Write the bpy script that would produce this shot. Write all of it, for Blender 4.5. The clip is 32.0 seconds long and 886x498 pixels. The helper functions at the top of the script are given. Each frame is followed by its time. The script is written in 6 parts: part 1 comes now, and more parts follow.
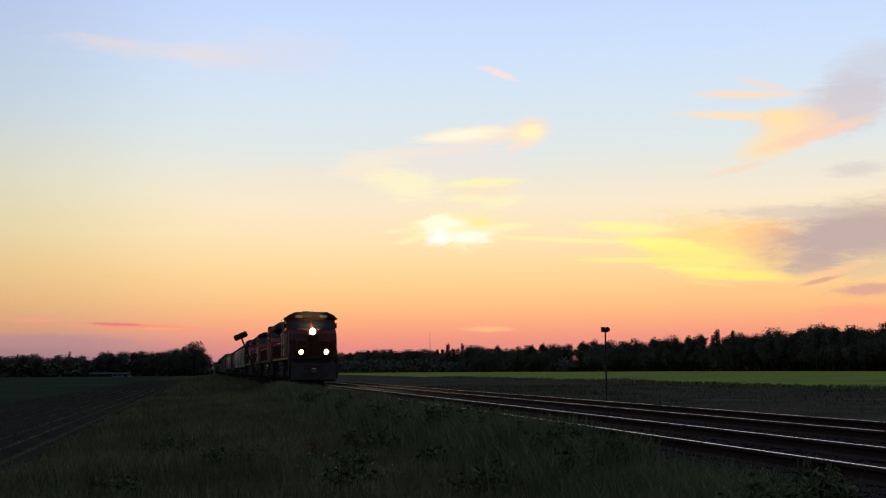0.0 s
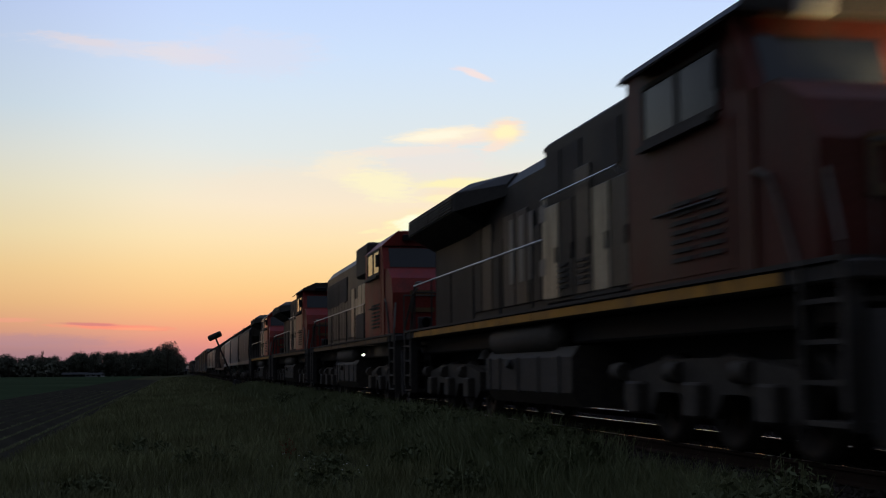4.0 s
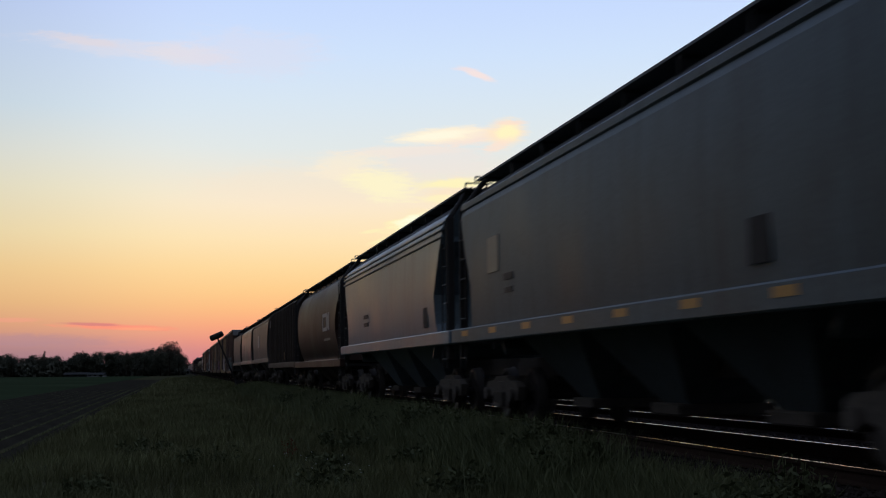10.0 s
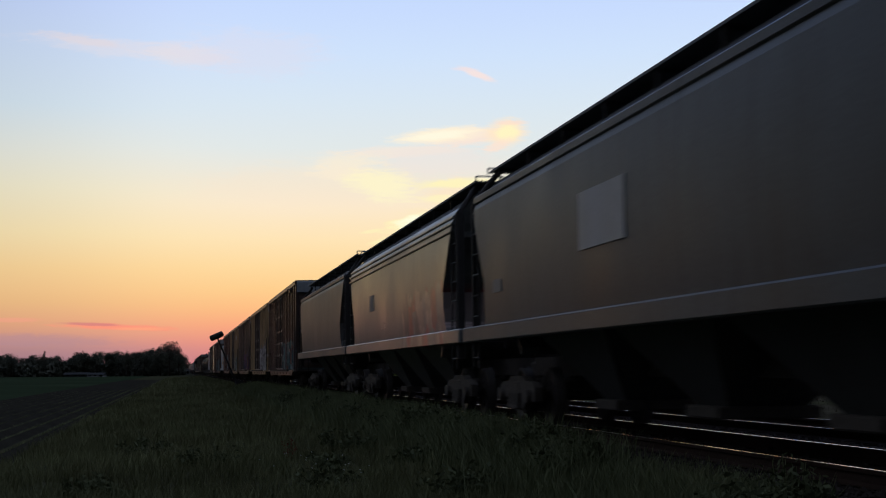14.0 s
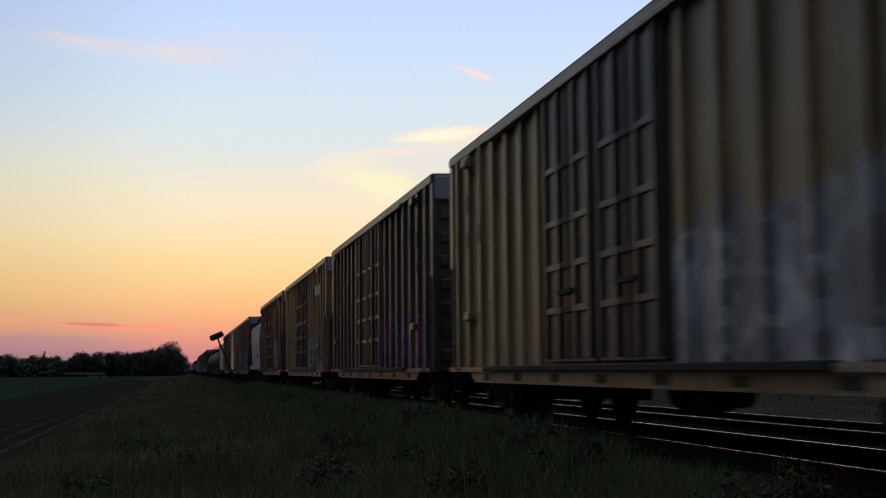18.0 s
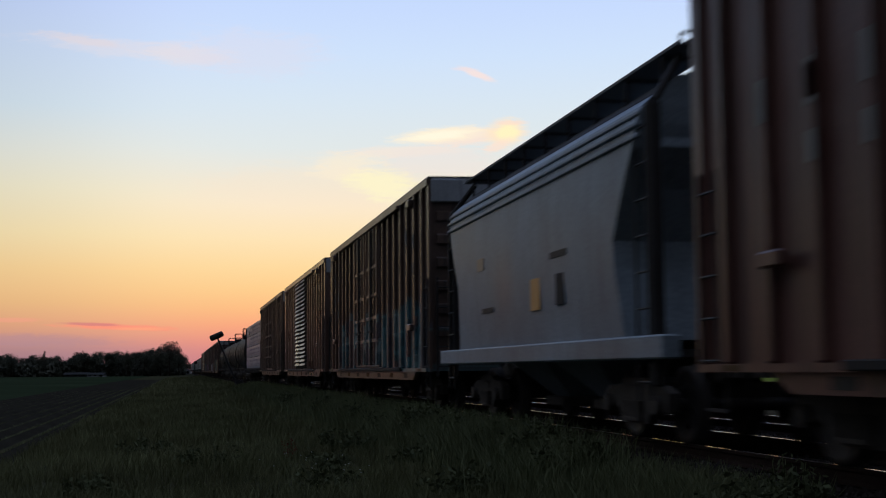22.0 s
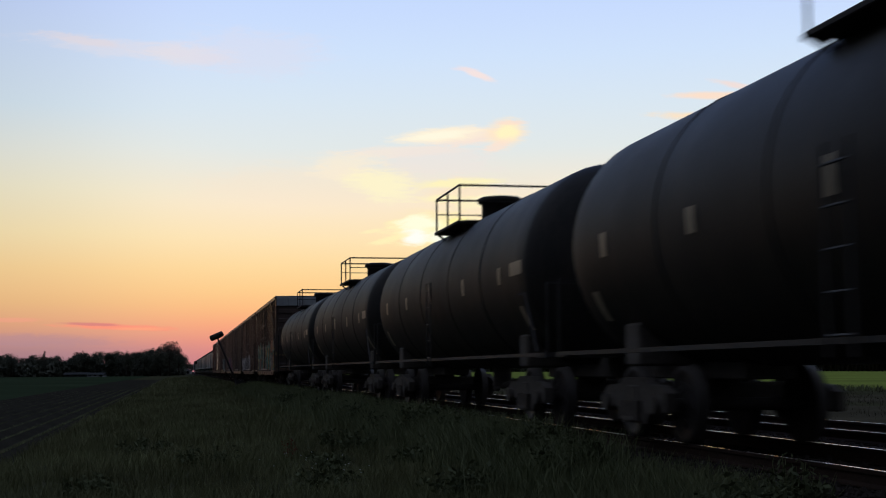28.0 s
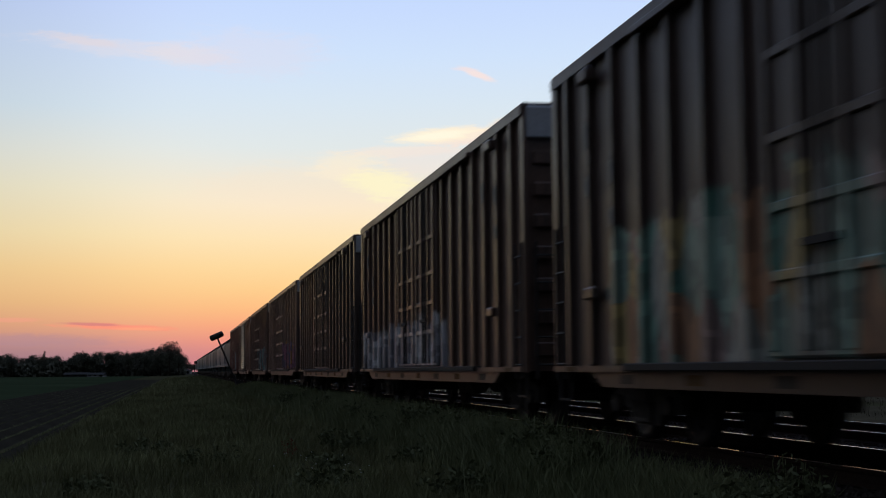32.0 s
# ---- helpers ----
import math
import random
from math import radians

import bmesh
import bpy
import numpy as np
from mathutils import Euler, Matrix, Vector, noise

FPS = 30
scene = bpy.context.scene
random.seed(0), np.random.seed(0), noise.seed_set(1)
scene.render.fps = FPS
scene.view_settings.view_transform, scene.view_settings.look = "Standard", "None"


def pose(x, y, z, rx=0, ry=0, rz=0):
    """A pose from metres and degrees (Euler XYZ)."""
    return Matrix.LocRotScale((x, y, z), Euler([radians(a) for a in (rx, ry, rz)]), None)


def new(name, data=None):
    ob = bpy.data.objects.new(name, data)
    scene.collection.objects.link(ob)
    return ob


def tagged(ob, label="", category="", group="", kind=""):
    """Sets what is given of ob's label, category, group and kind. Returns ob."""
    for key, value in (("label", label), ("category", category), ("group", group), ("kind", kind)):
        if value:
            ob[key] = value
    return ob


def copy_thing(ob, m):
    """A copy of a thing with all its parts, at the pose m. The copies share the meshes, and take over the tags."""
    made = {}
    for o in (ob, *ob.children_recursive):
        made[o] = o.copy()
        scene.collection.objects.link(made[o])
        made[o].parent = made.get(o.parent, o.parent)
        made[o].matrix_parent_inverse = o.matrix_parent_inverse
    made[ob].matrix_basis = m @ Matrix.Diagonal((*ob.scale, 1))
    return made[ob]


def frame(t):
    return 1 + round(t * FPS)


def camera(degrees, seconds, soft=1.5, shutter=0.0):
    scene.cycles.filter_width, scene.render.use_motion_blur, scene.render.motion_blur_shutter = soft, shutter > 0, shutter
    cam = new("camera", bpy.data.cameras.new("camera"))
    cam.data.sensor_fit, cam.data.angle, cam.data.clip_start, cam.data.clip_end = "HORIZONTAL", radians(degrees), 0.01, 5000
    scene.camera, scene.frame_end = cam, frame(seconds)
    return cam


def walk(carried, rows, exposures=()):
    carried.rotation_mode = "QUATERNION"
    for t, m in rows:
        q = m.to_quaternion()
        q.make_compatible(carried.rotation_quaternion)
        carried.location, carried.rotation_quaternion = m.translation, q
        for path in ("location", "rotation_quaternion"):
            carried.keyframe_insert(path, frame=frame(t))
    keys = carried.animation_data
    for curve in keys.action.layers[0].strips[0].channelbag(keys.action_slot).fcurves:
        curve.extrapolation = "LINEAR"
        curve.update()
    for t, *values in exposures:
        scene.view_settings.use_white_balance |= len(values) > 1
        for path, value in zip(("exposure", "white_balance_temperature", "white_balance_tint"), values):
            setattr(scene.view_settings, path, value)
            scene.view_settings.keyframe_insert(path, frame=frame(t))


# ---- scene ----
# Metres. y runs along the track away from the camera, x to its right, z = 0 is the top of the rails.
SECONDS = 32.0
SPEED = 18.2            # train, metres a second, towards -y
TRACK_X, TRACK2_X = 6.68, 10.03
GAUGE = 1.505           # between the centres of the rail heads

# ---------------------------------------------------------------- camera
FOCAL = 2340.0          # focal length in units of a view 1568 wide
EYE = 0.90              # over the rail heads
PITCH, ROLL, YAW = 5.20, 0.43, 11.22
cam = camera(math.degrees(2 * math.atan(784 / FOCAL)), SECONDS, soft=1.1, shutter=0.42)
walk(cam, [(t, pose(0, 0, EYE, 90 + PITCH, ROLL, -yaw)) for t, yaw in (
    (0.0, 10.21), (0.6, 10.22), (1.0, 10.255), (2.0, 10.255), (2.5, 10.29), (2.9, 10.47), (3.6, 11.04), (4.2, 11.35), (4.5, 11.36),
    (4.8, 11.25), (5.0, 11.22), (6.0, 11.22), (14.5, 11.22), (25.0, 11.22), (32.0, 11.22))])


# ---------------------------------------------------------------- sky
def srgb(r, g, b):
    return tuple(((c / 255 + 0.055) / 1.055) ** 2.4 if c > 10 else c / 255 / 12.92 for c in (r, g, b)) + (1.0,)


class Nodes:
    """Short hand for building a node tree."""

    def __init__(self, tree):
        self.t = tree

    def add(self, kind, **props):
        n = self.t.nodes.new(kind)
        for k, v in props.items():
            if k == "operation":
                n.operation = v
            elif k == "blend":
                n.blend_type = v
            elif k == "data":
                n.data_type = v
        return n

    def put(self, socket, v):
        if isinstance(v, bpy.types.NodeSocket):
            self.t.links.new(v, socket)
        elif v is not None:
            socket.default_value = v

    def math(self, op, a, b=None, c=None, clamp=False):
        n = self.add("ShaderNodeMath", operation=op)
        n.use_clamp = clamp
        for s, v in zip(n.inputs, (a, b, c)):
            self.put(s, v)
        return n.outputs[0]

    def vmath(self, op, a, b=None):
        n = self.add("ShaderNodeVectorMath", operation=op)
        self.put(n.inputs[0], a)
        self.put(n.inputs[1], b)
        return n.outputs[0] if op not in ("LENGTH", "DOT_PRODUCT") else n.outputs["Value"]

    def mix(self, f, a, b, blend="MIX"):
        n = self.add("ShaderNodeMix", data="RGBA", blend=blend)
        self.put(n.inputs["Factor"], f)
        self.put(n.inputs[6], a)
        self.put(n.inputs[7], b)
        return n.outputs[2]

    def ramp(self, f, stops, smooth=False):
        n = self.add("ShaderNodeValToRGB")
        n.color_ramp.interpolation = "EASE" if smooth else "LINEAR"
        e = n.color_ramp.elements
        while len(e) < len(stops):
            e.new(0.5)
        for el, (p, c) in zip(e, stops):
            el.position, el.color = p, c
        self.put(n.inputs[0], f)
        return n.outputs[0]

    def range(self, v, a, b, c=0.0, d=1.0, smooth=True):
        n = self.add("ShaderNodeMapRange")
        n.interpolation_type = "SMOOTHSTEP" if smooth else "LINEAR"
        for s, x in zip(n.inputs, (v, a, b, c, d)):
            self.put(s, x)
        return n.outputs[0]

    def noise(self, vec, scale, detail=4.0, rough=0.55, distort=0.0):
        n = self.add("ShaderNodeTexNoise")
        self.put(n.inputs["Vector"], vec)
        n.inputs["Scale"].default_value = scale
        n.inputs["Detail"].default_value = detail
        n.inputs["Roughness"].default_value = rough
        n.inputs["Distortion"].default_value = distort
        return n.outputs[0]

    def mapping(self, vec, loc=(0, 0, 0), rot=(0, 0, 0), scale=(1, 1, 1)):
        n = self.add("ShaderNodeMapping")
        self.put(n.inputs[0], vec)
        n.inputs[1].default_value, n.inputs[2].default_value, n.inputs[3].default_value = loc, rot, scale
        return n.outputs[0]


SUN_AZ = 11.0           # degrees right of +y at which the sun has just set
world = bpy.data.worlds.new("dusk")
scene.world = world
world.use_nodes = True
W = Nodes(world.node_tree)
W.t.nodes.clear()
coord = W.add("ShaderNodeTexCoord")
sep = W.add("ShaderNodeSeparateXYZ")
W.put(sep.inputs[0], coord.outputs["Generated"])
el = W.math("MULTIPLY", W.math("ARCSINE", sep.outputs[2]), 57.2958)
az = W.math("MULTIPLY", W.math("ARCTAN2", sep.outputs[0], sep.outputs[1]), 57.2958)
DEG = 50.0
high = [(21.50, srgb(180, 206, 252)), (30.10, srgb(140, 175, 240)), (53.72, srgb(85, 120, 195))]
left = [(0.0, srgb(150, 118, 132)), (0.45, srgb(172, 130, 140)), (0.95, srgb(190, 142, 144)), (1.45, srgb(220, 158, 138)), (2.05, srgb(238, 174, 134)), (2.9, srgb(246, 194, 138)), (3.4, srgb(250, 202, 144)), (4.35, srgb(253, 214, 155)),
        (5.8, srgb(251, 228, 180)), (7.7, srgb(243, 234, 206)), (9.2, srgb(232, 233, 224)), (11.1, srgb(215, 229, 240)), (15.4, srgb(198, 215, 251))]
right = [(0.0, srgb(206, 128, 134)), (0.66, srgb(224, 138, 134)), (1.27, srgb(241, 150, 130)), (1.88, srgb(252, 168, 128)), (2.62, srgb(255, 190, 132)), (3.47, srgb(255, 207, 143)), (4.45, srgb(255, 219, 160)), (5.67, srgb(255, 229, 183)),
         (7.14, srgb(252, 234, 206)), (8.1, srgb(241, 233, 216)), (9.55, srgb(226, 233, 233)), (11.5, srgb(217, 231, 243)), (13.5, srgb(208, 227, 252)), (15.4, srgb(200, 220, 255))]
where = W.math("DIVIDE", el, DEG, clamp=True)
base = W.mix(W.range(az, -6.0, 4.5), W.ramp(where, [(e / DEG, c) for e, c in left + high]), W.ramp(where, [(e / DEG, c) for e, c in right + high]))
base = W.mix(1.0, base, W.ramp(W.range(az, -9.5, 0.5), [(0.0, (0.84, 0.855, 0.86, 1)), (1.0, (1, 1, 1, 1))]), "MULTIPLY")     # dimmer to the left, a lens vignette put into the sky colour
flat = W.add("ShaderNodeCombineXYZ")
W.put(flat.inputs[0], az)
W.put(flat.inputs[1], el)
flat = flat.outputs[0]
streak = W.noise(W.mapping(flat, scale=(0.35, 1.6, 1)), 1.0, 6.0, 0.6, 0.6)
fine = W.noise(W.mapping(flat, scale=(1.1, 4.5, 1)), 1.0, 6.0, 0.62, 0.8)


def cloud(sky, a, e, wide, tall, tilt, colour, strength, ragged=0.9):
    """A wisp of cloud round azimuth a and elevation e, degrees."""
    v = W.mapping(W.vmath("SUBTRACT", flat, (a, e, 0)), rot=(0, 0, radians(-tilt)), scale=(1, 1, 1))
    v = W.vmath("DIVIDE", v, (wide, tall, 1))
    r = W.vmath("LENGTH", v)
    n = W.math("ADD", W.math("MULTIPLY", streak, 0.45), W.math("MULTIPLY", fine, 0.55))
    edge = W.math("ADD", r, W.math("MULTIPLY", W.math("SUBTRACT", n, 0.5), 4.0 * ragged))
    return W.mix(W.math("MULTIPLY", W.range(edge, 1.32, 0.42), strength), sky, colour)


def at(x, y):
    """Azimuth and elevation of a place in the view after five seconds."""
    return YAW + math.degrees(math.atan((x - 784) / FOCAL)), PITCH + math.degrees(math.atan((441 - y + math.tan(radians(ROLL)) * (784 - x)) / FOCAL))


sky = base
for x, y, wide, tall, tilt, colour, strength, ragged in (
        (229, 102, 4.2, 0.4, -3, srgb(232, 222, 226), 0.4, 0.6), (329, 108, 2.2, 0.5, 0, srgb(236, 224, 224), 0.5, 0.6), (439, 100, 3.4, 1.0, 0, srgb(222, 222, 238), 0.5, 0.6), (139, 92, 2.0, 0.18, -6, srgb(234, 216, 214), 0.4, 0.5), (559, 335, 5.5, 1.0, 0, srgb(250, 231, 206), 0.35, 0.6),
        (850, 132, 0.85, 0.15, -22, srgb(251, 228, 222), 0.85, 0.4), (827, 123, 0.6, 0.09, -4, srgb(240, 226, 230), 0.6, 0.5),
        (719, 268, 3.2, 0.24, 2, srgb(250, 232, 216), 0.65, 0.6), (789, 285, 2.6, 0.75, 2, srgb(240, 229, 224), 0.5, 0.7), (609, 295, 1.6, 0.6, 6, srgb(253, 238, 212), 0.65, 0.6), (839, 242, 1.9, 0.4, 4, srgb(252, 230, 214), 0.85, 0.5), (787, 239, 2.15, 0.34, 5, srgb(255, 241, 216), 1.0, 0.55), (781, 240, 1.4, 0.18, 5, srgb(255, 250, 226), 0.9, 0.5),
        (897, 237, 0.95, 0.62, 8, srgb(255, 233, 203), 0.95, 0.45), (903, 236, 0.5, 0.4, 4, srgb(255, 246, 196), 0.95, 0.4), (887, 258, 0.75, 0.24, 22, srgb(255, 228, 210), 0.65, 0.5), (907, 218, 0.8, 0.1, 0, srgb(255, 225, 205), 0.7, 0.4),
        (681, 329, 1.6, 0.66, -8, srgb(255, 246, 204), 0.85, 0.6), (809, 340, 1.5, 0.6, 0, srgb(255, 231, 194), 0.55, 0.7), (809, 325, 2.0, 0.22, 2, srgb(255, 245, 190), 0.9, 0.5), (791, 352, 1.2, 0.18, 0, srgb(255, 244, 195), 0.8, 0.5), (851, 358, 1.0, 0.26, 10, srgb(255, 246, 200), 0.7, 0.5),
        (774, 405, 2.0, 0.86, 2, srgb(255, 238, 182), 1.0, 0.5), (759, 408, 1.6, 0.62, 0, srgb(255, 246, 196), 1.0, 0.6), (745, 396, 0.85, 0.42, 0, srgb(255, 255, 224), 1.0, 0.6), (735, 420, 0.62, 0.36, 0, srgb(255, 255, 246), 1.0, 0.5), (795, 420, 1.05, 0.3, 3, srgb(255, 255, 236), 1.0, 0.6), (811, 394, 0.5, 0.22, 0, srgb(255, 240, 152), 0.7, 0.5), (851, 403, 1.3, 0.17, 3, srgb(255, 245, 188), 0.85, 0.4), (694, 423, 0.9, 0.16, 14, srgb(255, 243, 188), 0.85, 0.5), (659, 410, 0.5, 0.09, 8, srgb(255, 242, 190), 0.7, 0.4),
        (1259, 446, 4.0, 1.3, -8, srgb(255, 219, 143), 0.9, 0.5), (1327, 432, 1.7, 0.95, -12, srgb(255, 203, 146), 0.9, 0.4), (1357, 428, 0.85, 0.3, -25, srgb(255, 188, 140), 0.8, 0.4), (1299, 520, 3.4, 0.36, -2, srgb(255, 199, 136), 0.6, 0.5), (979, 427, 3.9, 0.1, -3, srgb(255, 244, 170), 0.85, 0.3), (1071, 406, 2.2, 0.28, -4, srgb(255, 248, 166), 0.85, 0.5), (1139, 438, 2.1, 0.36, -8, srgb(255, 250, 140), 0.95, 0.5), (1109, 463, 3.4, 0.12, -1, srgb(255, 243, 150), 0.85, 0.35), (1194, 464, 2.2, 0.7, -6, srgb(255, 240, 136), 0.85, 0.55), (1249, 490, 2.3, 0.25, -4, srgb(255, 240, 130), 0.95, 0.45), (1189, 480, 1.6, 0.12, -3, srgb(255, 246, 140), 0.8, 0.4), (1219, 506, 1.2, 0.08, -6, srgb(255, 225, 140), 0.6, 0.4),
        (1469, 424, 3.6, 1.35, 8, srgb(197, 174, 167), 0.97, 0.3), (1364, 386, 3.0, 0.32, -2, srgb(217, 199, 187), 0.65, 0.45), (1399, 470, 1.2, 0.5, 14, srgb(196, 170, 164), 0.7, 0.4), (1461, 486, 2.0, 0.16, 8, srgb(255, 200, 156), 0.85, 0.4), (1511, 484, 1.4, 0.36, 12, srgb(228, 200, 162), 0.7, 0.4), (1494, 519, 1.6, 0.28, 2, srgb(220, 165, 150), 0.85, 0.5), (1411, 503, 0.9, 0.11, 12, srgb(214, 160, 142), 0.75, 0.4), (1479, 560, 2.4, 0.4, 0, srgb(255, 164, 134), 0.6, 0.5),
        (1471, 205, 2.0, 1.2, 10, srgb(214, 200, 204), 0.75, 0.4), (1504, 150, 1.9, 1.1, 20, srgb(206, 205, 216), 0.6, 0.4), (1289, 180, 2.2, 0.17, -3, srgb(255, 224, 200), 0.9, 0.35), (1271, 216, 2.5, 0.2, -4, srgb(255, 227, 192), 0.95, 0.4), (1327, 166, 1.3, 0.14, -14, srgb(248, 221, 210), 0.75, 0.4), (1381, 228, 1.6, 0.62, 0, srgb(255, 217, 182), 0.9, 0.5), (1354, 226, 0.8, 0.42, 0, srgb(255, 229, 176), 0.85, 0.5), (1341, 262, 1.6, 0.66, 20, srgb(255, 227, 183), 0.92, 0.5), (1414, 252, 2.3, 0.3, 14, srgb(255, 213, 186), 0.85, 0.4), (1271, 308, 1.5, 0.14, 12, srgb(250, 222, 196), 0.75, 0.4), (1479, 316, 1.2, 0.36, 0, srgb(212, 205, 202), 0.55, 0.5),
        (827, 583, 1.2, 0.12, -1, srgb(255, 188, 132), 0.9, 0.5), (781, 579, 0.7, 0.06, 0, srgb(255, 168, 132), 0.65, 0.4), (199, 581, 2.5, 0.13, -2, srgb(255, 150, 124), 0.9, 0.5), (249, 584, 1.1, 0.07, 0, srgb(255, 166, 128), 0.8, 0.4), (159, 577, 1.4, 0.07, -2, srgb(205, 128, 128), 0.7, 0.4), (21, 571, 1.2, 0.1, 0, srgb(246, 162, 138), 0.5, 0.5), (19, 606, 4.0, 0.3, 0, srgb(176, 138, 150), 0.5, 0.5)):
    a0, e0 = at(x, y)
    sky = cloud(sky, a0, e0, wide, tall, tilt, colour, strength, ragged)
# the sky away from the sunset is bluer, and dimmed extra to shade the train
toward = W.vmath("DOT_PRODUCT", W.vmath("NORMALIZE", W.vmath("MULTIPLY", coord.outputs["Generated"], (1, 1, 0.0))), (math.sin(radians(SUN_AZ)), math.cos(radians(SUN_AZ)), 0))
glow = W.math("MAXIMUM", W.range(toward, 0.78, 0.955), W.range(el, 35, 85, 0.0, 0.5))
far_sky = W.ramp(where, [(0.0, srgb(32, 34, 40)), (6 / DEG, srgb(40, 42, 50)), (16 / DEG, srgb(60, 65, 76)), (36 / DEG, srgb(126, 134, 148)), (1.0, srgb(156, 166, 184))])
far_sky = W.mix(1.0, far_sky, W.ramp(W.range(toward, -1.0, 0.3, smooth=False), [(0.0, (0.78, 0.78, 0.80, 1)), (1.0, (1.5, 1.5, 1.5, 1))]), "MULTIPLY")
background = W.add("ShaderNodeBackground")
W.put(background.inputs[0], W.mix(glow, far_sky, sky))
background.inputs[1].default_value = 1.0
out = W.add("ShaderNodeOutputWorld")
W.t.links.new(background.outputs[0], out.inputs[0])
scene.view_settings.exposure = 0.0

# ---------------------------------------------------------------- materials
def surface(name, colour, rough=0.6, metal=0.0, vary=0.25, scale=2.0, bump=0.15, grain=30.0, streaks=0.0, dirt=None, dirt_amount=0.0, graffiti=None, spec=0.35, random_hue=0.0):
    """A painted, rusty or natural surface: broad stains, fine grain, runs down the side, and on some a sprayed patch."""
    m = bpy.data.materials.new(name)
    m.use_nodes = True
    N = Nodes(m.node_tree)
    bsdf = m.node_tree.nodes["Principled BSDF"]
    tc = N.add("ShaderNodeTexCoord").outputs["Object"]
    info = N.add("ShaderNodeObjectInfo")
    broad = N.noise(tc, scale * 0.35, 5.0, 0.6)
    small = N.noise(tc, grain, 3.0, 0.6)
    col = N.mix(1.0, (*colour[:3], 1.0), N.ramp(broad, [(0.25, (1 - vary,) * 3 + (1,)), (0.75, (1 + vary * 0.6,) * 3 + (1,))]), "MULTIPLY")
    col = N.mix(1.0, col, N.ramp(small, [(0.3, (1 - vary * 0.5,) * 3 + (1,)), (0.7, (1 + vary * 0.4,) * 3 + (1,))]), "MULTIPLY")
    if random_hue:
        col = N.mix(1.0, col, N.ramp(info.outputs["Random"], [(0.0, (1 - random_hue,) * 3 + (1,)), (1.0, (1 + random_hue, 1 + random_hue, 1 + random_hue * 0.8, 1))]), "MULTIPLY")
    if graffiti:
        y0, y1, z0, z1, palette = graffiti
        p = N.add("ShaderNodeSeparateXYZ")
        N.put(p.inputs[0], tc)
        wob = N.noise(N.mapping(tc, scale=(0, 1, 0.6)), 2.2, 2.0, 0.5, 1.0)
        band = N.math("MULTIPLY", N.range(N.math("ADD", p.outputs[2], N.math("MULTIPLY", wob, 1.1)), z1 + 0.62, z1 + 0.48), N.range(p.outputs[2], z0 - 0.05, z0 + 0.1))
        run = N.math("MULTIPLY", N.range(N.math("ADD", p.outputs[1], wob), y0 + 0.4, y0 + 0.6), N.range(N.math("ADD", p.outputs[1], wob), y1 + 0.6, y1 + 0.4))
        v = N.add("ShaderNodeTexVoronoi")
        N.put(v.inputs["Vector"], N.mapping(tc, scale=(0.0, 1.25, 0.8)))
        v.inputs["Scale"].default_value = 1.5
        cell = N.add("ShaderNodeSeparateColor")
        N.put(cell.inputs[0], v.outputs["Color"])
        n = len(palette)
        ramp = N.add("ShaderNodeValToRGB")
        ramp.color_ramp.interpolation = "CONSTANT"
        e = ramp.color_ramp.elements
        while len(e) < n:
            e.new(0.5)
        for i, (el_, c) in enumerate(zip(e, palette)):
            el_.position, el_.color = i / n, (*c, 1)
        N.put(ramp.inputs[0], cell.outputs[0])
        lines = N.range(N.noise(N.mapping(tc, scale=(0, 1, 0.8)), 1.7, 1.0, 0.5, 2.5), 0.47, 0.5)
        sprayed = N.mix(N.math("MULTIPLY", lines, 0.45), ramp.outputs[0], (0.03, 0.03, 0.035, 1))
        col = N.mix(N.math("MULTIPLY", N.math("MULTIPLY", band, run), 0.9), col, sprayed)
    if dirt_amount:
        d = N.range(N.noise(N.mapping(tc, scale=(1, 1, 0.35)), scale, 6.0, 0.65), 0.46, 0.72)
        col = N.mix(N.math("MULTIPLY", d, dirt_amount), col, (*(dirt or (0.06, 0.045, 0.035)), 1))
    if streaks:
        s = N.noise(N.mapping(tc, scale=(3.0, 3.0, 0.12)), 1.6, 4.0, 0.6)
        col = N.mix(N.math("MULTIPLY", N.range(s, 0.5, 0.72), streaks), col, (0.035, 0.028, 0.024, 1))
    N.put(bsdf.inputs["Base Color"], col)
    N.put(bsdf.inputs["Roughness"], N.range(broad, 0.2, 0.8, max(rough - 0.1, 0.05), min(rough + 0.12, 1.0), smooth=False))
    bsdf.inputs["Metallic"].default_value = metal
    bsdf.inputs["Specular IOR Level"].default_value = spec
    if bump:
        b = N.add("ShaderNodeBump")
        b.inputs["Strength"].default_value = bump
        b.inputs["Distance"].default_value = 0.02
        N.put(b.inputs["Height"], N.math("ADD", small, N.math("MULTIPLY", broad, 2.0)))
        N.put(bsdf.inputs["Normal"], b.outputs[0])
    return m


def lamp_glass(name, colour, strength):
    m = bpy.data.materials.new(name)
    m.use_nodes = True
    b = m.node_tree.nodes["Principled BSDF"]
    b.inputs["Base Color"].default_value = (*colour, 1)
    b.inputs["Emission Color"].default_value = (*colour, 1)
    b.inputs["Emission Strength"].default_value = strength
    return m


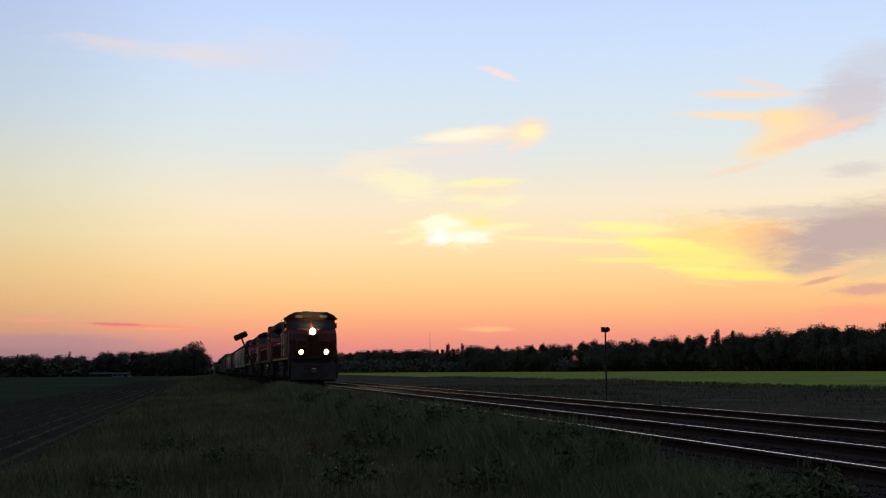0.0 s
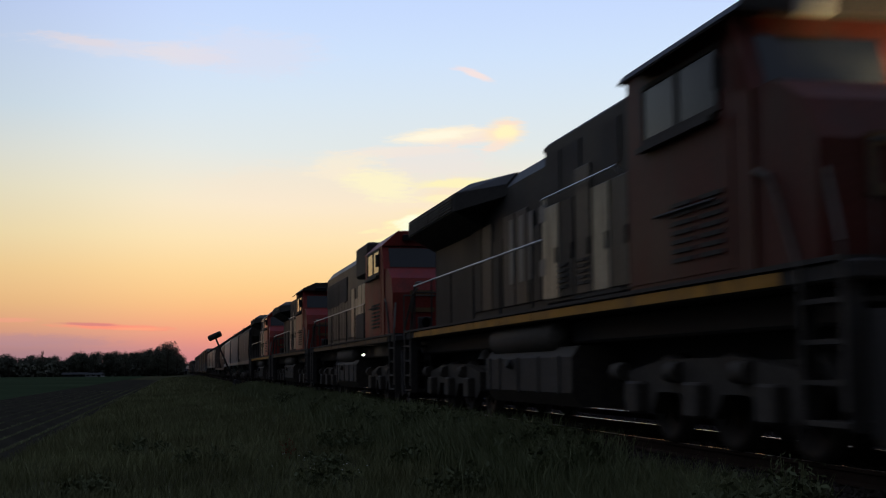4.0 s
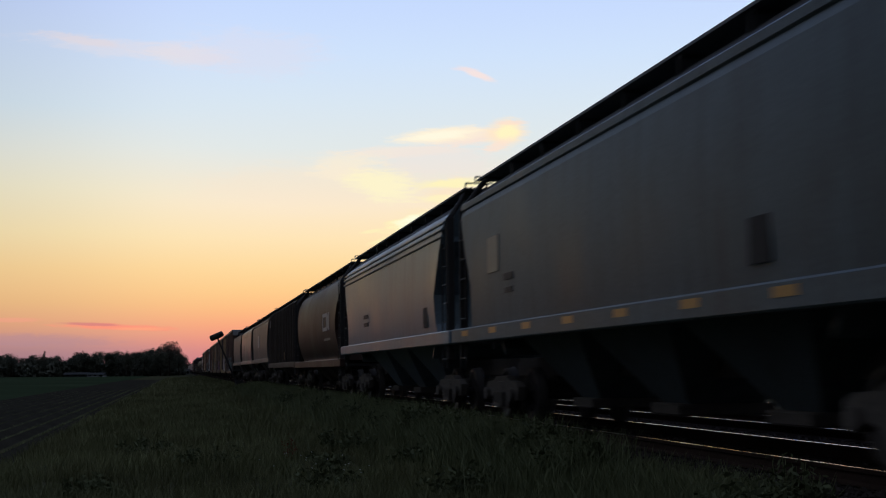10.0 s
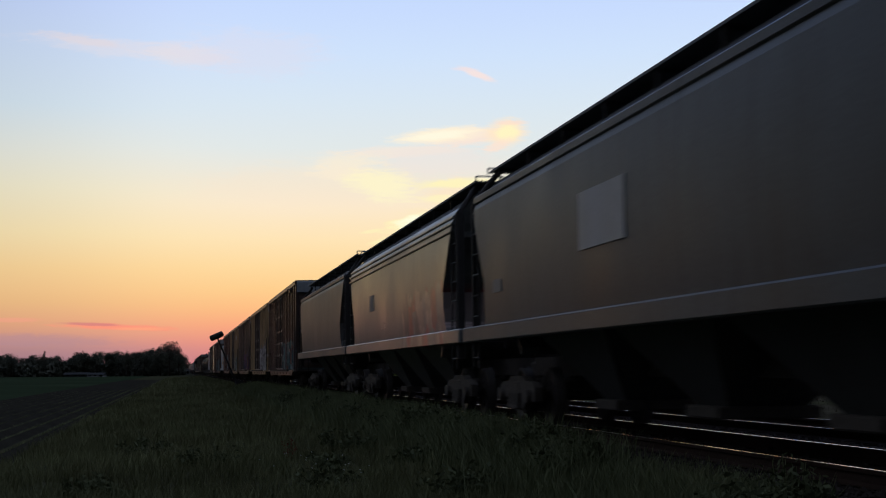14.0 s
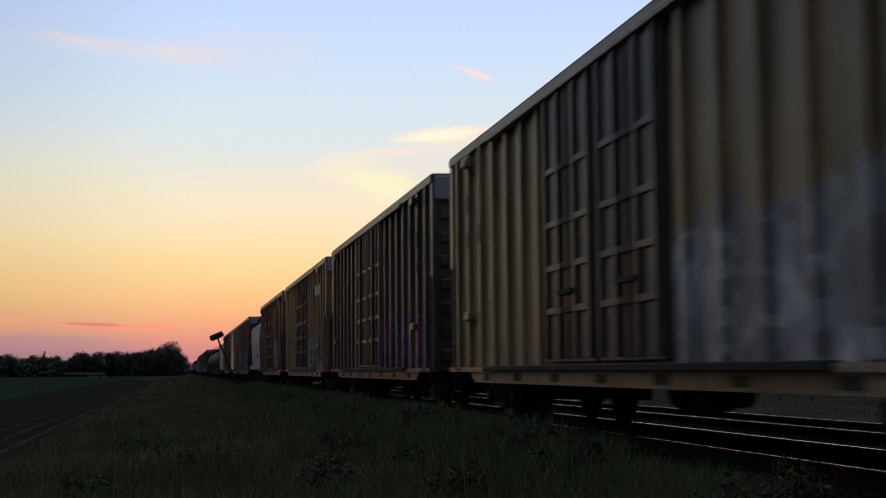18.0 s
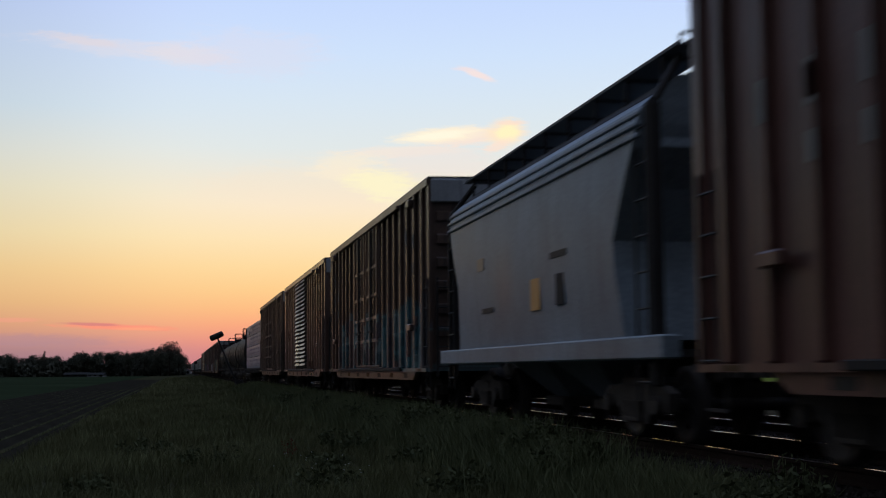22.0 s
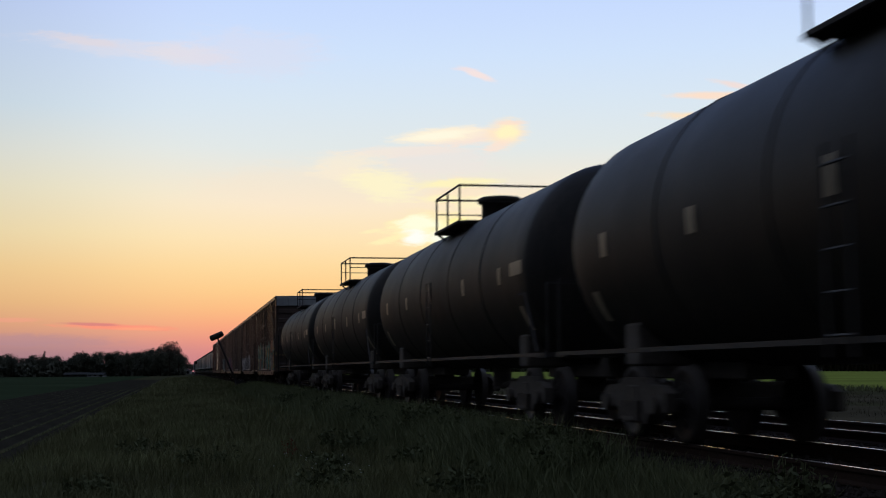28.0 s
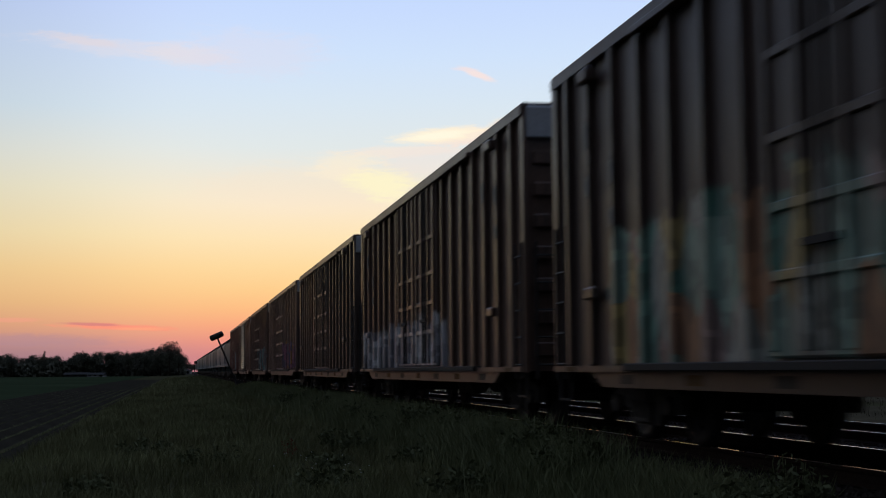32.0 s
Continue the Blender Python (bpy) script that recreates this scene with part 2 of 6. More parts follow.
RUST = (0.07, 0.035, 0.022)
M = {}
M["rail_head"] = surface("rail_head", (0.62, 0.58, 0.56), 0.22, 1.0, 0.15, 3, 0.05)
M["rail_side"] = surface("rail_side", (0.04, 0.026, 0.02), 0.9, 0.0, 0.3, 4, spec=0.05)
M["tie"] = surface("tie_wood", (0.034, 0.027, 0.022), 0.9, 0, 0.35, 3, 0.4, 24, random_hue=0.3, spec=0.0)
M["ballast"] = surface("ballast_stone", (0.048, 0.040, 0.036), 0.95, 0, 0.4, 8, 1.0, 16, spec=0.0)
M["soil"] = surface("field_soil", (0.030, 0.027, 0.020), 0.95, 0, 0.35, 1.2, 1.0, 9, spec=0.0)
M["ground"] = surface("rough_grass_ground", (0.050, 0.050, 0.027), 0.95, 0, 0.45, 0.9, 1.0, 6, dirt=(0.07, 0.052, 0.030), dirt_amount=0.5, spec=0.0)
M["scrub"] = surface("scrub_ground", (0.06, 0.052, 0.034), 0.95, 0, 0.45, 0.5, 1.0, 5, spec=0.0)
M["crop"] = surface("crop_field", (0.185, 0.225, 0.045), 0.9, 0, 0.4, 0.12, 0.6, 3, dirt=(0.13, 0.13, 0.04), dirt_amount=0.6, spec=0.0)
M["crop_dark"] = surface("low_crop", (0.030, 0.042, 0.022), 0.9, 0, 0.35, 0.1, 0.6, 3, spec=0.0)
M["blade"] = surface("grass_blade", (0.155, 0.162, 0.080), 0.75, 0, 0.5, 0.8, 0.0, 3, dirt=(0.085, 0.068, 0.036), dirt_amount=0.6, spec=0.0)
M["weed"] = surface("weed_leaf", (0.15, 0.165, 0.085), 0.7, 0, 0.45, 1.5, 0.0, 5, spec=0.0)
M["clump"] = surface("dark_weed_leaf", (0.095, 0.105, 0.055), 0.75, 0, 0.45, 1.5, 0.0, 5, spec=0.0)
M["dock"] = surface("dock_seed", (0.13, 0.03, 0.02), 0.8, 0, 0.3, 4, 0.0, spec=0.0)
M["petal"] = surface("pale_petal", (0.45, 0.45, 0.42), 0.7, 0, 0.2, 4, 0.0)
M["leaf"] = surface("tree_leaf", (0.115, 0.118, 0.092), 0.75, 0, 0.4, 0.5, 0.0, 2, random_hue=0.2, spec=0.0)
M["bark"] = surface("bark", (0.05, 0.038, 0.03), 0.95, 0, 0.3, 2, spec=0.0)
M["galv"] = surface("galvanised_steel", (0.42, 0.44, 0.46), 0.42, 0.6, 0.2, 1.5, 0.1, 18, streaks=0.3)
M["roof_dull"] = surface("dull_galvanised_roof", (0.13, 0.125, 0.12), 0.55, 0.2, 0.3, 1.5, 0.1, 18, streaks=0.4)
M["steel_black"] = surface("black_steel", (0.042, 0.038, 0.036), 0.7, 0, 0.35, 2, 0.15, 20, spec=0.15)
M["under"] = surface("grimy_running_gear", (0.115, 0.100, 0.088), 0.85, 0, 0.35, 3, 0.3, 14, spec=0.15)
M["grating"] = surface("dull_steel_grating", (0.11, 0.115, 0.12), 0.6, 0, 0.3, 2, 0.1, 20, spec=0.25)
M["wheel_rim"] = surface("worn_wheel_steel", (0.055, 0.046, 0.042), 0.65, 0.2, 0.2, 3)
M["reflector"] = surface("yellow_reflective_tape", (0.55, 0.29, 0.08), 0.4, 0, 0.15, 3, 0.0)
M["stencil"] = surface("white_stencil", (0.24, 0.235, 0.22), 0.6, 0, 0.25, 4, 0.0, dirt_amount=0.3)
M["placard"] = surface("placard", (0.36, 0.30, 0.22), 0.5, 0, 0.2, 3, 0.0)
M["stripe"] = surface("yellow_stripe", (0.42, 0.20, 0.025), 0.6, 0, 0.3, 2, 0.05, dirt_amount=0.5, spec=0.15)
M["stripe_dull"] = surface("grimy_yellow_stripe", (0.13, 0.08, 0.04), 0.7, 0, 0.4, 2, 0.05, dirt_amount=0.8, spec=0.1)
M["worn_orange"] = surface("worn_orange_panel", (0.26, 0.15, 0.05), 0.6, 0, 0.4, 3, 0.0, dirt_amount=0.5)
M["loco_under"] = surface("oily_engine_gear", (0.062, 0.053, 0.046), 0.75, 0, 0.4, 3, 0.3, 14, spec=0.15)
M["glass"] = surface("cab_glass", (0.01, 0.012, 0.014), 0.12, 0, 0.0, 1, 0.0, spec=0.25)
M["white_rail"] = surface("bright_handrail", (0.34, 0.33, 0.32), 0.35, 0.4, 0.2, 3, 0.0)
M["post_wood"] = surface("pole_steel", (0.03, 0.028, 0.027), 0.8, 0, 0.2, 2)
M["headlight"] = lamp_glass("headlight_glass", (1.0, 0.74, 0.36), 1600.0)
# weak orange emission on the bowl imitates the glare round a lit lamp
M["bowl_glare"] = lamp_glass("lamp_bowl", (1.0, 0.66, 0.24), 1.3)
M["marker"] = lamp_glass("marker_glass", (1.0, 0.93, 0.82), 6.0)
M["white_wall"] = surface("white_siding", (0.28, 0.28, 0.29), 0.7, 0, 0.1, 1, spec=0.0)
M["running_band"] = surface("polished_running_band", (0.95, 0.87, 0.88), 0.26, 1.0, 0.15, 3, 0.03)
M["grey_roof"] = surface("grey_roof", (0.045, 0.045, 0.045), 0.8, 0, 0.2, 1, spec=0.0)


# ---------------------------------------------------------------- mesh helpers
class Shape:
    """Collects vertices and faces of one part."""

    def __init__(self):
        self.v, self.f, self.smooth = [], [], set()

    def add(self, verts, faces, smooth=False):
        n = len(self.v)
        if smooth:
            self.smooth.update(range(len(self.f), len(self.f) + len(faces)))
        self.v += [tuple(p) for p in verts]
        self.f += [tuple(i + n for i in f) for f in faces]
        return self

    def box(self, x0, x1, y0, y1, z0, z1, c=0.0):
        """A box; c: width of the chamfer on its long edges."""
        if c <= 0:
            v = [(x, y, z) for z in (z0, z1) for y in (y0, y1) for x in (x0, x1)]
            return self.add(v, [(0, 2, 3, 1), (4, 5, 7, 6), (0, 1, 5, 4), (1, 3, 7, 5), (3, 2, 6, 7), (2, 0, 4, 6)])
        v, rings = [], ((z0, c), (z0 + c, 0), (z1 - c, 0), (z1, c))
        for z, i in rings:
            a, b, d, e = x0 + i, x1 - i, y0 + i, y1 - i
            k = c if i == 0 else c * 0.5
            v += [(a + k, d, z), (b - k, d, z), (b, d + k, z), (b, e - k, z), (b - k, e, z), (a + k, e, z), (a, e - k, z), (a, d + k, z)]
        f = [tuple(range(7, -1, -1)), tuple(range(24, 32))]
        for r in range(3):
            f += [(r * 8 + i, r * 8 + (i + 1) % 8, r * 8 + 8 + (i + 1) % 8, r * 8 + 8 + i) for i in range(8)]
        return self.add(v, f)

    def prism(self, profile, y0, y1, smooth=False, ends=True):
        """A closed profile of (x, z), counter-clockwise seen from -y, run along y."""
        n = len(profile)
        v = [(x, y0, z) for x, z in profile] + [(x, y1, z) for x, z in profile]
        f = [(i, (i + 1) % n, n + (i + 1) % n, n + i) for i in range(n)]
        self.add(v, [tuple(reversed(q)) for q in f], smooth)
        if ends:
            self.add(v, [tuple(range(n)), tuple(range(2 * n - 1, n - 1, -1))])
        return self

    def plate(self, outline, x0, x1):
        """A closed outline of (y, z) with a thickness along x."""
        n = len(outline)
        v = [(x0, y, z) for y, z in outline] + [(x1, y, z) for y, z in outline]
        return self.add(v, [tuple(range(n)), tuple(range(2 * n - 1, n - 1, -1))] + [((i + 1) % n, i, n + i, n + (i + 1) % n) for i in range(n)])

    def rod(self, a, b, r, n=6, r2=None):
        a, b = Vector(a), Vector(b)
        d = (b - a).normalized()
        u = d.orthogonal().normalized()
        w = d.cross(u)
        r2 = r if r2 is None else r2
        v = [a + (u * math.cos(k) + w * math.sin(k)) * r for k in (math.tau * i / n for i in range(n))]
        v += [b + (u * math.cos(k) + w * math.sin(k)) * r2 for k in (math.tau * i / n for i in range(n))]
        self.add(v, [(i, (i + 1) % n, n + (i + 1) % n, n + i) for i in range(n)], n > 5)
        return self.add(v, [tuple(range(n - 1, -1, -1)), tuple(range(n, 2 * n))])

    def path(self, pts, r, n=5):
        for a, b in zip(pts, pts[1:]):
            self.rod(a, b, r, n)
        return self

    def lathe(self, prof, centre, axis="y", n=24):
        """A profile of (radius, distance along the axis) turned round it."""
        v, f = [], []
        for r, d in prof:
            for i in range(n):
                c, s = math.cos(math.tau * i / n) * r, math.sin(math.tau * i / n) * r
                p = (c, d, s) if axis == "y" else ((d, c, s) if axis == "x" else (c, s, d))
                v.append((p[0] + centre[0], p[1] + centre[1], p[2] + centre[2]))
        for k in range(len(prof) - 1):
            for i in range(n):
                q = (k * n + i, k * n + (i + 1) % n, k * n + n + (i + 1) % n, k * n + n + i)
                f.append(q if axis != "y" else q[::-1])
        self.add(v, f, True)
        return self

    def mesh(self, name, material):
        me = bpy.data.meshes.new(name)
        me.from_pydata(self.v, [], self.f)
        if self.smooth:
            flags = np.zeros(len(self.f), dtype=bool)
            flags[list(self.smooth)] = True
            me.polygons.foreach_set("use_smooth", flags)
        me.materials.append(material)
        me.update()
        return me


MESHES = {}
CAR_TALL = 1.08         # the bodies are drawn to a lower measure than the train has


def part(name, key, build, material, parent, label="", at_pose=None):
    """One mesh object under a thing or a part. Parts built under the same key share their mesh."""
    if key not in MESHES:
        s = Shape()
        build(s)
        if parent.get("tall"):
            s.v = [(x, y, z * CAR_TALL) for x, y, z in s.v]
        MESHES[key] = s.mesh(name, material)
    ob = new(name, MESHES[key])
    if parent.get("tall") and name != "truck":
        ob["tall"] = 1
    if MESHES[key].materials[0] is not material:
        ob.material_slots[0].link = "OBJECT"
        ob.material_slots[0].material = material
    ob.parent = parent
    if at_pose is not None:
        ob.matrix_basis = at_pose
    if label:
        ob["label"] = label
    return ob


def solid(name, build, material, label="", category="", group="", kind="", m=None):
    """A thing of one mesh."""
    s = Shape()
    build(s)
    ob = new(name, s.mesh(name, material))
    if m is not None:
        ob.matrix_basis = m
    return tagged(ob, label, category, group, kind)


def holder(name, label, category, group="", m=None, kind=""):
    ob = new(name)
    ob.empty_display_size = 0.3
    if m is not None:
        ob.matrix_basis = m
    return tagged(ob, label, category, group, kind)

# ---------------------------------------------------------------- ground
PROFILE_X = [-3000, -8, -3.45, -2.75, 0, 2.6, 3.5, 4.75, 5.15, 11.8, 12.5, 14.0, 17, 3000]
PROFILE_Z = [-1.02, -1.00, -0.97, -0.82, -0.76, -0.68, -0.63, -0.36, -0.30, -0.30, -0.42, -0.82, -0.98, -1.03]


def ground_z(x, y):
    z = float(np.interp(x, PROFILE_X, PROFILE_Z))
    if -3.4 < x < 4.0 and 0 < y < 140:
        z += 0.07 * noise.noise((x * 0.5, y * 0.25, 0)) + 0.03 * noise.noise((x * 1.6, y * 1.1, 3))
    elif 14 < x < 62 and 0 < y < 200:
        z += 0.12 * noise.noise((x * 0.2, y * 0.12, 7))
    return z


def sheet(xs, ys, height, name, material, lift=0.0):
    me = bpy.data.meshes.new(name)
    v = [(x, y, height(x, y) + lift) for y in ys for x in xs]
    n = len(xs)
    me.from_pydata(v, [], [(j * n + i, j * n + i + 1, j * n + n + i + 1, j * n + n + i) for j in range(len(ys) - 1) for i in range(n - 1)])
    me.polygons.foreach_set("use_smooth", np.ones(len(me.polygons), dtype=bool))
    me.materials.append(material)
    me.update()
    return new(name, me)


near_x = [-3000, -1200, -400, -120, -40, -20, -12, -8] + [-6 + 0.3 * i for i in range(35)] + [4.75, 4.95, 5.15, 6, 8, 10, 11.8, 12.5, 13.2, 14.0, 15, 17, 20, 24, 28, 32, 38, 46, 52, 60, 120, 400, 1200, 3000]
near_y = [-600, -100, -20, 0, 6] + [10 + 0.6 * i for i in range(92)] + [66 + 3 * i for i in range(25)] + [150, 180, 240, 400, 800, 1600, 3200, 4800]
tagged(sheet(near_x, near_y, ground_z, "ground", M["ground"]), "dark rough grass verge beside the railway", "ground", kind="structure")
tagged(sheet([13.6, 17, 20, 25, 30, 36, 46, 55.0], [-40, 0, 15, 25, 35, 45, 60, 80, 110, 150, 220, 400, 900], ground_z, "scrub_verge", M["scrub"], 0.03),
       "brownish scrubby strip between the track and the crop", "verge", kind="structure")
tagged(sheet([54.4, 56.0, 90, 200, 500, 1400], [-60, 0, 60, 150, 300, 520, 1300], lambda x, y: -1.1 if x < 55 else -0.67, "field_green", M["crop"]), "bright green level crop field", "field", kind="structure")
tagged(sheet([-700, -200, -60, -25, -11.6], [-60, 0, 60, 150, 300, 560, 1300], ground_z, "field_low", M["crop_dark"], 0.05), "dark green low crop beyond the bare rows", "field", kind="structure")


def furrow(x, y):
    return -1.0 + 0.05 * math.cos((x + 3.0) * math.tau / 0.76) + 0.015 * noise.noise((x * 3, y * 0.8, 1))


tagged(sheet([-11.6 + 0.095 * i for i in range(87)], [8, 14] + [16 + 1.2 * i for i in range(60)] + [90, 100, 120, 150, 200, 300], furrow, "field_soil", M["soil"], 0.06),
       "dark bare soil field with furrows along the track", "field", kind="structure")

# ---------------------------------------------------------------- tracks
BALLAST = [(-2.2, -0.62), (2.2, -0.62), (1.95, -0.40), (1.6, -0.20), (1.3, -0.17), (-1.3, -0.17), (-1.6, -0.20), (-1.95, -0.40)]


def stones(x, y0, y1, count, seed):
    """Loose stones on the shoulders and between the ties."""
    r = np.random.RandomState(seed)
    v, f = [], []
    for i in range(count):
        px, py = x + r.uniform(-1.65, 1.65), y0 + (y1 - y0) * r.rand() ** 1.6
        s = r.uniform(0.025, 0.05) * (1 + py / 80)
        pz = float(np.interp(abs(px - x), [0, 1.3, 1.6, 1.95], [-0.17, -0.17, -0.20, -0.4])) + s * 0.3
        a = r.rand() * math.tau
        n = len(v)
        for k in range(4):
            v.append((px + s * math.cos(a + k * math.tau / 4) * r.uniform(0.7, 1.2), py + s * math.sin(a + k * math.tau / 4), pz + r.uniform(-0.3, 0.2) * s))
        v += [(px, py, pz + s * r.uniform(0.5, 0.9)), (px, py, pz - s)]
        f += [(n + k, n + (k + 1) % 4, n + 4) for k in range(4)] + [(n + (k + 1) % 4, n + k, n + 5) for k in range(4)]
    me = bpy.data.meshes.new("ballast_stones")
    me.from_pydata(v, [], f)
    me.materials.append(M["ballast"])
    return me


def tie_shape(s):
    s.box(-1.3, 1.3, -0.115, 0.115, -0.30, -0.168, 0.012)
    for x in (-GAUGE / 2, GAUGE / 2):
        s.box(x - 0.18, x + 0.18, -0.09, 0.09, -0.168, -0.155)


HEAD = [(-0.036, -0.035), (0.036, -0.035), (0.038, -0.006), (0.030, -0.0005), (0.012, 0.0), (-0.012, 0.0), (-0.030, -0.0005), (-0.038, -0.006)]
WEB = [(-0.075, -0.155), (0.075, -0.155), (0.072, -0.142), (0.012, -0.120), (0.010, -0.045), (0.034, -0.034), (-0.034, -0.034), (-0.010, -0.045), (-0.012, -0.120), (-0.072, -0.142)]
Y0, Y1 = -60.0, 1500.0


def track(name, x, band, label):
    t = holder(name, label, "railway track", "railway tracks", pose(x, 0, 0), kind="structure")
    part("ballast_bed", "bed", lambda s: s.prism(BALLAST, Y0, Y1), M["ballast"], t)
    for side in (-1, 1):
        rail = part("rail", "web", lambda s: s.prism(WEB, Y0, Y1), M["rail_side"], t, "rusty steel rail", pose(side * GAUGE / 2, 0, 0))
        part("rail_head", "head", lambda s: s.prism(HEAD, Y0, Y1), M["rail_side"], rail)
        part("running_band", ("band", band), lambda s: s.box(-band, band, Y0, Y1, -0.002, 0.0025), M["running_band"], rail, "polished narrow running band")
    return t


tracks = [track("track_near", TRACK_X, 0.017, "ballasted railway track with shining rail heads"), track("track_far", TRACK2_X, 0.013, "second ballasted railway track beside the first")]

# ---------------------------------------------------------------- plants
rng = np.random.RandomState(5)


def blades(name, count, place, height, width, material, label):
    """Grass as single bent blades, joined in one mesh."""
    v, f = [], []
    for i in range(count):
        x, y = place()
        h, w = height(x, y), width(x, y)
        z = ground_z(x, y) - 0.02
        a = rng.rand() * math.tau
        lean = h * rng.uniform(0.1, 0.7)
        b = rng.rand() * math.tau
        dx, dy = math.cos(a) * w, math.sin(a) * w
        lx, ly = math.cos(b) * lean, math.sin(b) * lean
        n = len(v)
        v += [(x - dx, y - dy, z), (x + dx, y + dy, z), (x + dx * 0.7 + lx * 0.4, y + dy * 0.7 + ly * 0.4, z + h * 0.6), (x - dx * 0.7 + lx * 0.4, y - dy * 0.7 + ly * 0.4, z + h * 0.6), (x + lx, y + ly, z + h)]
        f += [(n, n + 1, n + 2, n + 3), (n + 3, n + 2, n + 4)]
    me = bpy.data.meshes.new(name)
    me.from_pydata(v, [], f)
    me.materials.append(material)
    return tagged(new(name, me), label, "grass", kind="stuff")


def verge():
    while True:
        y = 11 + 75 * rng.rand() ** 1.9
        x = rng.uniform(-3.35, 5.0)
        if rng.rand() < 0.55 + 0.9 * noise.noise((x * 0.8, y * 0.35, 9)):
            return x, y


blades("grass", 95000, verge, lambda x, y: rng.uniform(0.10, 0.34) * (1.0 + 0.5 * noise.noise((x * 0.6, y * 0.3, 2))), lambda x, y: 0.0025 + 0.00022 * y, M["blade"], "dark green unmown grass on the verge")
blades("far_grass", 16000, lambda: (rng.uniform(-3.35, 5.0), 78 + 260 * rng.rand() ** 1.6), lambda x, y: rng.uniform(0.12, 0.36), lambda x, y: 0.0005 * y, M["blade"], "dark green unmown grass far along the verge")
blades("near_grass", 16000, lambda: (rng.uniform(-3.35, 5.0), rng.uniform(-12, 11.5)), lambda x, y: rng.uniform(0.10, 0.32), lambda x, y: 0.006, M["blade"], "dark unmown grass round the viewpoint")
blades("tall_grass", 50000, lambda: (min(5.15, rng.normal(4.45, 0.36)), 10 + 80 * rng.rand() ** 1.7), lambda x, y: rng.uniform(0.15, 0.38) if y < 14.2 + rng.rand() else rng.uniform(0.42, 0.64) + 0.14 * noise.noise((y * 0.35, 0, 5)), lambda x, y: 0.003 + 0.00025 * y, M["weed"], "tall dark grass along the foot of the ballast")
blades("scrub_grass", 14000, lambda: (14 + 39 * rng.rand() ** 1.3, 15 + 130 * rng.rand()), lambda x, y: rng.uniform(0.08, 0.26), lambda x, y: 0.006 + 0.0002 * y, M["scrub"], "dry brownish grass beyond the tracks")
blades("field_edge_weeds", 9000, lambda: (50 + 6 * rng.rand(), 60 + 240 * rng.rand() ** 1.2), lambda x, y: rng.uniform(0.1, 0.5) * (1.0 + 0.9 * noise.noise((x * 0.1, y * 0.06, 4))), lambda x, y: 0.03 + 0.0003 * y, M["weed"], "dark uneven weeds along the edge of the crop")
blades("crop_rows", 9000, lambda: (-11.6 + 0.76 * rng.randint(0, 11) + rng.normal(0, 0.03), 14 + 120 * rng.rand() ** 1.5), lambda x, y: rng.uniform(0.05, 0.14), lambda x, y: 0.006 + 0.0003 * y, M["weed"], "rows of small green seedlings in the soil")


def leafy(name, x, y, radius, height, count, label, category="weed", material=None, leaf=0.028):
    """A weed of many leaves on thin stems."""
    z = ground_z(x, y)
    r = np.random.RandomState(int(abs(x * 131 + y * 17)) % 9999)
    thing = holder(name, label, category, "weeds by the track", pose(x, y, z))
    stems, leaves = Shape(), Shape()
    for i in range(max(5, count // 14)):
        a, d = r.rand() * math.tau, radius * math.sqrt(r.rand())
        top = (d * math.cos(a), d * math.sin(a), height * r.uniform(0.55, 1.0) * (1 - 0.35 * d / radius))
        stems.rod((top[0] * 0.4, top[1] * 0.4, -0.05), top, 0.008, 4, 0.003)
        for k in range(24):
            u = r.uniform(0.2, 1.0)
            c = Vector((top[0] * (0.4 + 0.6 * u), top[1] * (0.4 + 0.6 * u), top[2] * u)) + Vector(r.normal(0, 0.05, 3))
            s = leaf * r.uniform(0.6, 1.5) * (1 + y / 40)
            p, q = Vector(r.normal(0, 1, 3)).normalized() * s, Vector(r.normal(0, 1, 3)).normalized() * s * 0.5
            leaves.add([c - p, c + q, c + p, c - q], [(0, 1, 2, 3)])
    for nm, s, mat in (("stem", stems, M["weed"]), ("leaves", leaves, material or M["clump"])):
        ob = new(nm, s.mesh(nm, mat))
        ob.parent = thing
    return thing


for x, y, radius, height, count in ((4.25, 9.35, 0.32, 0.74, 620), (4.05, 9.9, 0.3, 0.6, 300), (4.3, 14.9, 0.6, 0.66, 480), (4.3, 16.6, 0.5, 0.78, 520), (4.3, 18.6, 0.6, 0.66, 420), (4.35, 21.5, 0.6, 0.82, 560), (4.3, 23.6, 0.7, 0.86, 600),
                                    (4.2, 26.5, 0.7, 0.76, 420), (4.3, 31.0, 0.9, 0.8, 420), (4.2, 38.0, 1.0, 0.75, 420), (4.2, 47.0, 1.2, 0.75, 420), (1.8, 17.5, 0.5, 0.45, 300), (-1.2, 18.6, 0.5, 0.4, 300), (3.2, 16.0, 0.6, 0.5, 320), (2.9, 25.0, 0.7, 0.55, 320),
                                    (0.4, 22.5, 0.6, 0.42, 260), (-0.6, 27.0, 0.7, 0.45, 260), (2.2, 21.0, 0.5, 0.46, 260), (3.4, 20.0, 0.6, 0.5, 300)):
    leafy("weed", x * 1.055, y, radius, height, count, "dark leafy weed clump beside the ballast")
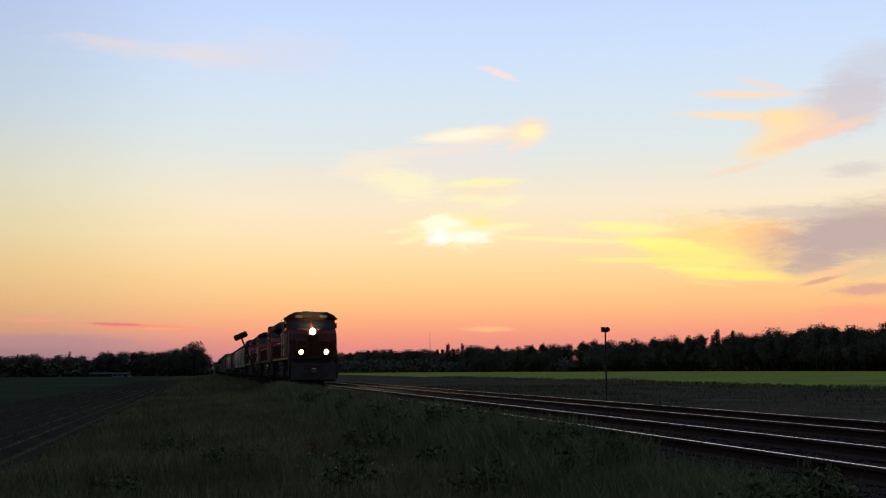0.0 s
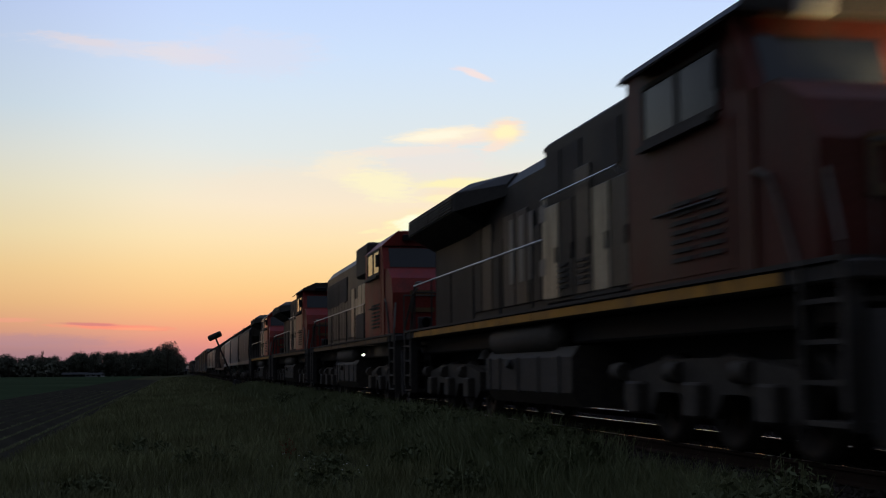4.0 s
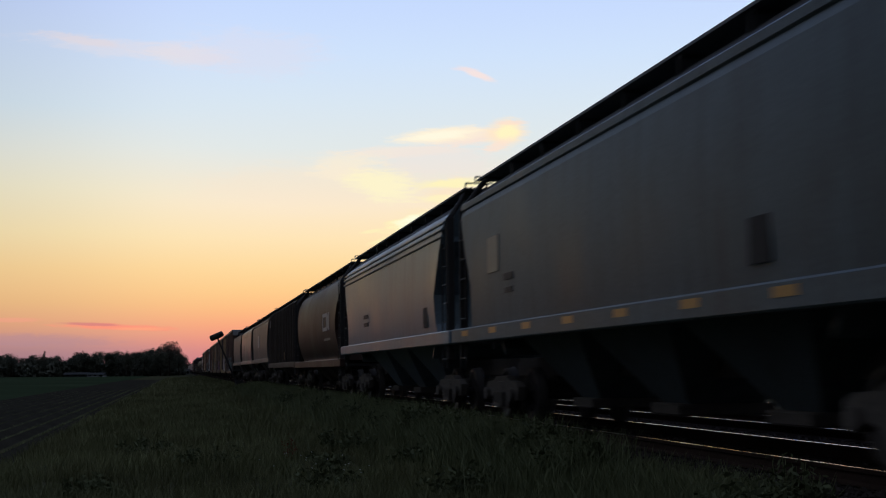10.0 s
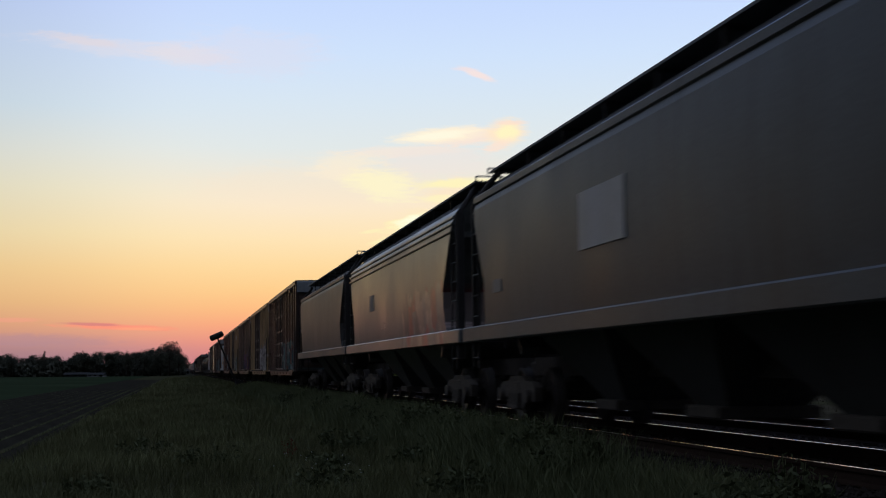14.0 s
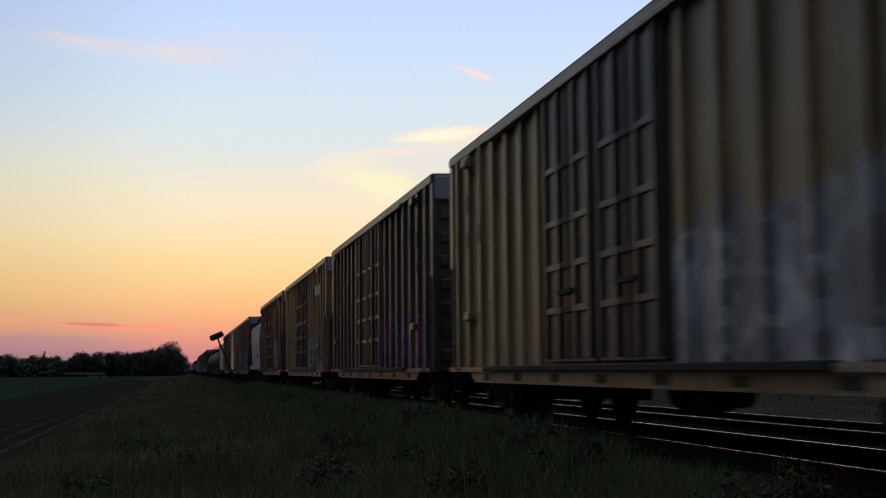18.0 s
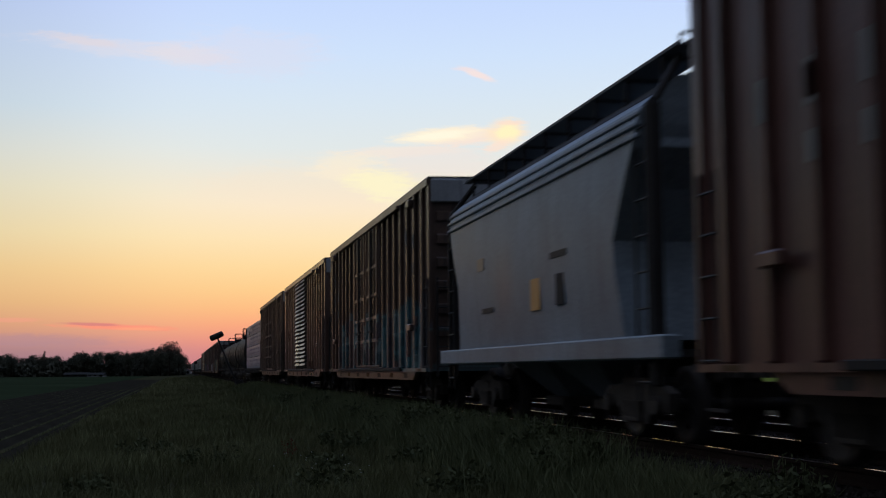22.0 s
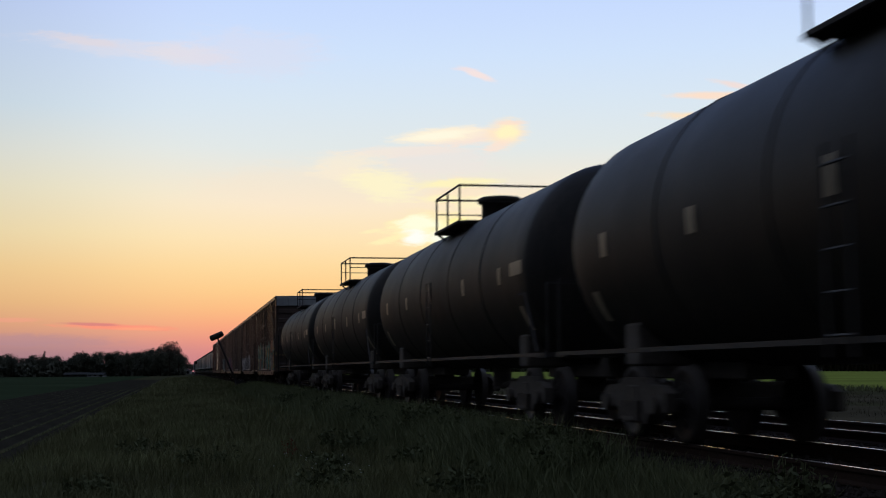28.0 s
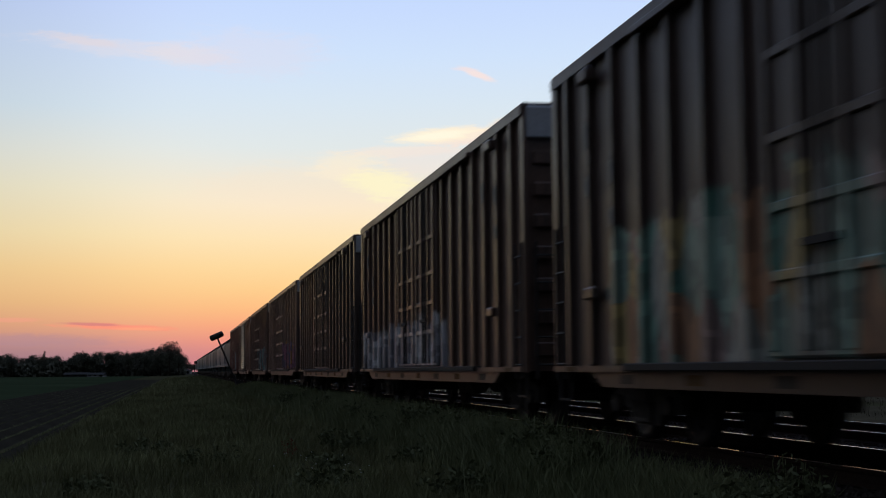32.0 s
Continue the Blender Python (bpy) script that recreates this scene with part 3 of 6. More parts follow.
# reddish dock plant, and pale flower heads near it
dock = leafy("dock_plant", 1.92, 23.6, 0.03, 0.60, 150, "reddish brown seeding dock plant in the grass", "plant", M["dock"], leaf=0.011)
fl = holder("wildflowers", "pale small wildflowers in the dark grass", "flowers", "", kind="stuff", m=pose(1.96, 19.9, ground_z(1.96, 19.9)))
st, pt = Shape(), Shape()
for i in range(18):
    px, py, pz = rng.normal(0, 0.28), rng.normal(0, 1.1), rng.uniform(0.18, 0.36)
    st.rod((px, py, -0.05), (px + 0.02, py, pz), 0.004, 4)
    pt.lathe([(0.0, 0.010), (0.010, 0.005), (0.011, 0.0), (0.0, -0.004)], (px + 0.02, py, pz), "z", 6)
for nm, s, mat in (("stem", st, M["weed"]), ("flower_heads", pt, M["petal"])):
    ob = new(nm, s.mesh(nm, mat))
    ob.parent = fl


# ---------------------------------------------------------------- trees
def tree_meshes(seed, height, width, slim):
    """Trunk with limbs, and a crown of many small leaf clumps with gaps."""
    r = np.random.RandomState(seed)
    trunk, crown = Shape(), Shape()
    bare = height * (0.10 if slim else 0.16)
    trunk.rod((0, 0, -0.4), (0.1, 0, height * 0.55), 0.28, 7, 0.14).rod((0.1, 0, height * 0.55), (0.15, 0.1, height * 0.92), 0.14, 5, 0.03)
    lobes = []
    for i in range(26 if slim else 19):
        u = r.uniform(0.12, 1.0)
        a = r.rand() * math.tau
        spread = width * 0.5 * (math.sin(math.pi * min(1, 0.18 + u * 0.8)) ** 0.7) * r.uniform(0.35, 0.85)
        z = bare + (height - bare) * (0.12 + 0.78 * u)
        c = Vector((math.cos(a) * spread, math.sin(a) * spread, z))
        trunk.rod((0.05, 0, z * 0.72), c, 0.09, 4, 0.02)
        lobes.append((c, (width * 0.25 if slim else width * 0.21) * r.uniform(0.75, 1.3)))
    for c, rad in lobes:
        for k in range(90 if slim else 170):
            d = Vector(r.normal(0, 1, 3)).normalized() * rad * r.uniform(0.3, 0.97)
            d.z *= 1.25 if slim else 0.85
            p = c + d
            if p.z < bare * 0.6:
                continue
            s = r.uniform(0.13, 0.30)
            u, w = Vector(r.normal(0, 1, 3)).normalized() * s, Vector(r.normal(0, 1, 3)).normalized() * s
            crown.add([p - u, p + w * 0.7, p + u * 0.9, p - w], [(0, 1, 2, 3)])
    return trunk.mesh("trunk", M["bark"]), crown.mesh("crown", M["leaf"])


KINDS = [tree_meshes(31 + i, h, w, s) for i, (h, w, s) in enumerate(((10.0, 9.5, False), (10.0, 8.0, False), (10.0, 11.0, False), (10.0, 7.0, False), (10.0, 4.4, True), (10.0, 3.6, True)))]


def tree(kind, x, y, height, width, turn, label, group):
    thing = holder("tree", label, "tree", group, pose(x, y, ground_z(x, y), 0, 0, turn))
    for nm, me in zip(("trunk", "crown"), KINDS[kind]):
        ob = new(nm, me)
        ob.parent = thing
        ob.scale = (width * 1.07, width * 1.07, height / 9.35)
    return thing


def spot(px, distance):
    """A place on the ground in that direction of the later view."""
    a = radians(YAW) + math.atan((px - 784) / FOCAL)
    return distance * math.sin(a), distance * math.cos(a)


rt = np.random.RandomState(11)
# wood behind the green field: far at its near-track end, nearer to the right
px = 470.0
while px < 1680:
    u = (px - 540) / 1000
    dist = 800 - 370 * min(1.1, max(-0.1, u)) + rt.uniform(-14, 14)
    x, y = spot(px, dist)
    h = (12.0 + 2.2 * max(0, u)) * rt.uniform(0.86, 1.08)
    poplars = 728 < px < 778 or 1204 < px < 1256
    slim = poplars
    if 964 < px < 982 or 1205 < px < 1211:
        h *= 0.4
    tree(rt.randint(4, 6) if slim else rt.randint(0, 4), x, y, h * (1.12 if slim else 1.0), rt.uniform(0.8, 1.1), rt.uniform(0, 360),
         "slender dark poplar in a far wood" if slim else "dark broadleaf tree in a far wood", "trees of the wood")
    px += (8.0 if poplars else 5.0 if slim else 6.0) * (1 + 0.35 * max(0, u)) * rt.uniform(0.7, 1.2)
# second row that closes the foot of the wood
px = 470.0
while px < 1680:
    u = (px - 540) / 1000
    x, y = spot(px, 815 - 370 * min(1.1, max(-0.1, u)) + rt.uniform(0, 25))
    low = 735 < px < 792 or 962 < px < 984
    tree(rt.randint(0, 4), x, y, rt.uniform(8.0, 9.5) if low and px < 900 else rt.uniform(4.0, 5.0) if low else rt.uniform(9.0, 11.5), rt.uniform(0.9, 1.2), rt.uniform(0, 360), "dark broadleaf tree in a far wood", "trees of the wood")
    px += 7.5 * (1 + 0.3 * max(0, u)) * rt.uniform(0.7, 1.3)
# belt on the other side, with one large round tree
px = -110.0
while px < 318:
    x, y = spot(px, 560 + rt.uniform(-12, 12))
    h = 8.0 + 2.2 * max(0, (px - 110) / 200) + rt.uniform(-0.9, 0.9)
    if 104 < px < 124:
        h *= 0.8
    tree(rt.randint(0, 4), x, y, h, rt.uniform(0.65, 0.95), rt.uniform(0, 360), "dark tree in a belt beyond the fields", "trees of the belt")
    px += 8 * rt.uniform(0.7, 1.25)
for px, dist, h, w in ((80, 556, 10.3, 0.35), (302, 540, 12.4, 1.15), (286, 545, 11.8, 0.9), (318, 538, 10.6, 0.7), (272, 552, 10.5, 0.8), (140, 556, 10.0, 0.9), (335, 900, 7.5, 0.8), (346, 980, 7.0, 0.8), (328, 860, 8.0, 0.8)):
    x, y = spot(px, dist)
    tree(2 if w > 1 else 0, x, y, h, w, 40 + px, "large round dark tree by the farm" if w > 1 else "dark tree in a belt beyond the fields", "trees of the belt")

# low bushes that darken the foot of both woods
for name, a, b, d0, d1 in (("wood_undergrowth", 470, 1680, 800, 420), ("belt_undergrowth", -110, 330, 556, 556)):
    s = Shape()
    for i in range(30000 if a > 0 else 11000):
        u = rt.rand()
        x, y = spot(a + (b - a) * u, d0 + (d1 - d0) * u + rt.uniform(-6, 10))
        c = Vector((x, y, -0.95 + 1.07 * rt.uniform(-0.3, (5.5 if 735 < a + (b - a) * u < 792 or 962 < a + (b - a) * u < 984 else 7.5) if a > 0 else 5.2) * rt.uniform(0.4, 1)))
        p, q = Vector(rt.normal(0, 1, 3)).normalized() * 0.8, Vector(rt.normal(0, 1, 3)).normalized() * 0.8
        s.add([c - p, c + q, c + p, c - q], [(0, 1, 2, 3)])
    tagged(new(name, s.mesh(name, M["leaf"])), "dark undergrowth along the foot of the trees", "bushes", kind="stuff")

# ---------------------------------------------------------------- lineside and far things
def pole_target(x, y, z_top):
    """Thin post with a pair of dark round-cornered targets on it."""
    g = ground_z(x, y)
    t = holder("track_indicator", "thin dark post with a small twin target on top", "signal", "", pose(x, y, g, 0, 0, -16))
    h = z_top - g
    part("post", "ind_post", lambda s: s.rod((0, 0, -0.3), (0, 0, h), 0.028, 8), M["post_wood"], t)
    part("foot", "ind_foot", lambda s: s.box(-0.15, 0.15, -0.15, 0.15, -0.05, 0.10, 0.02), M["post_wood"], t)
    part("target", "ind_target", lambda s: s.plate([(-0.05, 0), (0.05, 0), (0.05, 0.18), (-0.05, 0.18)], -0.15, -0.02), M["steel_black"], t, at_pose=pose(0, 0, h - 0.16))
    part("target", "ind_target2", lambda s: s.lathe([(0.0, -0.06), (0.09, -0.06), (0.095, 0.0), (0.09, 0.06), (0.0, 0.06)], (0.07, 0, 0.09), "y", 14), M["steel_black"], t, at_pose=pose(0, 0, h - 0.16))
    part("target_bar", "ind_bar", lambda s: s.box(-0.12, 0.12, -0.03, 0.03, 0.06, 0.13, 0.01), M["steel_black"], t, at_pose=pose(0, 0, h - 0.16))
    return t


pole_target(14.0, 45.2, 2.33)


def leaning_signal(x, y):
    """Old signal that leans over, its long head askew."""
    g = ground_z(x, y)
    t = holder("leaning_signal", "dark leaning lineside signal with an elongated head", "signal", "", pose(x, y, g))
    top = Vector((-1.85, 0, 4.1))
    part("mast", "lean_mast", lambda s: s.rod((0, 0, -0.3), top, 0.07, 8), M["post_wood"], t)
    part("base_box", "lean_base", lambda s: s.box(-0.3, 0.3, -0.3, 0.3, -0.2, 0.5, 0.03), M["post_wood"], t)
    head = part("head", "lean_head", lambda s: s.lathe([(0, -0.58), (0.16, -0.57), (0.24, -0.48), (0.25, 0), (0.24, 0.48), (0.16, 0.57), (0, 0.58)], (0, 0, 0), "x", 14), M["steel_black"], t, at_pose=Matrix.Translation(top) @ pose(0, 0, 0, 0, -24, 0))
    part("hood", "lean_hood", lambda s: s.lathe([(0.13, -0.22), (0.15, 0.0), (0.10, 0.02)], (0.28, -0.2, 0), "y", 12), M["steel_black"], head)
    return t


leaning_signal(4.8, 110.0)


def far_signal(x, y):
    g = ground_z(x, y)
    t = holder("signal_post", "far signal post with a small box head", "signal", "", pose(x, y, g))
    part("post", "fs_post", lambda s: s.rod((0, 0, -0.3), (0, 0, 3.9), 0.09, 6), M["post_wood"], t)
    part("head", "fs_head", lambda s: s.box(-0.15, 0.65, -0.2, 0.2, 3.3, 4.1, 0.05), M["steel_black"], t)


far_signal(3.85, 350.0)


def lattice_mast(px, dist, h, w, name, label):
    x, y = spot(px, dist)
    t = holder(name, label, "tower", "", pose(x, y, -1.0))
    for i, (sx, sy) in enumerate(((-1, -1), (1, -1), (1, 1), (-1, 1))):
        part("leg", (name, i), lambda s: s.rod((sx * w, sy * w, 0), (sx * w * 0.25, sy * w * 0.25, h), 0.12, 4), M["post_wood"], t)
    for k in range(8):
        z0, z1 = h * k / 8, h * (k + 1) / 8
        a, b = w * (1 - 0.75 * k / 8), w * (1 - 0.75 * (k + 1) / 8)
        part("brace", (name, "b", k), lambda s: s.rod((-a, -a, z0), (b, -b, z1), 0.07, 4).rod((a, -a, z0), (-b, -b, z1), 0.07, 4), M["post_wood"], t)
    return t


lattice_mast(970, 1500, 30.0, 1.6, "pylon", "far lattice pylon beyond the wood")
part("cross_arm", "pylon_arm", lambda s: s.rod((-3.0, 0, 25), (3.0, 0, 25), 0.12, 4).rod((-2.4, 0, 28), (2.4, 0, 28), 0.12, 4), M["post_wood"], bpy.data.objects["pylon"])
x, y = spot(720, 1600)
solid("radio_mast", lambda s: s.rod((0, 0, 0), (0, 0, 47), 0.35, 5, 0.15), M["post_wood"], "thin far radio mast above the trees", "mast", m=pose(x, y, -1))
x, y = spot(-12, 1200)
solid("chimney", lambda s: s.rod((0, 0, 0), (0, 0, 18), 0.7, 6, 0.5), M["post_wood"], "far thin chimney above the trees", "chimney", m=pose(x, y, -1))


def shed(px, dist, length, h, name, label, walls):
    x, y = spot(px, dist)
    t = holder(name, label, "building", "", pose(x, y, -0.95, 0, 0, -8))
    part("wall", (name, "w"), lambda s: s.box(-length / 2, length / 2, -3, 3, -0.3, h, 0.0), walls, t)
    part("roof", (name, "r"), lambda s: s.add([(-length / 2 - 0.3, -3.4, h - 0.05), (length / 2 + 0.3, -3.4, h - 0.05), (length / 2 + 0.3, 3.4, h - 0.05), (-length / 2 - 0.3, 3.4, h - 0.05), (-length / 2 - 0.3, 0, h + 0.7), (length / 2 + 0.3, 0, h + 0.7)],
         [(0, 1, 5, 4), (2, 3, 4, 5), (3, 0, 4), (1, 2, 5), (3, 2, 1, 0)]), M["grey_roof"], t)
    for k in range(3):
        u = -length / 2 + length * (k + 0.5) / 3
        part("window", (name, "n", k), lambda s: s.box(u - 0.5, u + 0.5, -3.05, -2.98, h * 0.4, h * 0.8), M["glass"], t)
    part("door", (name, "d"), lambda s: s.box(length * 0.28, length * 0.28 + 0.9, -3.04, -2.98, -0.1, min(h - 0.1, 2.0)), M["grey_roof"], t)
    return t


shed(174, 520, 6.0, 0.9, "farm_trailer", "low white farm trailer before the trees", M["white_wall"])
shed(140, 530, 9.0, 1.0, "farm_shed", "low grey farm shed before the trees", M["grey_roof"])
shed(327, 640, 7.0, 2.2, "farm_house", "far low pale house near the crossing", M["white_wall"])

# ---------------------------------------------------------------- train
WHEELS, LOCO_WHEELS = [], []


def ring_prof(r, flange, w):
    return [(0.07, -w * 0.5), (r * 0.80, -w * 0.35), (r * 0.84, -w * 0.5), (r, -w * 0.5), (r, w * 0.42), (r + flange, w * 0.55), (r + flange * 0.6, w * 0.72), (r * 0.8, w * 0.5), (0.07, w * 0.5)]


def wheelset(parent, y, r, store, tag):
    """Axle with its two wheels; turns about x."""
    ax = part("axle", ("axle", tag), lambda s: s.rod((-1.0, 0, 0), (1.0, 0, 0), 0.08, 10), M["under"], parent)
    ax.matrix_parent_inverse = Matrix.Translation((0, y, r))
    store.append(ax)
    # the wheels are pressed onto the axle: one mesh with it, so that they turn together
    if ("wheels", tag) not in MESHES:
        s = Shape()
        for side in (-1, 1):
            prof = [(a, -side * b) for a, b in ring_prof(r, 0.027, 0.13)]
            s.lathe(prof if side < 0 else prof[::-1], (side * 0.755, 0, 0), "x", 22)
            for k in range(5):
                a = math.tau * k / 5
                s.rod((side * 0.80, math.cos(a) * r * 0.5, math.sin(a) * r * 0.5), (side * 0.83, math.cos(a) * r * 0.5, math.sin(a) * r * 0.5), 0.05, 6)
        s.rod((-1.0, 0, 0), (1.0, 0, 0), 0.08, 10)
        MESHES[("wheels", tag)] = s.mesh("wheelset", M["wheel_rim"])
    ax.name, ax.data = "wheelset", MESHES[("wheels", tag)]
    return ax


def truck(car, y):
    """Two-axle freight truck."""
    t = part("truck", "bolster", lambda s: s.box(-1.15, 1.15, -0.20, 0.20, 0.42, 0.66, 0.04).rod((0, 0, 0.6), (0, 0, 0.85), 0.25, 12), M["under"], car, "", pose(0, y, 0))
    side_outline = [(-1.12, 0.38), (-0.98, 0.36), (-0.62, 0.44), (-0.42, 0.22), (0.42, 0.22), (0.62, 0.44), (0.98, 0.36), (1.12, 0.38), (1.14, 0.60), (0.95, 0.68), (0.55, 0.70), (0.40, 0.78), (-0.40, 0.78), (-0.55, 0.70), (-0.95, 0.68), (-1.14, 0.60)]
    for side in (-1, 1):
        part("side_frame", ("sideframe", side), lambda s: s.plate(side_outline if side < 0 else side_outline, side * 1.06 - 0.07, side * 1.06 + 0.07), M["under"], t)
        part("spring_nest", ("spring", side), lambda s: s.plate([(-0.30, 0.26), (0.30, 0.26), (0.30, 0.5), (0.18, 0.5), (0.18, 0.30), (0.06, 0.30), (0.06, 0.5), (-0.06, 0.5), (-0.06, 0.30), (-0.18, 0.30), (-0.18, 0.5), (-0.30, 0.5)], side * 1.06 - 0.15, side * 1.06 + 0.15), M["under"], t)
        for k in (-1, 1):
            part("bearing_cap", ("cap", side, k), lambda s: s.rod((side * 1.0, k * 0.89, 0.46), (side * 1.22, k * 0.89, 0.46), 0.11, 12), M["under"], t)
    for k in (-0.89, 0.89):
        wheelset(t, k, 0.46, WHEELS, "freight")
    return t


def coupler(car, y, sign):
    part("coupler", ("coupler", round(y, 2)), lambda s: s.box(-0.07, 0.07, min(y, y - sign * 0.85), max(y, y - sign * 0.85), 0.74, 0.90, 0.02).box(-0.17, 0.14, min(y, y - sign * 0.3), max(y, y - sign * 0.3), 0.68, 0.96, 0.04), M["under"], car)
    part("air_hose", ("hose", round(y, 2)), lambda s: s.path([(0.35, y - sign * 0.5, 0.7), (0.37, y - sign * 0.35, 0.5), (0.36, y - sign * 0.1, 0.42), (0.3, y, 0.5)], 0.025, 5), M["steel_black"], car)


def ladder(car, key, x, y, z0, z1, rungs, facing="side", name="ladder", mat=None):
    """Rungs on two stiles, on the side or the end of a car."""
    mat = mat or M["steel_black"]
    o = -0.06 if x < 0 else 0.06
    if facing == "side":
        l = part(name, (key, "stile"), lambda s: s.box(x + o - 0.012, x + o + 0.012, y - 0.23, y - 0.19, z0, z1).box(x + o - 0.012, x + o + 0.012, y + 0.19, y + 0.23, z0, z1), mat, car)
        for k in range(rungs):
            z = z0 + (z1 - z0) * (k + 0.5) / rungs
            part("rung", (key, k), lambda s: s.rod((x + o, y - 0.22, z), (x + o, y + 0.22, z), 0.014, 5), M["tank_grey"], l)
    else:
        d = -0.06 if y < 0 else 0.06
        l = part(name, (key, "stile"), lambda s: s.box(x - 0.23, x - 0.19, y + d - 0.012, y + d + 0.012, z0, z1).box(x + 0.19, x + 0.23, y + d - 0.012, y + d + 0.012, z0, z1), mat, car)
        for k in range(rungs):
            z = z0 + (z1 - z0) * (k + 0.5) / rungs
            part("rung", (key, k), lambda s: s.rod((x - 0.22, y + d, z), (x + 0.22, y + d, z), 0.014, 5), M["tank_grey"], l)


def boxcar(label, paint, door_paint, group, louver=False, marks=(), mark_paint="stencil"):
    """Sixty-foot boxcar with outside posts and double doors on each side."""
    car = holder("boxcar", label, "boxcar", group)
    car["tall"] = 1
    L, H, Wd = 18.28, 4.57, 1.56
    a = L / 2
    part("body", "box_body", lambda s: s.box(-Wd, Wd, -a + 0.08, a - 0.08, 0.80, H - 0.03), paint, car)
    part("roof", "box_roof", lambda s: s.prism([(-Wd - 0.05, H - 0.045), (Wd + 0.05, H - 0.045), (Wd + 0.05, H), (0.5, H + 0.015), (-0.5, H + 0.015), (-Wd - 0.05, H)], -a, a), M["roof_dull"], car, "dull galvanised roof")
    for k in range(12):
        y = -a + (k + 0.5) * L / 12
        part("roof_seam", ("seam", k), lambda s: s.prism([(-Wd + 0.02, H - 0.03), (Wd - 0.02, H - 0.03), (Wd - 0.02, H + 0.015), (0.5, H + 0.035), (-0.5, H + 0.035), (-Wd + 0.02, H + 0.015)], y - 0.04, y + 0.04), M["roof_dull"], car)
    for sgn in (-1, 1):
        part("end_fascia", ("fascia", sgn), lambda s: s.box(-Wd, Wd, *sorted((sgn * (a - 0.08), sgn * (a + 0.02))), H - 0.50, H - 0.04, 0.02), M["galv"], car, "pale bare metal strip over the end")
        for k in range(7):
            z = 1.0 + k * 0.45
            part("end_corrugation", ("endrib", sgn, k), lambda s: s.box(-Wd + 0.12, Wd - 0.12, *sorted((sgn * (a - 0.09), sgn * (a - 0.02))), z, z + 0.2, 0.02), paint, car)
        coupler(car, sgn * (a + 0.95), sgn)
        truck(car, sgn * 6.9)
        for e in (-1, 1):
            part("corner_post", ("cpost", sgn, e), lambda s: s.box(*sorted((e * (Wd - 0.02), e * (Wd + 0.05))), *sorted((sgn * (a - 0.22), sgn * a)), 0.78, H - 0.05), paint, car)
    part("draft_sill", "box_sill", lambda s: s.box(-0.35, 0.35, -a - 0.1, a + 0.1, 0.62, 0.82), M["under"], car)
    part("brake_cylinder", "brakecyl", lambda s: s.rod((-0.5, -1.2, 0.55), (-0.5, 0.2, 0.55), 0.2, 10), M["under"], car)
    part("air_reservoir", "airres", lambda s: s.rod((0.5, 0.5, 0.5), (0.5, 1.6, 0.5), 0.16, 10), M["under"], car)
    for e in (-1, 1):
        w = e * Wd
        lo, hi = (w - 0.10, w + 0.01) if e < 0 else (w - 0.01, w + 0.10)
        part("side_sill", ("ssill", e), lambda s: s.plate([(-7.6, 0.83), (-7.1, 0.62), (7.1, 0.62), (7.6, 0.83)], w - 0.05, w + 0.05), paint, car)
        part("sill_flange", ("sflange", e), lambda s: s.box(lo, hi, -a + 0.1, a - 0.1, 0.79, 0.86), paint, car)
        part("top_chord", ("chord", e), lambda s: s.box(lo + 0.02, hi - 0.02, -a + 0.05, a - 0.05, H - 0.17, H - 0.045), paint, car)
        ys = [-a + 0.75 + k * 0.93 for k in range(7)]
        for k, y in enumerate([-q for q in ys] + ys):
            part("side_post", ("post", e, k), lambda s: s.box(lo + 0.015, hi - 0.005, y - 0.075, y + 0.075, 0.86, H - 0.16, 0.02), paint, car)
        for d, c in ((-1, -1.2), (1, 1.2)):
            # black face on louvred doors stands in for shade between the slats
            door = part("door", ("door", e, d), lambda s: s.box(*sorted((w + e * 0.012, w + e * 0.09)), c - 1.14, c + 1.14, 0.90, H - 0.2, 0.02), M["steel_black"] if louver else door_paint, car, "louvred sliding door" if louver else "")
            if louver:
                for k in range(22):
                    z = 1.0 + k * 0.153
                    part("slat", ("slat", e, d, k), lambda s: s.add([(w + e * (0.088 if u else q), y, z + dz) for y in (c - 1.05, c + 1.05) for u, q, dz in ((1, 0, 0.125), (0, 0.17, 0.02), (0, 0.165, 0.0), (1, 0, 0.105))], [(0, 1, 5, 4), (1, 2, 6, 5), (2, 3, 7, 6), (3, 0, 4, 7), (0, 3, 2, 1), (4, 5, 6, 7)]), door_paint, door)
            else:
                for k, y in enumerate((c - 0.98, c - 0.38, c + 0.38, c + 0.98)):
                    part("door_stile", ("stile", e, d, k), lambda s: s.box(*sorted((w + e * 0.08, w + e * 0.135)), y - 0.045, y + 0.045, 0.95, H - 0.25, 0.012), door_paint, door)
                for k, z in enumerate((1.55, 2.10, 2.66, 3.35)):
                    part("door_bar", ("dbar", e, d, k), lambda s: s.box(*sorted((w + e * 0.08, w + e * 0.125)), c - 1.05, c + 1.05, z - 0.045, z + 0.045, 0.012), door_paint, door)
                for y in (c - 0.14, c + 0.14):
                    part("lock_rod", ("lock", e, d, y > c), lambda s: s.rod((w + e * 0.13, y, 0.95), (w + e * 0.13, y, H - 0.28), 0.022, 6), M["steel_black"], door)
                part("door_handle", ("dhandle", e, d), lambda s: s.box(*sorted((w + e * 0.12, w + e * 0.17)), c - 0.3, c + 0.3, 1.74, 1.80), M["steel_black"], door)
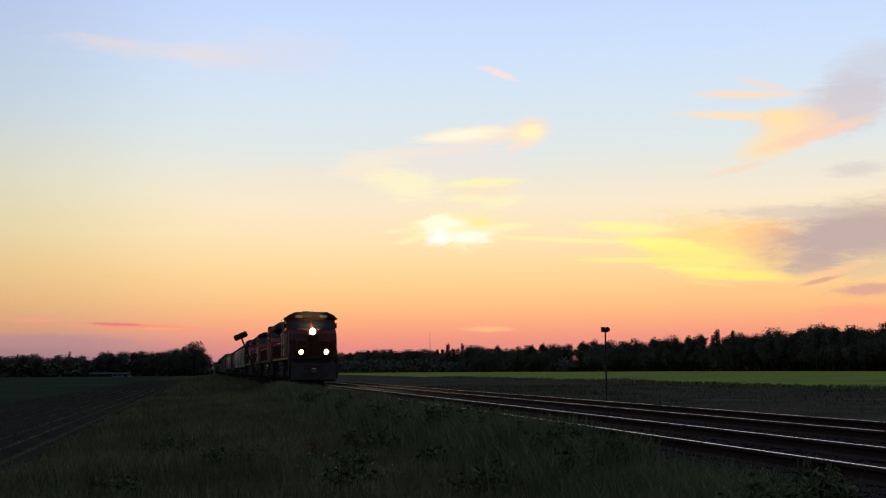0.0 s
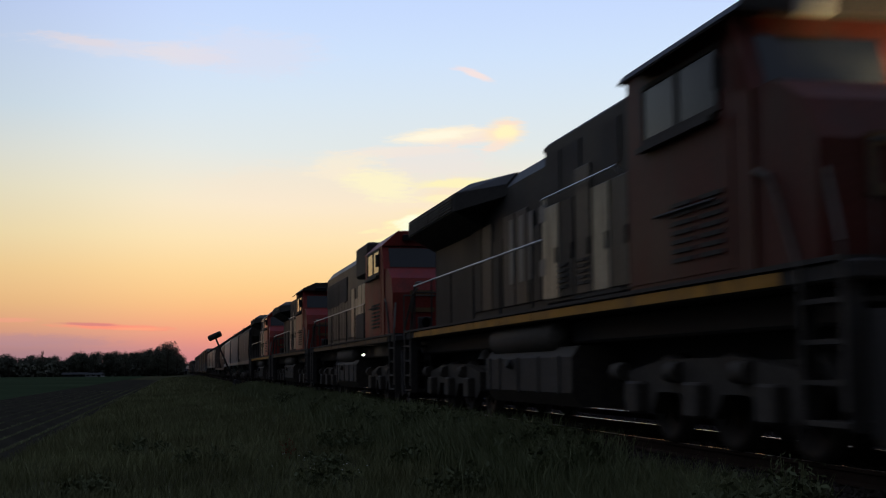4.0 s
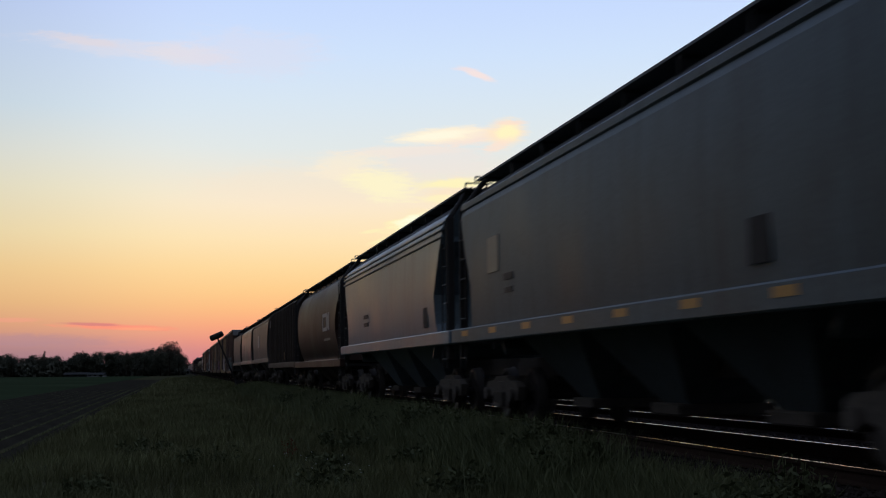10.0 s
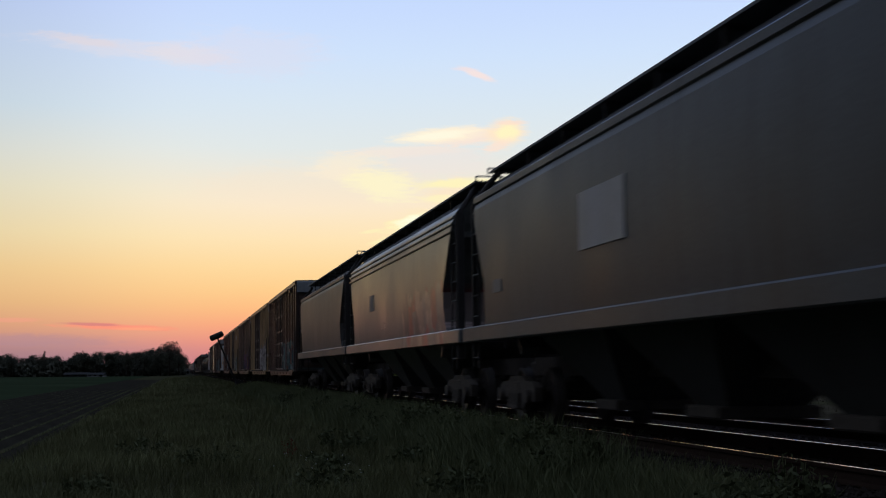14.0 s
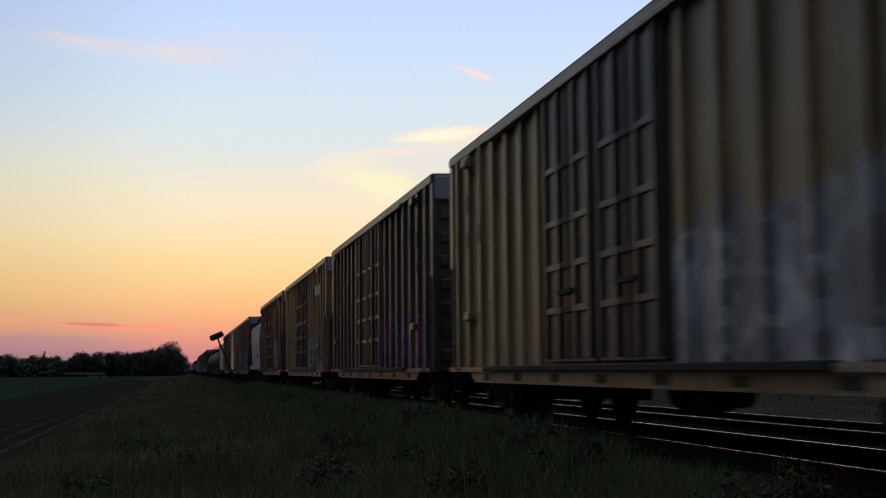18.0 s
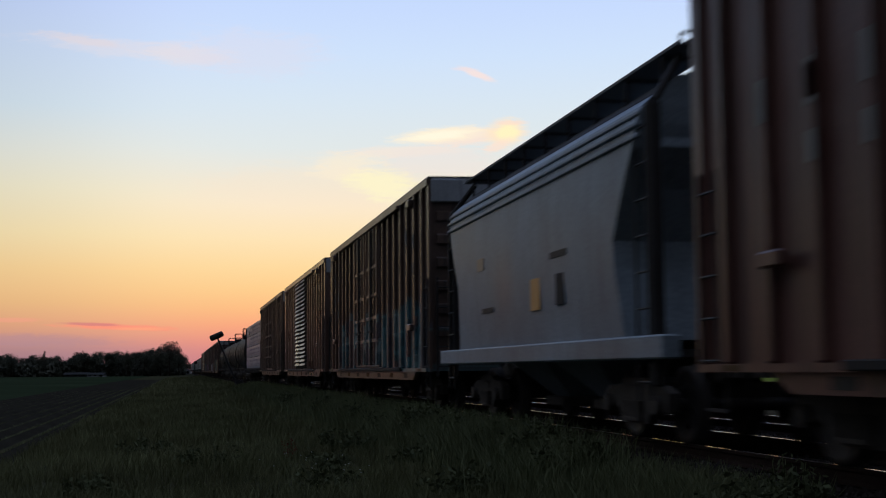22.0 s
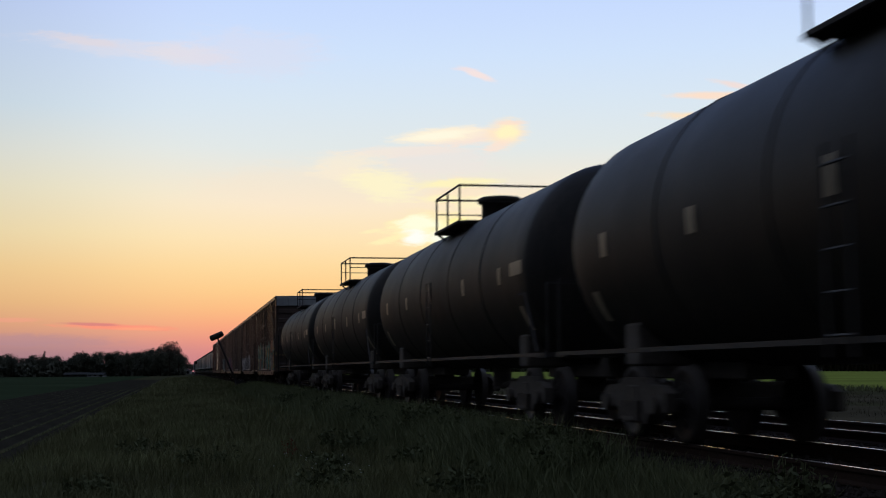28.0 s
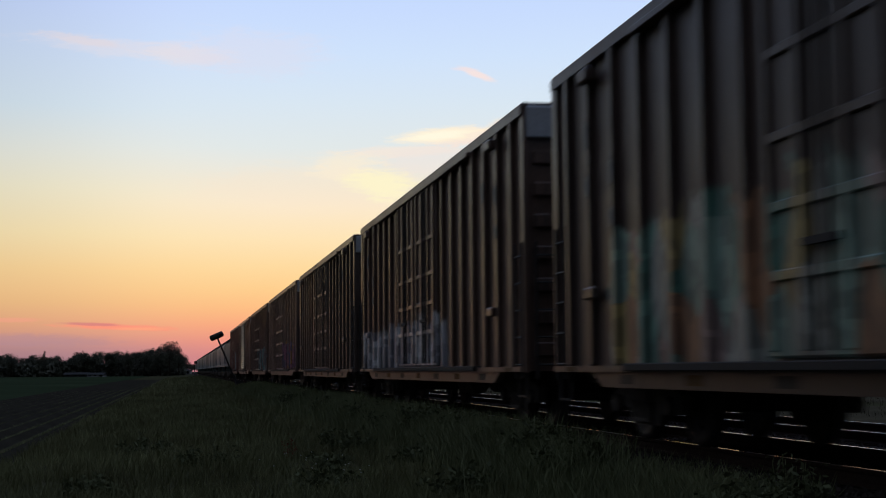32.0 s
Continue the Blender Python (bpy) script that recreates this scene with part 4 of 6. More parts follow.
        part("door_track", ("dtrack", e), lambda s: s.box(*sorted((w + e * 0.02, w + e * 0.17)), -6.0, 6.0, 0.80, 0.88, 0.01), M["steel_black"], car)
        part("door_header", ("dhead", e), lambda s: s.box(*sorted((w + e * 0.02, w + e * 0.16)), -5.6, 5.6, H - 0.25, H - 0.17, 0.01), paint, car)
        for sgn in (-1, 1):
            ladder(car, ("blad", e, sgn), w, sgn * (a - 0.34), 0.70, 2.6, 5, "side")
            ladder(car, ("bend", e, sgn), e * (Wd - 0.32), sgn * (a + 0.02), 0.70, 2.6, 5, "end", "end_ladder")
            part("jacking_bracket", ("jack", e, sgn), lambda s: s.box(*sorted((w + e * 0.08, w + e * 0.17)), *sorted((sgn * 7.05, sgn * 7.45)), 1.62, 1.76, 0.02), paint, car)
            part("eave_bracket", ("eaveb", e, sgn), lambda s: s.box(*sorted((w + e * 0.08, w + e * 0.2)), *sorted((sgn * 7.1, sgn * 7.5)), H - 0.42, H - 0.26, 0.02), paint, car)
            part("step", ("bstep", e, sgn), lambda s: s.path([(w, sgn * (a - 0.1), 0.8), (w, sgn * (a - 0.1), 0.45), (w, sgn * (a - 0.6), 0.45), (w, sgn * (a - 0.6), 0.8)], 0.02, 4), M["steel_black"], car)
        for k in range(9):
            y = -a + 0.9 + k * (L - 1.8) / 8
            part("reflector", ("brefl", e, k), lambda s: s.box(*sorted((w + e * 0.05, w + e * 0.056)), y - 0.22, y + 0.22, 0.66, 0.76) if abs(y) < 6.9 else s.box(*sorted((w + e * 0.10, w + e * 0.106)), y - 0.2, y + 0.2, 0.80, 0.85), M["tank_grey"] if k % 2 else M["stripe_dull"], car)
    part("brake_wheel", "bbrake", lambda s: s.lathe([(0.26, -0.02), (0.29, 0), (0.26, 0.02), (0.23, 0), (0.26, -0.02)], (0.5, -a - 0.12, 2.9), "y", 16).rod((0.22, -a - 0.12, 2.9), (0.78, -a - 0.12, 2.9), 0.015, 4).rod((0.5, -a - 0.12, 2.56), (0.5, -a - 0.12, 3.18), 0.015, 4).rod((0.5, -a, 2.9), (0.5, -a - 0.12, 2.9), 0.03, 6), M["steel_black"], car)
    # stencilled data, as plain bars
    for k, (y, z, w2, h2) in enumerate(marks):
        part("stencil_bar", ("mark", round(y, 2), round(z, 2), w2, h2), lambda s: s.box(-Wd - 0.094, -Wd - 0.088, y - w2 / 2, y + w2 / 2, z - h2 / 2, z + h2 / 2), M[mark_paint], car)
    return car


def hopper_profile(kind):
    """Half profile (x, z) of the side, from the sill up to the roof hatch."""
    if kind == "round":
        pts = [(1.30, 1.15)] + [(1.02 + 0.55 * math.cos(a), 2.45 + 1.38 * math.sin(a)) for a in np.linspace(-1.15, 1.15, 14)] + [(0.95, 3.93), (0.55, 4.05)]
    elif kind == "ribbed":
        pts = [(1.50, 1.18), (1.50, 3.70), (1.42, 3.82), (0.80, 4.0), (0.0, 4.05)]
    else:
        pts = [*((1.563 - 0.055 * ((z - 2.6) / 1.1) ** 2, z) for z in (1.50, 1.7, 1.95, 2.25, 2.6, 2.95, 3.2, 3.45)), (1.46, 3.64), (1.28, 3.78), (1.02, 3.98), (0.62, 4.04), (0.0, 4.08)]
    return pts


def hopper(label, kind, paint, group, L=18.0, marks=(), tape=False, short=False, lip=0, rise=0.0):
    """Covered hopper: side sheets, sloping ends, roof walk, hatches and outlet bays."""
    car = holder("covered_hopper", label, "hopper car", group)
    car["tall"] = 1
    body = L - 1.85
    a = body / 2
    half = ([(1.48, 1.14), (1.495, 1.3)] if short else []) + hopper_profile(kind)
    full = [(-x, z) for x, z in half] + [(x, z) for x, z in reversed(half)]
    full = [p for i, p in enumerate(full) if i == 0 or (abs(p[0] - full[i - 1][0]) + abs(p[1] - full[i - 1][1])) > 1e-4]
    sill_z = half[0][1]
    K = (kind, round(L, 1), rise, lip)
    rake = 0.55 if kind == "ribbed" else 0.95

    def shell(s):
        """Side sheets whose ends rake in towards the middle of their height."""
        n = len(half)
        ends = [a - rake * float(np.interp(z, [half[0][1], 1.7, 2.2, 3.3, 3.7], [0.75, 0.9, 1.0, 0.12, 0.0])) for _, z in half]
        v = []
        for (x, z), e in zip(half, ends):
            v += [(-x, -e, z), (-x, e, z), (x, -e, z), (x, e, z)]
        sides, rest = [], []
        for i in range(n - 1):
            b, c = 4 * i, 4 * i + 4
            sides += [(b, c, c + 1, b + 1), (b + 2, b + 3, c + 3, c + 2)]
            rest += [(b, b + 2, c + 2, c), (b + 1, c + 1, c + 3, b + 3)]
        t = 4 * (n - 1)
        low = [f for f in sides if kind == "round" or (kind == "smooth" and max(v[i][2] for i in f) < 3.5)]
        s.add(v, low, True)
        s.add(v, [f for f in sides if f not in low])
        s.add(v, rest + [(0, 1, 3, 2)] + ([(t, t + 2, t + 3, t + 1)] if half[-1][0] > 0.01 else []))
    part("body", (K, "body"), shell, paint, car)
    slope = [p for p in half if p[1] > 3.60 and p[0] < 1.44]
    for e in (-1, 1):
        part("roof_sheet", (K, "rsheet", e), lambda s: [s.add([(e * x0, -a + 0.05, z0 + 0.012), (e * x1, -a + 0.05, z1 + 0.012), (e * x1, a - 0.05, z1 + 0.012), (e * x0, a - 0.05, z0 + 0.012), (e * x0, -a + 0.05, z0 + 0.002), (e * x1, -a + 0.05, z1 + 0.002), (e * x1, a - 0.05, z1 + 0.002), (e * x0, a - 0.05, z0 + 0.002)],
             [(0, 3, 2, 1) if e > 0 else (0, 1, 2, 3), (4, 5, 6, 7) if e > 0 else (7, 6, 5, 4), (0, 1, 5, 4), (1, 2, 6, 5), (2, 3, 7, 6), (3, 0, 4, 7)]) for (x0, z0), (x1, z1) in list(zip(slope, slope[1:]))[:1]], M["steel_black"], car, "dark roof sheet")
    for e in (-1, 1):
        part("side_sill", (K, "sill", e), lambda s: s.box(*sorted((e * 1.36, e * 1.58)), -a - 0.75, a + 0.75, sill_z - 0.22, sill_z + 0.03, 0.02), paint, car)
    part("centre_sill", (K, "csill"), lambda s: s.box(-0.3, 0.3, -L / 2 + 0.5, L / 2 - 0.5, 0.72, 1.02), M["under"], car)
    zr = half[-1][1]
    # roof walk on both sides of the hatches
    walk_z = zr + 0.06 + rise
    for e in (-1, 1):
        rw = part("roof_walk", (K, "rw", e), lambda s: s.prism([(e * 0.84 - 0.30, walk_z), (e * 0.84 + 0.30, walk_z)] + [(e * 0.84 + 0.30 - 0.05 * q, walk_z + (0.035 if (q % 2 == 0) == (r == 0) else 0.012)) for q in range(13) for r in range(2)][1:-1], -a - 0.35, a + 0.35), M["grating"], car, "slatted roof walkway")
        for k in range(9):
            y = -a + 0.3 + k * (2 * a - 0.6) / 8
            part("walk_bracket", (K, "wb", e, k), lambda s: s.prism([(e * x, z) for x, z in ((0.56, zr - 0.08), (0.60, zr - 0.08), (0.60, walk_z - 0.03), (1.08, walk_z - 0.03), (1.08, zr - 0.28), (1.12, zr - 0.28), (1.12, walk_z), (0.56, walk_z))][::e], y - 0.02, y + 0.02), M["steel_black"], rw)
    for k in range(5 if short else 10):
        n = 5 if short else 10
        y = -a + (k + 0.5) * body / n
        part("hatch_cover", (K, "hatch", k), lambda s: s.box(-0.42, 0.42, y - body / n * 0.45, y + body / n * 0.45, zr - 0.02, zr + 0.13, 0.04), paint, car)
    if lip:
        for e in (-1, 1):
            for k in range(3):
                z = 3.30 + k * 0.13
                x = float(np.interp(z, [p[1] for p in half], [p[0] for p in half]))
                part("roof_edge_rib", (K, "lip", e, k), lambda s: s.box(*sorted((e * (x - 0.02), e * (x + 0.035))), -a, a, z - 0.025, z + 0.025, 0.01), paint, car)
    else:
        for e in (-1, 1):
            z = half[-5][1] if kind == "smooth" else half[-2][1]
            x = half[-5][0] if kind == "smooth" else half[-2][0]
            part("top_chord", (K, "chord", e), lambda s: s.box(*sorted((e * (x - 0.05), e * (x + 0.06))), -a - 0.02, a + 0.02, z - 0.09, z + 0.04, 0.02), paint, car)
    if kind == "ribbed":
        for e in (-1, 1):
            for k in range(17):
                y = -a + 0.15 + k * (body - 0.3) / 16
                part("side_post", (K, "post", e, k), lambda s: s.box(*sorted((e * 1.48, e * 1.59)), y - 0.06, y + 0.06, 1.2, 3.74, 0.02), paint, car)
    for sgn in (-1, 1):
        y0, y1 = sgn * a, sgn * (L / 2 - 0.62)
        # sloping end sheet, end frame, ladders
        part("slope_sheet", (K, "slope", sgn), lambda s: s.add([(-1.3, y0 * 0.99, 3.3), (1.3, y0 * 0.99, 3.3), (1.3, sgn * (a - 2.4), 1.15), (-1.3, sgn * (a - 2.4), 1.15), (-1.3, y0 * 0.99, 3.2), (1.3, y0 * 0.99, 3.2), (1.3, sgn * (a - 2.4), 1.05), (-1.3, sgn * (a - 2.4), 1.05)],
             [(0, 1, 2, 3), (4, 7, 6, 5), (0, 3, 7, 4), (1, 5, 6, 2), (0, 4, 5, 1), (3, 2, 6, 7)]), paint, car)
        part("end_platform", (K, "plat", sgn), lambda s: s.box(-1.45, 1.45, *sorted((y0, y1)), sill_z - 0.2, sill_z - 0.12), M["steel_black"], car)
        for e in (-1, 1):
            part("end_post", (K, "epost", sgn, e), lambda s: s.box(*sorted((e * 1.36, e * 1.50)), *sorted((y1 - sgn * 0.12, y1)), sill_z - 0.5, zr - 0.45, 0.015).rod((e * 1.43, y1 - sgn * 0.06, zr - 0.45), (e * 1.0, y0, zr + 0.1), 0.05, 6), M["steel_black"], car)
            ladder(car, (K, "lad", sgn, e), e * 1.44, sgn * (L / 2 - 0.95), sill_z - 0.65, zr - 0.5, 8, "side")
            part("crossover_rail", (K, "xr", sgn, e), lambda s: s.path([(e * 0.6, y0 + sgn * 0.4, walk_z), (e * 0.6, y0 + sgn * 0.42, walk_z + 0.10), (e * 1.15, y0 + sgn * 0.42, walk_z + 0.10), (e * 1.15, y0 + sgn * 0.4, walk_z)], 0.018, 4), M["galv"], car)
        coupler(car, sgn * L / 2, sgn)
        truck(car, sgn * (L / 2 - 2.35))
    part("brake_wheel", (K, "bw"), lambda s: s.lathe([(0.26, -0.02), (0.29, 0), (0.26, 0.02), (0.23, 0), (0.26, -0.02)], (-0.6, -L / 2 + 0.55, 2.2), "y", 16).rod((-0.86, -L / 2 + 0.55, 2.2), (-0.34, -L / 2 + 0.55, 2.2), 0.015, 4).rod((-0.6, -L / 2 + 0.55, 1.2), (-0.6, -L / 2 + 0.55, 2.2), 0.03, 5), M["steel_black"], car)
    bays = 2 if short else 3
    span = L - 7.6
    for k in range(bays):
        c = -span / 2 + span * (k + 0.5) / bays
        hw = span / bays / 2
        top = sill_z - 0.02
        part("outlet_bay", (K, "bay", k), lambda s: s.add([(-1.3, c - hw, top), (1.3, c - hw, top), (1.3, c + hw, top), (-1.3, c + hw, top), (-0.5, c - 0.45, 0.42), (0.5, c - 0.45, 0.42), (0.5, c + 0.45, 0.42), (-0.5, c + 0.45, 0.42)],
             [(0, 1, 2, 3), (7, 6, 5, 4), (0, 4, 5, 1), (1, 5, 6, 2), (2, 6, 7, 3), (3, 7, 4, 0)]), M["under"] if kind != "smooth" else paint, car)
        part("outlet_gate", (K, "gate", k), lambda s: s.box(-0.65, 0.65, c - 0.5, c + 0.5, 0.28, 0.42, 0.02), M["under"], car)
    if tape:
        for k in range(8):
            y = -a + 0.5 + k * (body - 1.0) / 7
            part("reflector", (K, "tape", k), lambda s: s.box(-1.586, -1.58, y - 0.24, y + 0.24, sill_z - 0.11, sill_z - 0.02), M["reflector"], car, "yellow reflective tape")
    for k, (y, z, w2, h2, mat) in enumerate(marks):
        x = float(np.interp(z, [p[1] for p in half], [p[0] for p in half])) if kind != "round" else 1.02 + 0.55 * math.cos(math.asin(max(-1, min(1, (z - 2.45) / 1.38))))
        part("stencil_bar", (K, "m", y, z, w2, h2), lambda s: s.box(-x - (0.10 if kind == "ribbed" else 0.012), -x - (0.09 if kind == "ribbed" else -0.01), y - w2 / 2, y + w2 / 2, z - h2 / 2, z + h2 / 2), M[mat], car)
    return car


def tank_car(label, paint, group, L=17.6):
    car = holder("tank_car", label, "tank car", group)
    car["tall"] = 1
    r, zc, a = 1.48, 2.33, L / 2 - 0.70
    head = [(r * math.sin(u), -a + 0.62 * (1 - math.cos(u))) for u in np.linspace(0.0, math.pi / 2, 9)]
    prof = [(max(p, 0.001), d) for p, d in head] + [(r, y) for y in np.linspace(-a + 1.2, a - 1.2, 6)] + [(max(p, 0.001), -d) for p, d in reversed(head)]
    part("tank", "tank_shell", lambda s: s.lathe(prof, (0, 0, zc), "y", 40), paint, car)
    for k, y in enumerate((-4.4, -1.5, 1.5, 4.4)):
        part("weld_band", ("weld", k), lambda s: s.lathe([(r, -0.03), (r + 0.012, -0.02), (r + 0.012, 0.02), (r, 0.03)], (0, y, zc), "y", 40), paint, car)
    # valve housing and platform
    part("manway", "manway", lambda s: s.lathe([(0.001, 4.20), (0.42, 4.20), (0.48, 4.17), (0.48, 4.09), (0.40, 4.05), (0.40, 3.70)], (0, 0, 0), "z", 20), paint, car)
    part("platform", "platform", lambda s: s.box(-1.05, 1.05, -1.25, -0.62, 3.56, 3.62, 0.01).box(-1.05, 1.05, 0.62, 1.25, 3.56, 3.62, 0.01).box(-1.2, -0.62, -1.25, 1.25, 3.55, 3.61, 0.01).box(0.62, 1.2, -1.25, 1.25, 3.55, 3.61, 0.01), M["steel_black"], car)
    rail = part("safety_rail", "tank_rail", lambda s: s.path([(-1.15, -1.22, 4.28), (-1.15, 1.22, 4.28)], 0.022, 5).path([(1.15, -1.22, 4.28), (1.15, 1.22, 4.28)], 0.022, 5).path([(-1.15, 1.22, 4.28), (1.15, 1.22, 4.28)], 0.022, 5).path([(-1.15, -1.22, 4.28), (1.15, -1.22, 4.28)], 0.022, 5), M["steel_black"], car)
    for k, (x, y) in enumerate(((-1.15, -1.22), (1.15, -1.22), (1.15, 1.22), (-1.15, 1.22), (-1.15, 0), (1.15, 0))):
        part("rail_post", ("tpost", k), lambda s: s.rod((x, y, 3.56), (x, y, 4.28), 0.022, 5).rod((x * 0.7, y * 0.8, 3.3), (x, y, 3.58), 0.03, 4), M["steel_black"], rail)
    for k, y in enumerate((-1.22, 1.22)):
        part("mid_rail", ("tmid", k), lambda s: s.path([(-1.15, y, 3.98), (1.15, y, 3.98)], 0.015, 4), M["steel_black"], rail)
    for e in (-1, 1):
        ladder(car, ("tlad", e), e * 1.52, 0.0, 0.9, 2.5, 5, "side")
        part("side_sill", ("tsill", e), lambda s: s.box(*sorted((e * 1.34, e * 1.46)), -a - 0.3, a + 0.3, 1.0, 1.05), M["tank_grey"], car)
        part("jacket_rail", ("tgrab", e), lambda s: s.path([(e * 1.5, -a - 0.2, 1.06), (e * 1.5, -a + 0.5, 1.9), (e * 1.5, -a + 0.9, 1.9)], 0.02, 4), M["steel_black"], car)
    for sgn in (-1, 1):
        part("stub_sill", ("stub", sgn), lambda s: s.box(-0.32, 0.32, *sorted((sgn * (a - 3.4), sgn * (L / 2 - 0.5))), 0.70, 1.0, 0.02), M["under"], car)
        part("saddle", ("saddle", sgn), lambda s: s.box(-1.15, 1.15, *sorted((sgn * (a - 2.2), sgn * (a - 1.7))), 0.85, 1.35, 0.03), M["under"], car)
        part("end_platform", ("tplat", sgn), lambda s: s.box(-1.45, 1.45, *sorted((sgn * (a - 0.1), sgn * (a + 0.45))), 0.98, 1.05), M["steel_black"], car)
        part("end_rail", ("terail", sgn), lambda s: s.path([(-1.4, sgn * (a + 0.4), 1.0), (-1.4, sgn * (a + 0.4), 2.0), (1.4, sgn * (a + 0.4), 2.0), (1.4, sgn * (a + 0.4), 1.0)], 0.02, 4), M["steel_black"], car)
        coupler(car, sgn * L / 2, sgn)
        truck(car, sgn * (L / 2 - 2.6))
    part("bottom_outlet", "toutlet", lambda s: s.rod((0, 0, 0.5), (0, 0, 0.95), 0.2, 10).rod((0, 0, 0.5), (0, -1.2, 0.6), 0.06, 6), M["under"], car)
    # stencils and placards that lie on the curved shell
    def on_shell(s, y, w2, z0, z1):
        n, pts = 5, []
        for i in range(n):
            z = z0 + (z1 - z0) * i / (n - 1)
            x = -math.sqrt(max(0.0, (r + 0.012) ** 2 - (z - zc) ** 2))
            pts += [(x, y - w2 / 2, z), (x, y + w2 / 2, z)]
        s.add(pts, [(2 * i, 2 * i + 1, 2 * i + 3, 2 * i + 2) for i in range(n - 1)])
        s.add([(p[0] + 0.02, p[1], p[2]) for p in pts], [(2 * i + 2, 2 * i + 3, 2 * i + 1, 2 * i) for i in range(n - 1)])
    for k, (y, w2, z0, z1) in enumerate(((-7.0, 0.75, 2.20, 2.40), (-5.9, 0.2, 2.12, 2.38), (-3.0, 0.2, 2.10, 2.38), (0.3, 0.22, 2.12, 2.44), (3.3, 0.2, 2.12, 2.38), (6.2, 0.2, 2.12, 2.40), (-6.9, 0.2, 1.4, 1.75), (6.9, 0.2, 1.4, 1.75))):
        part("stencil_mark", ("tmark", k), lambda s: on_shell(s, y, w2, z0, z1), M["placard"], car, "pale stencilled panel")
    return car


